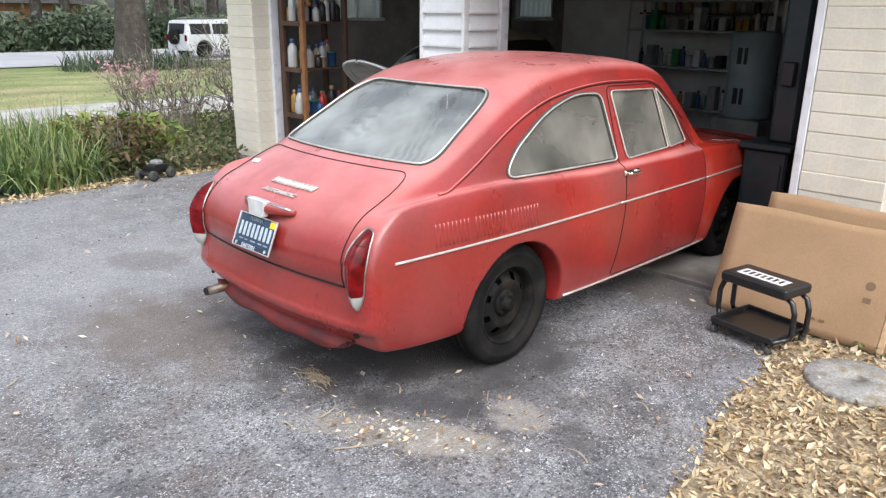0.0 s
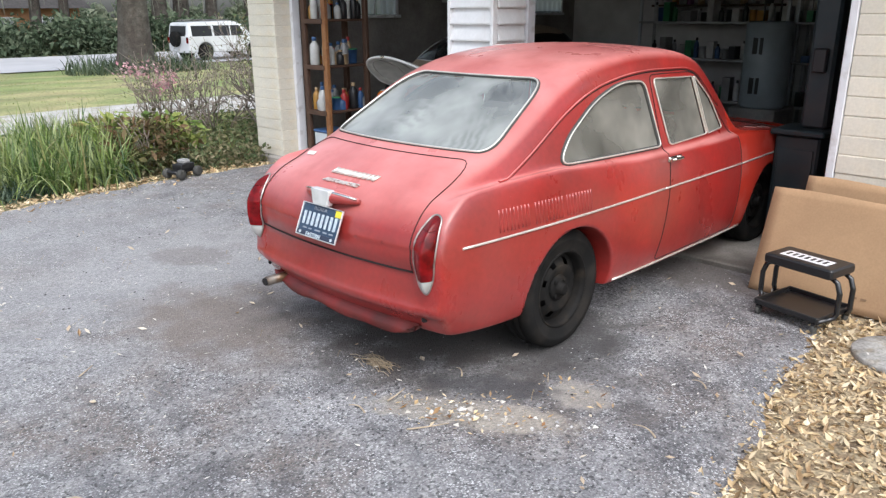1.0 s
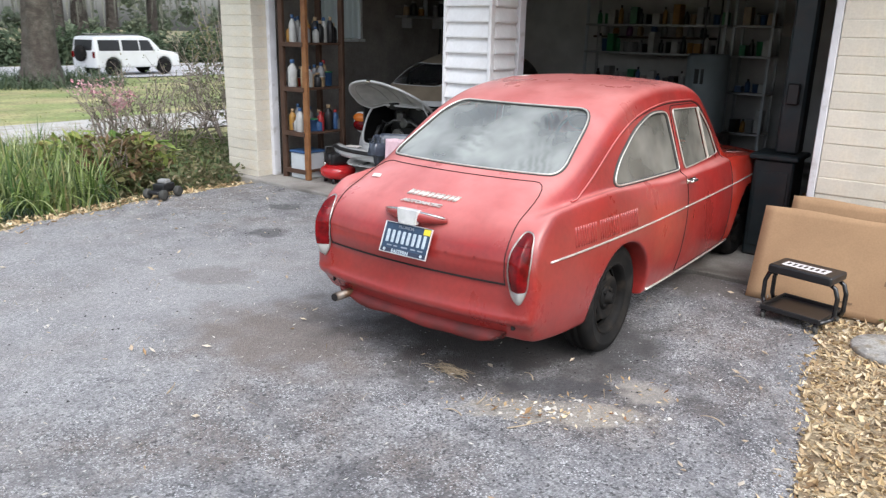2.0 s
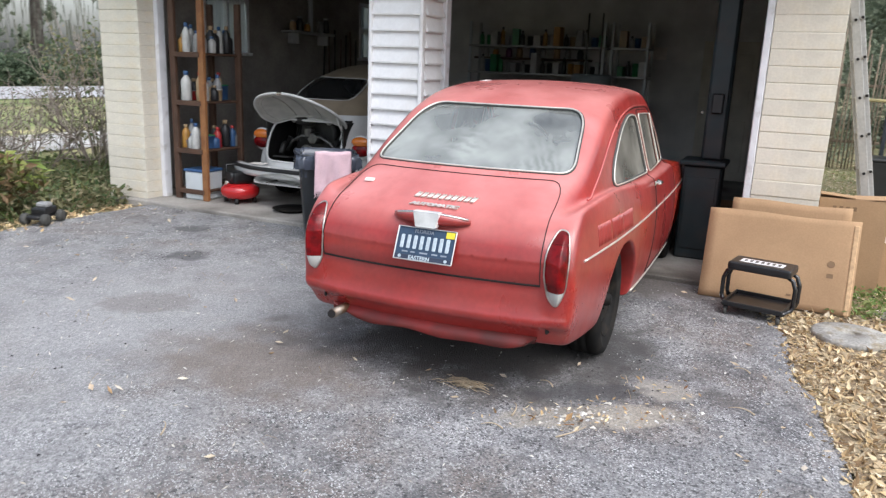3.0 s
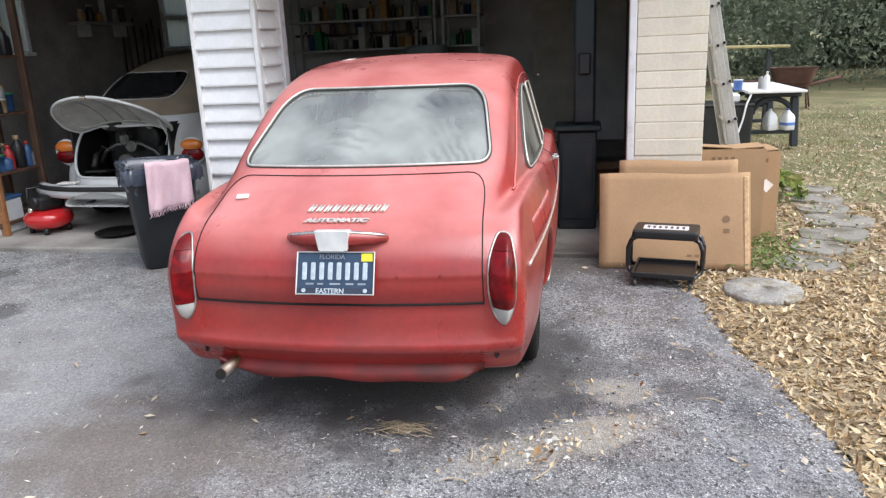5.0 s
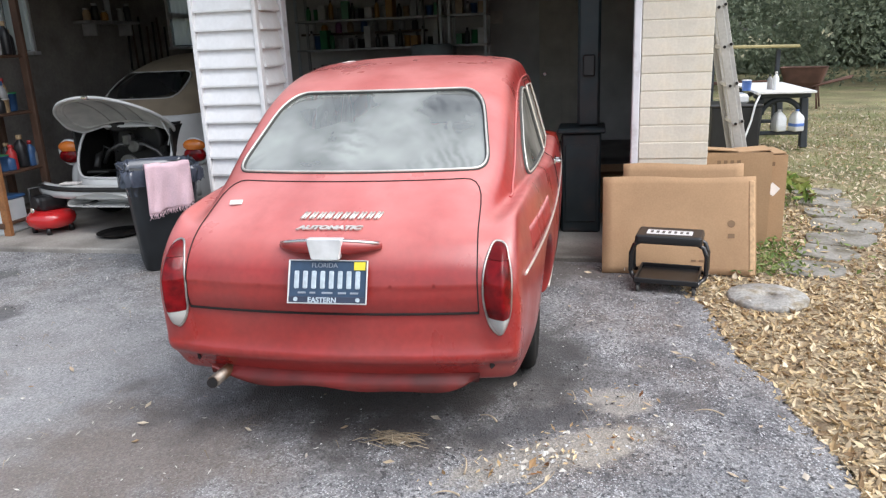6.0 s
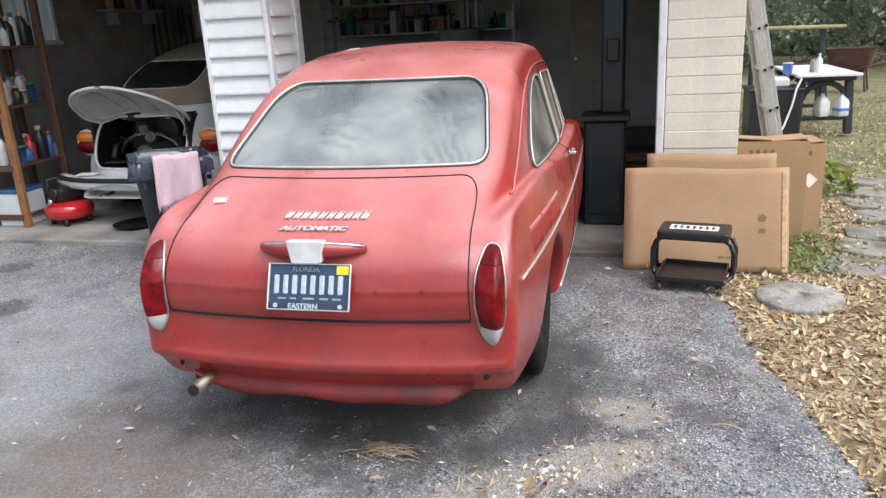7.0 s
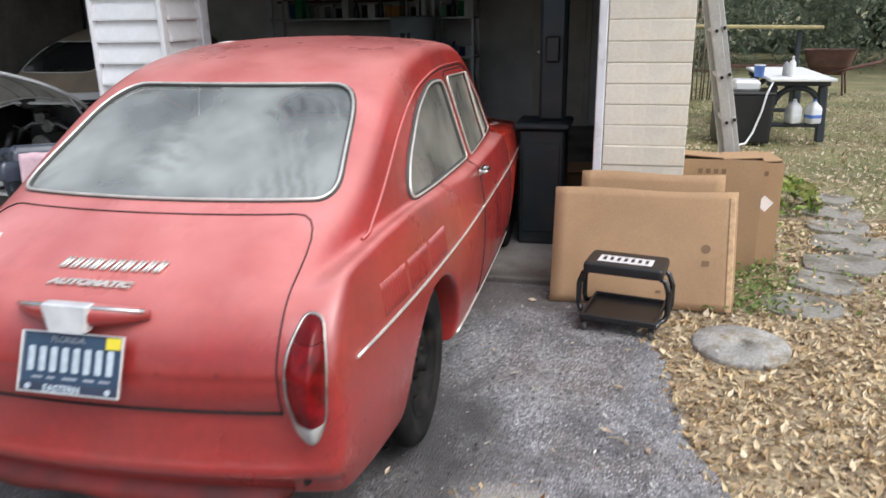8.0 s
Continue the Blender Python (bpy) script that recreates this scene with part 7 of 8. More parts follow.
# leaf litter beside the drive
MULCH = mat("trodden_leaf_mould", (0.33, 0.265, 0.165), 0.95, vary=0.3, scale=6, fine=0.5, fine_scale=55, second=(0.19, 0.135, 0.08), second_scale=14, second_at=0.5, bump=0.9, bump_scale=50)
mx = np.linspace(-3, 8.2, 90)
mv = np.linspace(0, 1, 14)
MU, MV = np.meshgrid(mx, mv, indexing="ij")
MY = EDGE_R(MU) + 0.02 - (2.3 + 0.5 * np.sin(1.3 * MU) + 0.25 * np.sin(4.1 * MU)) * np.clip((MU + 3.0) / 2.2, 0.01, 1)**0.6 * MV
MY = np.where(MU > 6.2, np.minimum(MY, 1.40), MY)
MZ = terrain(MU, MY) - 0.012 - 0.03 * MV**4
MI = np.arange(MU.size).reshape(MU.shape)
mq = np.stack([MI[:-1, :-1], MI[:-1, 1:], MI[1:, 1:], MI[1:, :-1]], -1).reshape(-1, 4)
tagged(raw_part("leaf_mould", np.stack([MU, MY, MZ], -1).reshape(-1, 3).tolist(), mq.tolist(), MULCH, smooth=True), "brown trodden leaf mould beside the drive", "ground", "", "structure")
def right_bed(x, y):
    d = EDGE_R(x) - y
    away = np.hypot(x - 5.53, y - 1.18) > 0.20
    return np.where(d > -0.05, np.exp(-np.clip(d - 0.9, 0, 9) / 0.9), np.exp(-(d + 0.05)**2 / 0.01) * 0.5) * away * np.where(x > 5.8, 0.45, 1.0) * np.clip((x + 2.0) / 2.4, 0, 1)


c = ground_pts(56000, -2.0, 8.0, -3.4, 1.75, right_bed)
tagged(leaf_stuff("leaf_litter", "thick tan and brown dry leaf litter beside the drive", "leaf litter", c, 0.024, 0.066, DRY))
c = ground_pts(17000, 5.8, 18, -6, 1.4, lambda x, y: np.exp(-(x - 5.8) / 6))
leaf_stuff("lawn_leaves", "scattered dry leaves on the side lawn", "leaf litter", c, 0.03, 0.075, DRY_PALE)
c = ground_pts(16000, 5.6, 16, -7, 1.45, lambda x, y: np.clip(0.15 + 0.12 * (x - 5.6) + 0.25 * np.sin(2.3 * x) * np.sin(2.9 * y), 0.05, 1) * (np.hypot(x - 5.53, y - 1.18) > 0.4))
blade_stuff("lawn_grass", "short thin green and straw grass", "grass", c, 0.03, 0.09, 0.006, BLADE, (0.2, 1.3), 2)
c = ground_pts(900, 3.2, 6.2, -0.6, 0.7, lambda x, y: np.exp(-((x - 4.9)**2 + (y - 0.35)**2) / 0.1) + np.exp(-((x - 5.6)**2 + (y + 0.1)**2) / 0.05))
blade_stuff("grass_tuft", "small green grass tufts in the leaf litter", "grass", c, 0.05, 0.12, 0.007, STRAP, (0.2, 1.1), 3)


c = ground_pts(1500, 5.9, 8.8, 0.0, 1.4, lambda x, y: np.exp(-((y - 1.02)**2 / 0.05 + np.clip(x - 7.6, 0, 9)**2)) + 0.06 * np.exp(-(y - 0.5)**2 / 0.1))
c[:, 2] += RNG.uniform(0.01, 0.09, len(c))
leaf_stuff("carton_weeds", "low green weeds round the cartons", "weeds", c, 0.025, 0.06, WEED, 0.6, 0.5, False)
c = ground_pts(170, 5.9, 8.9, -0.1, 1.05, lambda x, y: np.exp(-(y - 0.83 + 0.32 * (x - 6.1))**2 / 0.06))
c[:, 2] += 0.032
leaf_stuff("path_leaves", "dry leaves fallen on the flagstones", "leaf litter", c, 0.025, 0.065, DRY, 0.25)


def left_edge(x, y):
    return np.exp(-((y - EDGE_L(x) + 0.02) / 0.19)**2)


c = ground_pts(6500, -4, 6.2, 7.0, 9.0, left_edge)
c[:, 2] += 0.012
leaf_stuff("edge_litter", "dry leaves along the planted edge of the drive", "leaf litter", c, 0.03, 0.075, DRY)


def on_drive(n, x0, x1, y0, y1, w=None):
    p = ground_pts(n, x0, x1, y0, y1, w)
    p[:, 2] = 0.012
    return p


c = on_drive(260, -3, 6.1, 1.3, 7.6)
leaf_stuff("drive_leaves", "few pale dry leaves scattered on the drive", "leaf litter", c, 0.025, 0.065, DRY_PALE, 0.25)
c = on_drive(1500, -3, 6.1, 1.3, 7.7, lambda x, y: 0.25 + 0.75 * (np.sin(1.1 * x + 2) * np.sin(0.9 * y + 1) > 0.1))
leaf_stuff("pale_fragments", "small pale bark and husk fragments on the drive", "debris", c, 0.010, 0.036, HUSK, 0.3, 0.3)
# debris patches
patch = lambda x, y: np.exp(-((0.54 * (x - 3.62) - 0.84 * (y - 2.32))**2 / 0.10 + (0.84 * (x - 3.62) + 0.54 * (y - 2.32))**2 / 0.012)) + 0.6 * np.exp(-((x - 4.07)**2 + (y - 2.1)**2) / 0.015)
c = on_drive(520, 3.2, 4.6, 1.5, 2.9, patch)
leaf_stuff("debris_patch", "patch of dirt, leaf scraps and pale chips on the drive", "debris", c, 0.010, 0.036, DRY, 0.3)
c = on_drive(120, 0.8, 1.7, 4.0, 4.8, lambda x, y: np.exp(-((x - 1.24)**2 + (y - 4.35)**2) / 0.05))
leaf_stuff("chip_patch", "pale chips caught in a hollow of the drive", "debris", c, 0.02, 0.05, DRY_PALE, 0.2)
c = on_drive(260, -2, 6.1, 1.3, 7.7)
blade_stuff("loose_twigs", "loose fine twigs on the drive", "twig", c, 0.05, 0.16, 0.0035, NEEDLE, (1.4, 1.55), 3)
# loose stone chips and crumbs
def crumbs(name, label, c, lo, hi, material):
    """Small three-sided stones."""
    n = len(c)
    r = RNG.uniform(lo, hi, n)
    tet = np.array([(1, 0.2, -0.1), (-0.6, 0.9, 0.0), (-0.5, -0.9, -0.1), (0.1, 0.1, 0.9)])
    rot = RNG.uniform(0, 6.283, n)
    cs, sn = np.cos(rot)[:, None], np.sin(rot)[:, None]
    tx = tet[None, :, 0] * cs - tet[None, :, 1] * sn
    ty = tet[None, :, 0] * sn + tet[None, :, 1] * cs
    v = c[:, None, :] + np.stack([tx, ty, np.broadcast_to(tet[None, :, 2] * 0.6, tx.shape)], -1) * r[:, None, None]
    i4 = 4 * np.arange(n)[:, None]
    f = np.concatenate([i4 + [0, 1, 3], i4 + [1, 2, 3], i4 + [2, 0, 3], i4 + [0, 2, 1]])
    return tagged(raw_part(name, v.reshape(-1, 3).tolist(), f.tolist(), material), label, "gravel", "", "stuff")


def along(x, y, x0, y0, turn, ln, wd):
    a = radians(turn)
    u, w = (x - x0) * math.cos(a) + (y - y0) * math.sin(a), -(x - x0) * math.sin(a) + (y - y0) * math.cos(a)
    return np.exp(-(u / ln)**2 - (w / wd)**2)


CRUMB_DARK = island_mat("dark_asphalt_crumbs", [(0.03, 0.03, 0.032), (0.09, 0.085, 0.085), (0.05, 0.046, 0.045)], 0.9)
c = on_drive(3600, -1.0, 6.1, 1.3, 7.7, lambda x, y: 0.4 + 0.6 * (np.sin(1.9 * x + 0.7) * np.sin(1.6 * y) > -0.1))
crumbs("stone_chips", "loose pale stone chips on the asphalt", c, 0.0025, 0.0065, CHIP)
c = on_drive(420, 3.0, 4.4, 1.6, 3.1, lambda x, y: along(x, y, 3.62, 2.32, -57, 0.36, 0.09))
crumbs("pale_rubble", "pale stone rubble in a broken patch of the drive", c, 0.004, 0.012, CHIP)
c = on_drive(130, 3.0, 4.4, 1.6, 3.1, lambda x, y: along(x, y, 3.66, 2.26, -57, 0.30, 0.07))
crumbs("broken_stones", "broken pale stones in a worn patch of the drive", c, 0.010, 0.024, HUSK)
c = on_drive(46, 3.0, 4.4, 1.6, 3.1, lambda x, y: along(x, y, 3.52, 2.46, -57, 0.40, 0.12))
leaf_stuff("patch_leaves", "dry tan leaves caught in the broken patch", "leaf litter", c, 0.02, 0.055, RUSTY_LEAF, 0.45)
c = on_drive(1500, -1.0, 6.1, 1.4, 7.6, lambda x, y: 0.12 + along(x, y, 3.78, 2.46, -57, 0.42, 0.06) + 0.5 * along(x, y, 4.3, 2.6, 0, 0.5, 0.5) + along(x, y, 4.81, 5.88, 12, 0.16, 0.2) + along(x, y, 1.6, 5.1, 15, 0.35, 0.2))
crumbs("dark_crumbs", "dark crumbs of broken asphalt on the drive", c, 0.004, 0.011, CRUMB_DARK)

# a wisp of straw, curled leaves and bent twigs by the broken patch
bm = bmesh.new()
for k in range(85):
    x, y = 3.63 + RNG.normal(0, 0.022), 2.97 + RNG.normal(0, 0.05)
    a = math.radians(82) + RNG.normal(0, 0.38)
    ln, z = RNG.uniform(0.02, 0.065), 0.014 + RNG.uniform(0, 0.016)
    dx, dy = ln * math.cos(a), ln * math.sin(a)
    tube(bm, [(x - dx, y - dy, z), (x + RNG.normal(0, 0.008), y, z + 0.006), (x + dx, y + dy, z)], 0.0016, 4)
tagged(part("straw_wisp", bm, NEEDLE), "wisp of brown straw lying on the asphalt", "straw", "", "stuff")
c = on_drive(95, 3.2, 4.4, 1.7, 2.8, lambda x, y: along(x, y, 3.72, 2.05, -40, 0.09, 0.05) + along(x, y, 3.97, 2.19, 60, 0.07, 0.04) + along(x, y, 4.16, 2.0, 20, 0.08, 0.03) + 0.4 * along(x, y, 3.52, 2.45, -57, 0.30, 0.06))
leaf_stuff("rusty_leaves", "rust-brown curled leaves in the broken patch", "leaf litter", c, 0.025, 0.06, RUSTY_LEAF, 0.5)
for x, y, a, ln in ((3.50, 2.66, 15, 0.07), (3.86, 2.62, 60, 0.045), (3.40, 2.36, -30, 0.09), (4.02, 1.72, 80, 0.06), (3.30, 2.70, 95, 0.05), (4.55, 1.75, 70, 0.045), (2.6, 3.9, 40, 0.06), (2.2, 2.9, 120, 0.05)):
    ca, sa = math.cos(radians(a)), math.sin(radians(a))
    pts = [(x + ln * (t * ca - 0.22 * t * t * sa), y + ln * (t * sa + 0.22 * t * t * ca), 0.016 + 0.010 * (1 - t * t)) for t in np.linspace(-1, 1, 9)]
    tw_ = part("bent_twig", tube(bmesh.new(), pts, 0.0035, 6, radii=np.linspace(0.0042, 0.0018, 9).tolist()), STRAW_TWIG)
    tagged(tw_, "thin bent dry twig lying on the asphalt", "twig", "twigs on the drive")


# ---------- planted bed on the far side of the drive ----------
def clumps(n, per, x0, x1, y0, y1, spread):
    p = ground_pts(n, x0, x1, y0, y1, lambda x, y: (y > EDGE_L(x) + 0.22) * 1.0)
    q = np.repeat(p, per, 0)
    q[:, :2] += RNG.normal(0, spread, (len(q), 2))
    return q


blade_stuff("strap_leaf_plants", "dense clumps of green strap-leaved plants in the bed", "plant", clumps(300, 34, -2.5, 5.0, 7.5, 10.6, 0.07), 0.36, 0.74, 0.020, STRAP, (0.10, 1.25), 6)
blade_stuff("low_border_grass", "low arching dark border grass at the drive's edge", "plant", clumps(120, 32, -3, 4.9, 7.3, 8.35, 0.05), 0.20, 0.36, 0.011, BORDER, (0.5, 1.5), 4)


def bush(name, label, at, rx, rz, n, lo, hi, material, stems=9, stem_mat=None, seed=0, group=""):
    rg = np.random.default_rng(seed)
    b = thing(name, label, "bush", at, 0, group)
    for k in range(stems):
        a = rg.uniform(0, 6.283)
        r = rg.uniform(0.3, 0.8) * rx
        pts = [(0.05 * math.cos(a), 0.05 * math.sin(a), 0), (r * 0.4 * math.cos(a), r * 0.4 * math.sin(a), rz * 0.5), (r * math.cos(a + 0.3), r * math.sin(a + 0.3), rz * rg.uniform(0.8, 1.1))]
        part("stem", tube(bmesh.new(), pts, 0.01, 5, radii=[0.012, 0.008, 0.004]), stem_mat or TWIG, b)
    k = rg.normal(0, 1, (n, 3))
    k /= np.linalg.norm(k, axis=1, keepdims=True)
    k *= rg.uniform(0.35, 1.0, (n, 1))**0.6 * (1 + 0.25 * np.sin(5 * k[:, :1]) * np.cos(4 * k[:, 1:2]))
    c_ = k * [rx, rx, rz * 0.5] + [0, 0, rz * 0.55]
    ob = leaf_stuff("foliage", "", "", c_, lo, hi, material, 0.7, 0.45, False, b)
    return b


bush("broad_leaf_bush", "broad-leaved green and yellow bush beside the drive", (5.35, 9.0, 0), 0.50, 0.50, 420, 0.10, 0.24, BROAD, seed=1, group="bed bushes")
bush("broad_leaf_bush", "broad-leaved bush with many reddish brown leaves", (4.98, 8.50, 0), 0.46, 0.58, 460, 0.07, 0.15, BROWNISH, seed=2, group="bed bushes")
bush("broad_leaf_bush", "broad-leaved green bush among strap leaves", (5.0, 9.6, 0), 0.42, 0.50, 260, 0.10, 0.2, BROAD, seed=3, group="bed bushes")
bush("yellow_green_shrub", "tall yellow-green leafy shrub beside the garage corner", (8.4, 11.0, 0), 0.75, 1.9, 1500, 0.05, 0.11, GROUNDCOVER, seed=4, group="bed bushes")
c = ground_pts(7500, 4.4, 7.8, 7.95, 11.8, lambda x, y: (y > np.where(x < 6.2, EDGE_L(x), 8.35) + 0.12) * (0.6 + 0.4 * np.sin(3 * x) * np.sin(2.2 * y)) * np.exp(-np.clip(y - 9.0, 0, 9) / 1.6))
c[:, 2] += RNG.uniform(0.02, 0.22, len(c))
leaf_stuff("ground_cover_plants", "low tangled green and straw ground cover by the garage corner", "plant", c, 0.04, 0.10, GROUNDCOVER, 0.6, 0.5, False)
c = ground_pts(1500, 4.4, 8, 8.2, 13, lambda x, y: (y > np.where(x < 6.2, EDGE_L(x), 8.35) + 0.12) * 1.0)
blade_stuff("dry_grass_stems", "dry straw stems among the ground cover", "grass", c, 0.15, 0.5, 0.006, BLADE, (0.1, 0.9), 4)


def twig_shrub(at, height, seed, label):
    rg = np.random.default_rng(seed)
    b = thing("twiggy_shrub", label, "shrub", at, 0, "bare shrubs by the garage corner")
    bm = bmesh.new()
    tips = []

    def grow(p, d, ln, r, depth):
        pts = [p]
        for _ in range(3):
            d = (d + Vector(rg.normal(0, 0.16, 3)) + Vector((0, 0, 0.05))).normalized()
            pts.append(pts[-1] + d * ln / 3)
        tube(bm, pts, r, 5, radii=[r, r * 0.9, r * 0.78, r * 0.62])
        tips.append(pts[-1])
        if depth:
            for _ in range(int(rg.integers(2, 4))):
                e = (d + Vector(rg.normal(0, 0.5, 3))).normalized()
                grow(pts[int(rg.integers(2, 4))], e, ln * rg.uniform(0.55, 0.8), r * 0.62, depth - 1)

    for k in range(9):
        a = rg.uniform(0, 6.283)
        grow(Vector((0.12 * math.cos(a), 0.12 * math.sin(a), 0)), Vector((0.45 * math.cos(a), 0.45 * math.sin(a), 1)).normalized(), height * rg.uniform(0.35, 0.55), 0.013, 3)
    part("branchwork", bm, TWIG, b)
    t = np.array([tuple(p) for p in tips])
    t = t[rg.integers(0, len(t), 260)] + rg.normal(0, 0.04, (260, 3))
    leaf_stuff("small_leaves", "", "", t, 0.025, 0.05, GROUNDCOVER, 0.8, 0.5, False, b)
    return b


for k, (x, y, h) in enumerate(((6.45, 10.45, 1.1), (6.15, 10.75, 1.0), (7.35, 9.85, 1.5), (7.75, 10.3, 1.7), (6.75, 10.2, 1.05))):
    twig_shrub((x, y, 0.0), h, 20 + k, "bare grey-brown twiggy shrub with sparse leaves")
# pink flower heads on thin stems
fl = thing("pink_flowers", "pink flower heads on thin stems", "flower", (6.05, 10.6, 0.0))
for k in range(7):
    x, y, z = RNG.uniform(-0.3, 0.3), RNG.uniform(-0.2, 0.2), RNG.uniform(0.66, 1.0)
    part("stem", tube(bmesh.new(), [(x * 0.4, y * 0.4, 0), (x * 0.8, y * 0.8, z * 0.6), (x, y, z)], 0.006, 5), TWIG, fl)
    k_ = RNG.normal(0, 0.055, (34, 3)) + [x, y, z]
    fh = leaf_stuff("flower_head", "", "", k_, 0.04, 0.075, PETAL, 0.8, 0.7, False, fl, "")
    tagged(fh, kind="stuff")
pl = part("marker_pole", tube(bmesh.new(), [(2.62, 8.35, -0.02), (2.60, 8.36, 0.42), (2.52, 8.38, 0.86)], 0.013, 8), PVC)
tagged(pl, "thin weathered plastic pole leaning in the bed", "pole")
tmp = bmesh.new()
bmesh.ops.create_icosphere(tmp, subdivisions=3, radius=0.5)
for vt in tmp.verts:
    vt.co = vt.co * (1 + 0.25 * noise.noise(vt.co * 2.2))
bmesh.ops.scale(tmp, vec=(0.22, 0.26, 0.15), verts=tmp.verts)
bm = bmesh.new()
join(bm, tmp, pose(6.75, 8.72, 0.05))
tagged(part("white_rock", bm, LID_CONC, smooth=True), "pale rounded rock by the garage pier", "rock")

# toy car by the bed
toy = thing("toy_truck", "small black toy truck with fat wheels on the drive", "toy car", (5.0, 7.78, 0.012), 200)
toy.scale = (0.95, 0.95, 0.95)
part("chassis", bx((0.34, 0.13, 0.035), (0, 0, 0.075), bevel=0.01), COMP_BLACK, toy)
part("shell", bx((0.20, 0.15, 0.07), (-0.02, 0, 0.12), bevel=0.02, seg=2), STOOL_BLACK, toy)
part("cab", bx((0.10, 0.12, 0.05), (-0.03, 0, 0.172), bevel=0.015), TONES[6], toy)
part("antenna", tube(bmesh.new(), [(-0.08, 0.03, 0.19), (-0.09, 0.03, 0.27)], 0.003, 5), COMP_BLACK, toy)
for sx in (-0.125, 0.125):
    for sy in (-1, 1):
        part("wheel", lathe(bmesh.new(), [(0.02, -0.028), (0.05, -0.028), (0.056, -0.015), (0.056, 0.015), (0.05, 0.028), (0.02, 0.028)], 16, (sx, sy * 0.10, 0.056), (90, 0, 0)), RUBBER, toy)

# hosta by the flagstones
hs = thing("leafy_plant", "low broad-leaved green plant by the flagstones", "plant", (8.35, 0.52, 0.0))
c = RNG.normal(0, 1, (130, 3))
c /= np.linalg.norm(c, axis=1, keepdims=True)
c = np.abs(c) * [1, 1, 1] * [0.30, 0.30, 0.22] * np.stack([RNG.choice([-1, 1], 130), RNG.choice([-1, 1], 130), np.ones(130)], 1) + [0, 0, 0.03]
leaf_stuff("foliage", "", "", c, 0.08, 0.16, BROAD, 0.5, 0.5, False, hs, "")

# walkway, road, lawn of the front garden
sheet("walkway", np.linspace(-14, 40, 60), np.linspace(12.4, 14.9, 6), lambda x, y: terrain(x, y) + 0.004, CONCRETE_WALK, "pale concrete walkway across the front lawn", "path")
sheet("road", np.linspace(-120, 160, 60), np.linspace(33.2, 44.2, 8), lambda x, y: np.full_like(x, -0.525), ROAD, "pale grey street beyond the lawn", "road")
c = ground_pts(8000, -6, 32, 15, 33, lambda x, y: 0.3 + 0.7 * (np.sin(0.5 * x) * np.sin(0.7 * y) > -0.2))
blade_stuff("front_lawn_grass", "thin green and straw grass of the front lawn", "grass", c, 0.03, 0.06, 0.02, FRONT, (0.2, 1.2), 2)


def oak(name, at, r, h, label, crown, seed):
    rg = np.random.default_rng(seed)
    t = thing(name, label, "tree", at, 0, "big trees")
    bm = bmesh.new()
    n, m = 26, 16
    rings = []
    for j in range(m):
        s = j / (m - 1)
        rad = r * (1 - 0.35 * s) * (1 + 0.55 * math.exp(-s * 12))
        rings.append([bm.verts.new((rad * (1 + 0.06 * math.sin(5 * a + 2 * s) + 0.03 * math.sin(11 * a)) * math.cos(a) + 0.25 * s, rad * (1 + 0.06 * math.sin(4 * a + 1)) * math.sin(a), h * s - 0.05)) for a in np.linspace(0, 6.283, n, endpoint=False)])
    for a, b in zip(rings, rings[1:]):
        for k in range(n):
            bm.faces.new((a[k], a[(k + 1) % n], b[(k + 1) % n], b[k])).smooth = True
    bm.faces.new(rings[-1])
    part("trunk", bm, BARK, t)
    for k in range(6):
        a = k * 1.05 + rg.uniform(-0.3, 0.3)
        ln = crown * rg.uniform(0.7, 1.0)
        pts = [(0.25, 0, h * 0.9), (0.3 * ln * math.cos(a), 0.3 * ln * math.sin(a), h * 1.25), (0.65 * ln * math.cos(a + 0.2), 0.65 * ln * math.sin(a + 0.2), h * 1.45), (ln * math.cos(a + 0.1), ln * math.sin(a + 0.1), h * 1.5)]
        part("limb", tube(bmesh.new(), pts, r * 0.4, 8, radii=[r * 0.5, r * 0.35, r * 0.22, r * 0.08]), BARK, t)
    cc = []
    for k in range(46):
        a, q = rg.uniform(0, 6.283), math.sqrt(rg.uniform(0.05, 1)) * crown
        ctr = np.array([q * math.cos(a), q * math.sin(a), h * 1.5 + rg.uniform(-0.4, 1.6)])
        cc.append(ctr + rg.normal(0, 0.5, (90, 3)))
    leaf_stuff("crown", "", "", np.concatenate(cc), 0.16, 0.34, WOODS, 0.8, 0.5, False, t, "")
    return t


def tz(x, y):
    return float(terrain(np.array(x, float), np.array(y, float)))


oak("oak_tree", (14.2, 30.4, tz(14.2, 30.4) - 0.05), 0.66, 5.6, "massive grey-barked oak on the front lawn", 6.0, 5)
q = np.repeat(np.array([[14.3, 30.3, tz(14.3, 30.3) - 0.03]]), 1100, 0)
aa, rr = RNG.uniform(0, 6.283, 1100), RNG.uniform(0.8, 2.8, 1100)
q[:, 0] += rr * np.cos(aa)
q[:, 1] += rr * np.sin(aa)
blade_stuff("tree_ring_plants", "dark strap-leaved plants round the oak's foot", "plant", q, 0.55, 1.1, 0.045, HEDGE, (0.3, 1.3), 4)
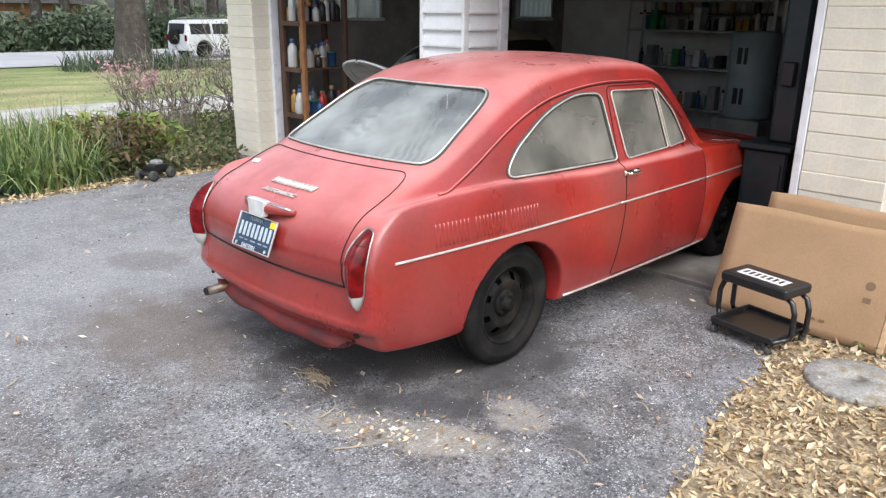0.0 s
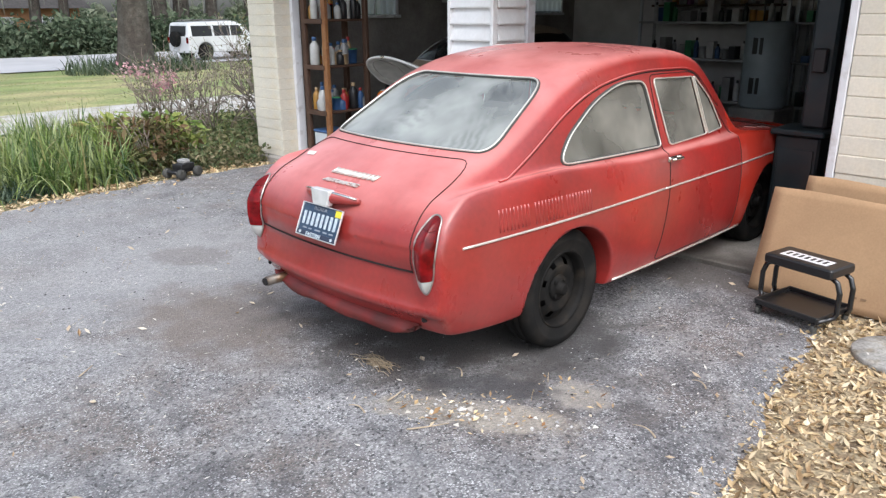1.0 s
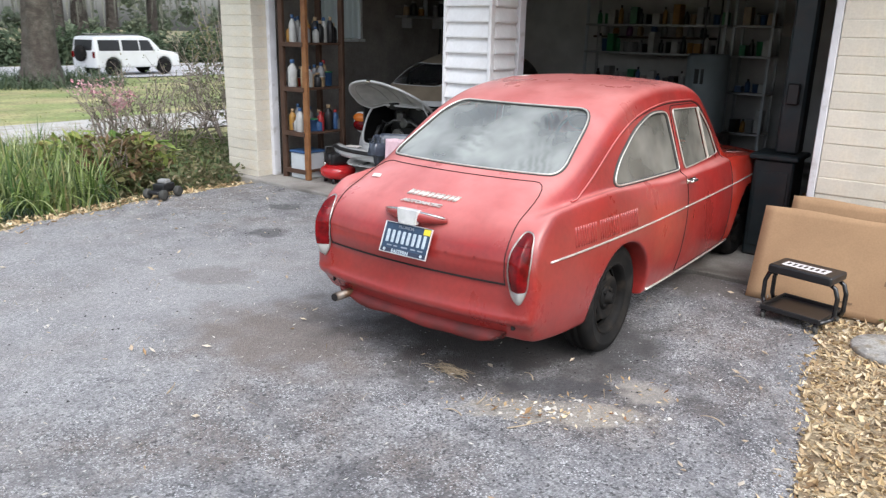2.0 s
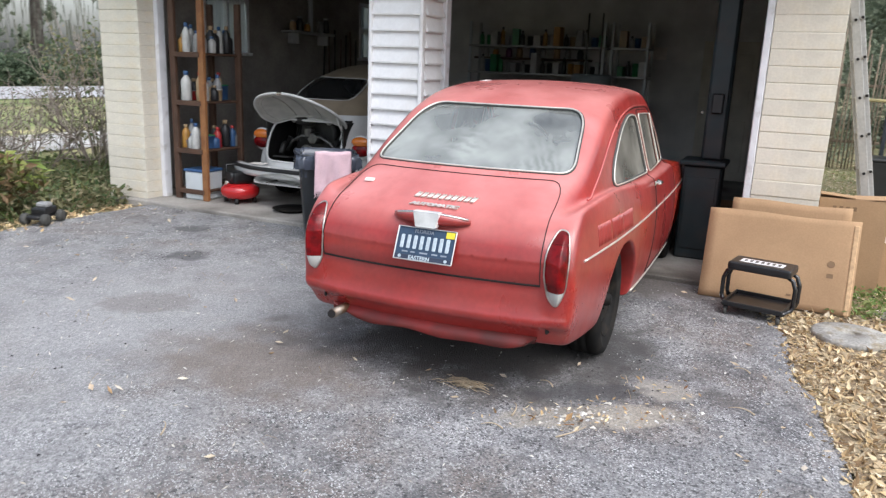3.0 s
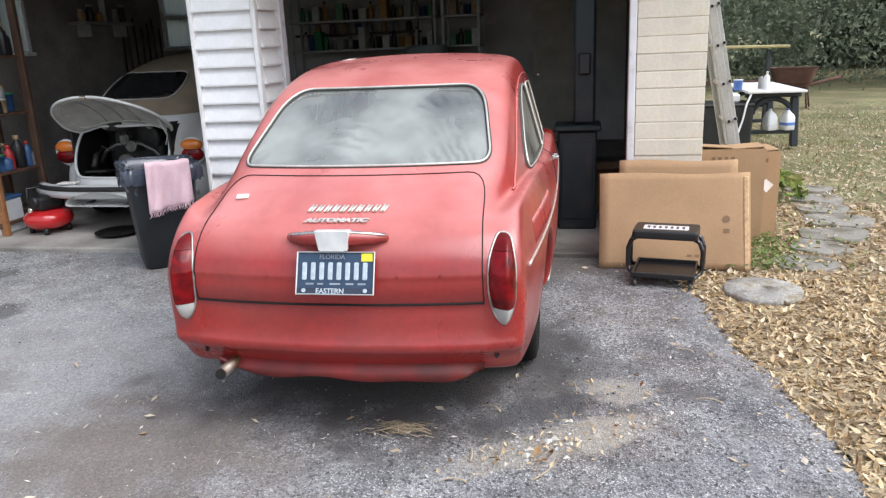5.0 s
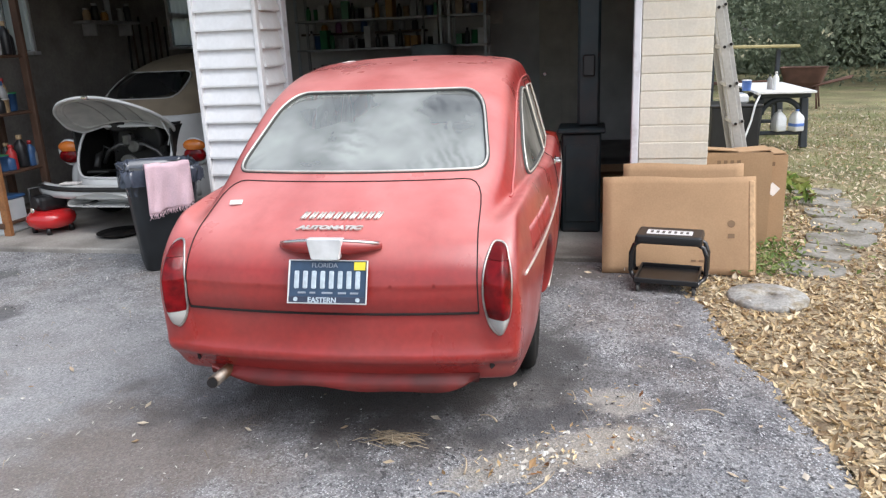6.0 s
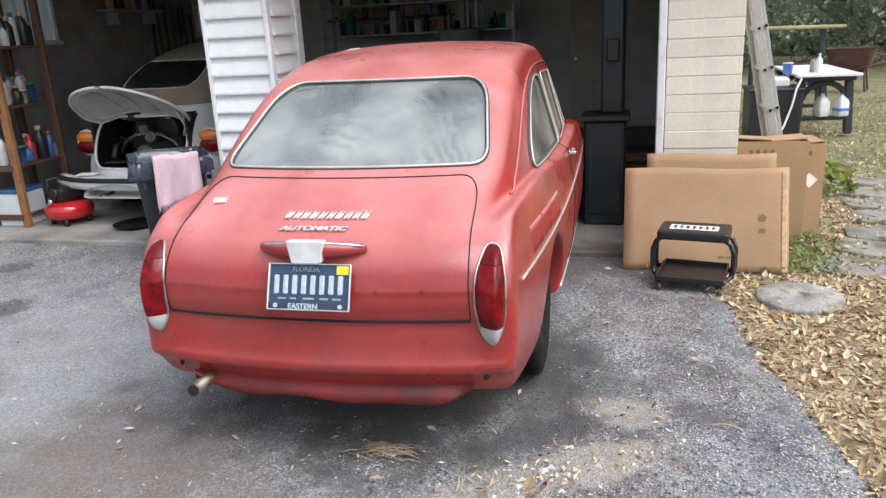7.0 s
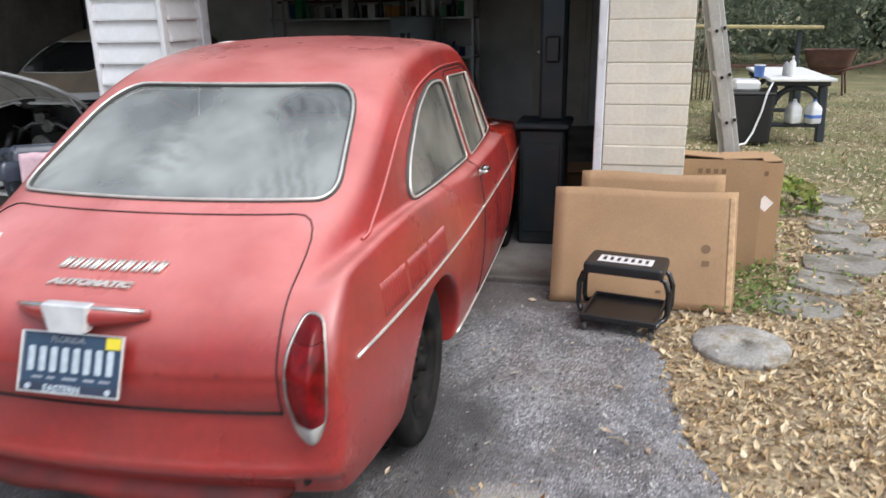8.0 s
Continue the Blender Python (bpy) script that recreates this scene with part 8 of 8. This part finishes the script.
for k, (x, y, r, h) in enumerate(((12.5, 36.5, 0.26, 5.5), (13.6, 36.2, 0.24, 6), (18.1, 36.6, 0.42, 6), (19.4, 37.0, 0.45, 6.5), (20.7, 36.4, 0.34, 6), (23.2, 37.0, 0.32, 6), (28.0, 37.5, 0.4, 6), (8.0, 36.4, 0.35, 6))):
    oak("street_tree", (1.3 + 1.4 * (x - 1.3), 1.4 * y - 0.2, -0.60), r * 1.35, h * 1.2, "dark oak trunk beyond the street hedge", 5.0, 40 + k)


def leaf_wall(name, label, x0, x1, y0, y1, z0, z1, n, lo, hi, material, lumps, seed):
    rg = np.random.default_rng(seed)
    ctr = np.stack([rg.uniform(x0, x1, lumps), rg.uniform(y0, y1, lumps), z0 + (z1 - z0) * rg.uniform(0, 1, lumps)**0.9], 1)
    k = rg.integers(0, lumps, n)
    c_ = ctr[k] + rg.normal(0, 1, (n, 3)) * [0.55, 0.55, 0.45]
    c_[:, 2] = np.maximum(c_[:, 2], z0)
    return leaf_stuff(name, label, "foliage", c_, lo, hi, material, 0.8, 0.55, False)


leaf_wall("street_hedge", "dense dark green hedge along the far side of the street", -20, 82, 45.8, 48.2, -0.6, 0.85, 62000, 0.22, 0.48, HEDGE, 560, 61)
leaf_wall("far_woods", "tall grey-green trees behind the street hedge", -28, 120, 68, 78, 0.5, 17, 40000, 0.5, 1.1, WOODS, 420, 62)
leaf_wall("side_woods", "dense green shrubs and trees at the end of the side yard", 21, 27, -22, 9, 0.0, 8.5, 110000, 0.07, 0.19, WOODS, 520, 63)
leaf_wall("side_woods_far", "tall trees behind the side yard", 30, 38, -34, 16, 0.0, 12, 42000, 0.5, 1.0, WOODS, 420, 64)
leaf_wall("yard_shrubs", "loose green shrubs behind the trestle table", 16.9, 18.5, 0.9, 4.5, 0.1, 2.8, 15000, 0.05, 0.12, WOODS, 60, 65)
for k, (x, y) in enumerate(((26.5, 1.2), (27.5, -9.5), (27.5, 4.6), (28, -14), (27, -18))):
    s = thing("thin_tree", "thin grey tree trunk at the end of the yard", "tree", (x, y, 0), 0, "thin yard trees")
    part("trunk", tube(bmesh.new(), [(0, 0, -0.05), (0.1, 0.05, 2.5), (0.05, 0.2, 6), (0.3, 0.1, 9)], 0.1, 8, radii=[0.13, 0.10, 0.08, 0.04]), BARK, s)
# moss hanging from the street trees
c = np.stack([RNG.uniform(5, 48, 560), RNG.uniform(48.4, 50.2, 560), RNG.uniform(3.0, 6.2, 560)], 1)
n = len(c)
v, f = blades(c, -RNG.uniform(0.6, 2.2, n), np.full(n, 0.09), RNG.uniform(0, 6.28, n), RNG.uniform(0, 0.15, n), 4)
tagged(raw_part("hanging_moss", v.tolist(), f.tolist(), MOSS), "grey moss hanging from the street trees", "moss", "", "stuff")

# a low house across the street
ho = thing("far_house", "low orange-brown house behind the street hedge", "house", (14.2, 58.0, -0.6))
part("wall", bx((16, 6, 2.7), (0, 3, 1.35)), BRICK_FAR, ho)
bm = bmesh.new()
for x in (-8.6, 8.6):
    for y, z in ((-0.7, 2.6), (3, 4.3), (6.7, 2.6)):
        bm.verts.new((x, y, z))
bm.verts.ensure_lookup_table()
for fidx in ((0, 3, 4, 1), (1, 4, 5, 2), (0, 1, 2), (5, 4, 3), (0, 2, 5, 3)):
    bm.faces.new([bm.verts[k] for k in fidx])
bmesh.ops.recalc_face_normals(bm, faces=bm.faces)
part("roof", bm, ROOFING, ho)
for x in (-5, -1.5, 3, 6):
    w = part("window", bx((1.3, 0.06, 1.1), (x, -0.02, 1.5), bevel=0.02), WHITE_TRIM, ho)
    part("pane", bx((1.1, 0.03, 0.9), (x, -0.05, 1.5)), DARK_GLASS, w)


# white SUV on the street
def suv_field(x, y, z):
    a = np.abs(y)
    top = z - np.interp(x, [-2.35, -2.2, 0.3, 0.75, 1.25, 2.2, 2.35], [1.55, 1.78, 1.82, 1.70, 1.18, 1.05, 0.9])
    side = a - 0.92 + 0.16 * np.clip(z - 1.05, 0, 1)
    b = smax(smax(top, side, 0.08), smax(-2.32 - x + 0.12 * np.clip(z - 1, 0, 1), x - 2.35, 0.02), 0.1)
    b = smax(b, 0.36 - z, 0.04)
    for xa in (-1.4, 1.4):
        b = smax(b, -np.maximum(np.hypot(x - xa, z - 0.4) - 0.44, 0.5 - a), 0.02)
    return b


def build_suv(at, turn):
    s = thing("suv", "white boxy SUV with spare wheel on the street", "car", at, turn)
    P, Q = skin(suv_field, (-2.6, -1.1, 0.25), (2.55, 1.1, 1.95), 0.06)
    C = P[Q].mean(1)
    sidewin = (np.abs(C[:, 1]) > 0.70) & (C[:, 2] > 1.12) & (C[:, 2] < 1.58) & (C[:, 0] > -2.1) & (C[:, 0] < 0.85 - 0.5 * (C[:, 2] - 1.12)) & (np.abs(C[:, 0] + 0.95) > 0.05) & (np.abs(C[:, 0] - 0.05) > 0.05)
    front = (C[:, 0] > 0.72) & (C[:, 2] > 1.22) & (C[:, 2] < 1.66) & (np.abs(C[:, 1]) < 0.7)
    back = (C[:, 0] < -2.15) & (C[:, 2] > 1.15) & (C[:, 2] < 1.6) & (np.abs(C[:, 1]) < 0.66)
    for nm, mk, mt in (("body", ~(sidewin | front | back), SUV_WHITE), ("side_window", sidewin & (C[:, 1] < 0), TONES[2]), ("side_window", sidewin & (C[:, 1] > 0), TONES[2]), ("windscreen", front, TONES[2]), ("rear_window", back, TONES[2])):
        ids, inv = np.unique(Q[mk], return_inverse=True)
        raw_part(nm, P[ids].tolist(), inv.reshape(-1, 4).tolist(), mt, s, "", True)
    for x in (-1.4, 1.4):
        for sg in (-1, 1):
            w = part("wheel", lathe(bmesh.new(), [(0.24, -0.11), (0.36, -0.12), (0.385, -0.06), (0.385, 0.06), (0.36, 0.12), (0.24, 0.11)], 24, (x, sg * 0.80, 0.385), (90, 0, 0)), TYRE, s)
            part("rim", lathe(bmesh.new(), [(0.24, 0.09), (0.12, 0.07), (0.06, 0.10), (0.02, 0.10)], 16, (x, sg * 0.80, 0.385), (-90 * sg, 0, 0)), ALLOY, w)
    part("spare_wheel", lathe(bmesh.new(), [(0.10, -0.1), (0.34, -0.1), (0.37, 0.0), (0.34, 0.1), (0.10, 0.1)], 22, (-2.42, 0.05, 1.0), (0, 90, 0)), TYRE, s)
    for sg in (-1, 1):
        part("tail_lamp", bx((0.06, 0.14, 0.28), (-2.31, sg * 0.78, 0.95), bevel=0.02), LENS_RED, s)
        part("mirror", bx((0.10, 0.16, 0.14), (0.78, sg * 1.0, 1.16), bevel=0.03), SUV_WHITE, s)
        part("roof_rail", tube(bmesh.new(), [(-1.8, sg * 0.66, 1.84), (0.2, sg * 0.66, 1.86)], 0.025, 6), ALLOY, s)
    return s


build_suv((20.6, 35.4, -0.527), 6)
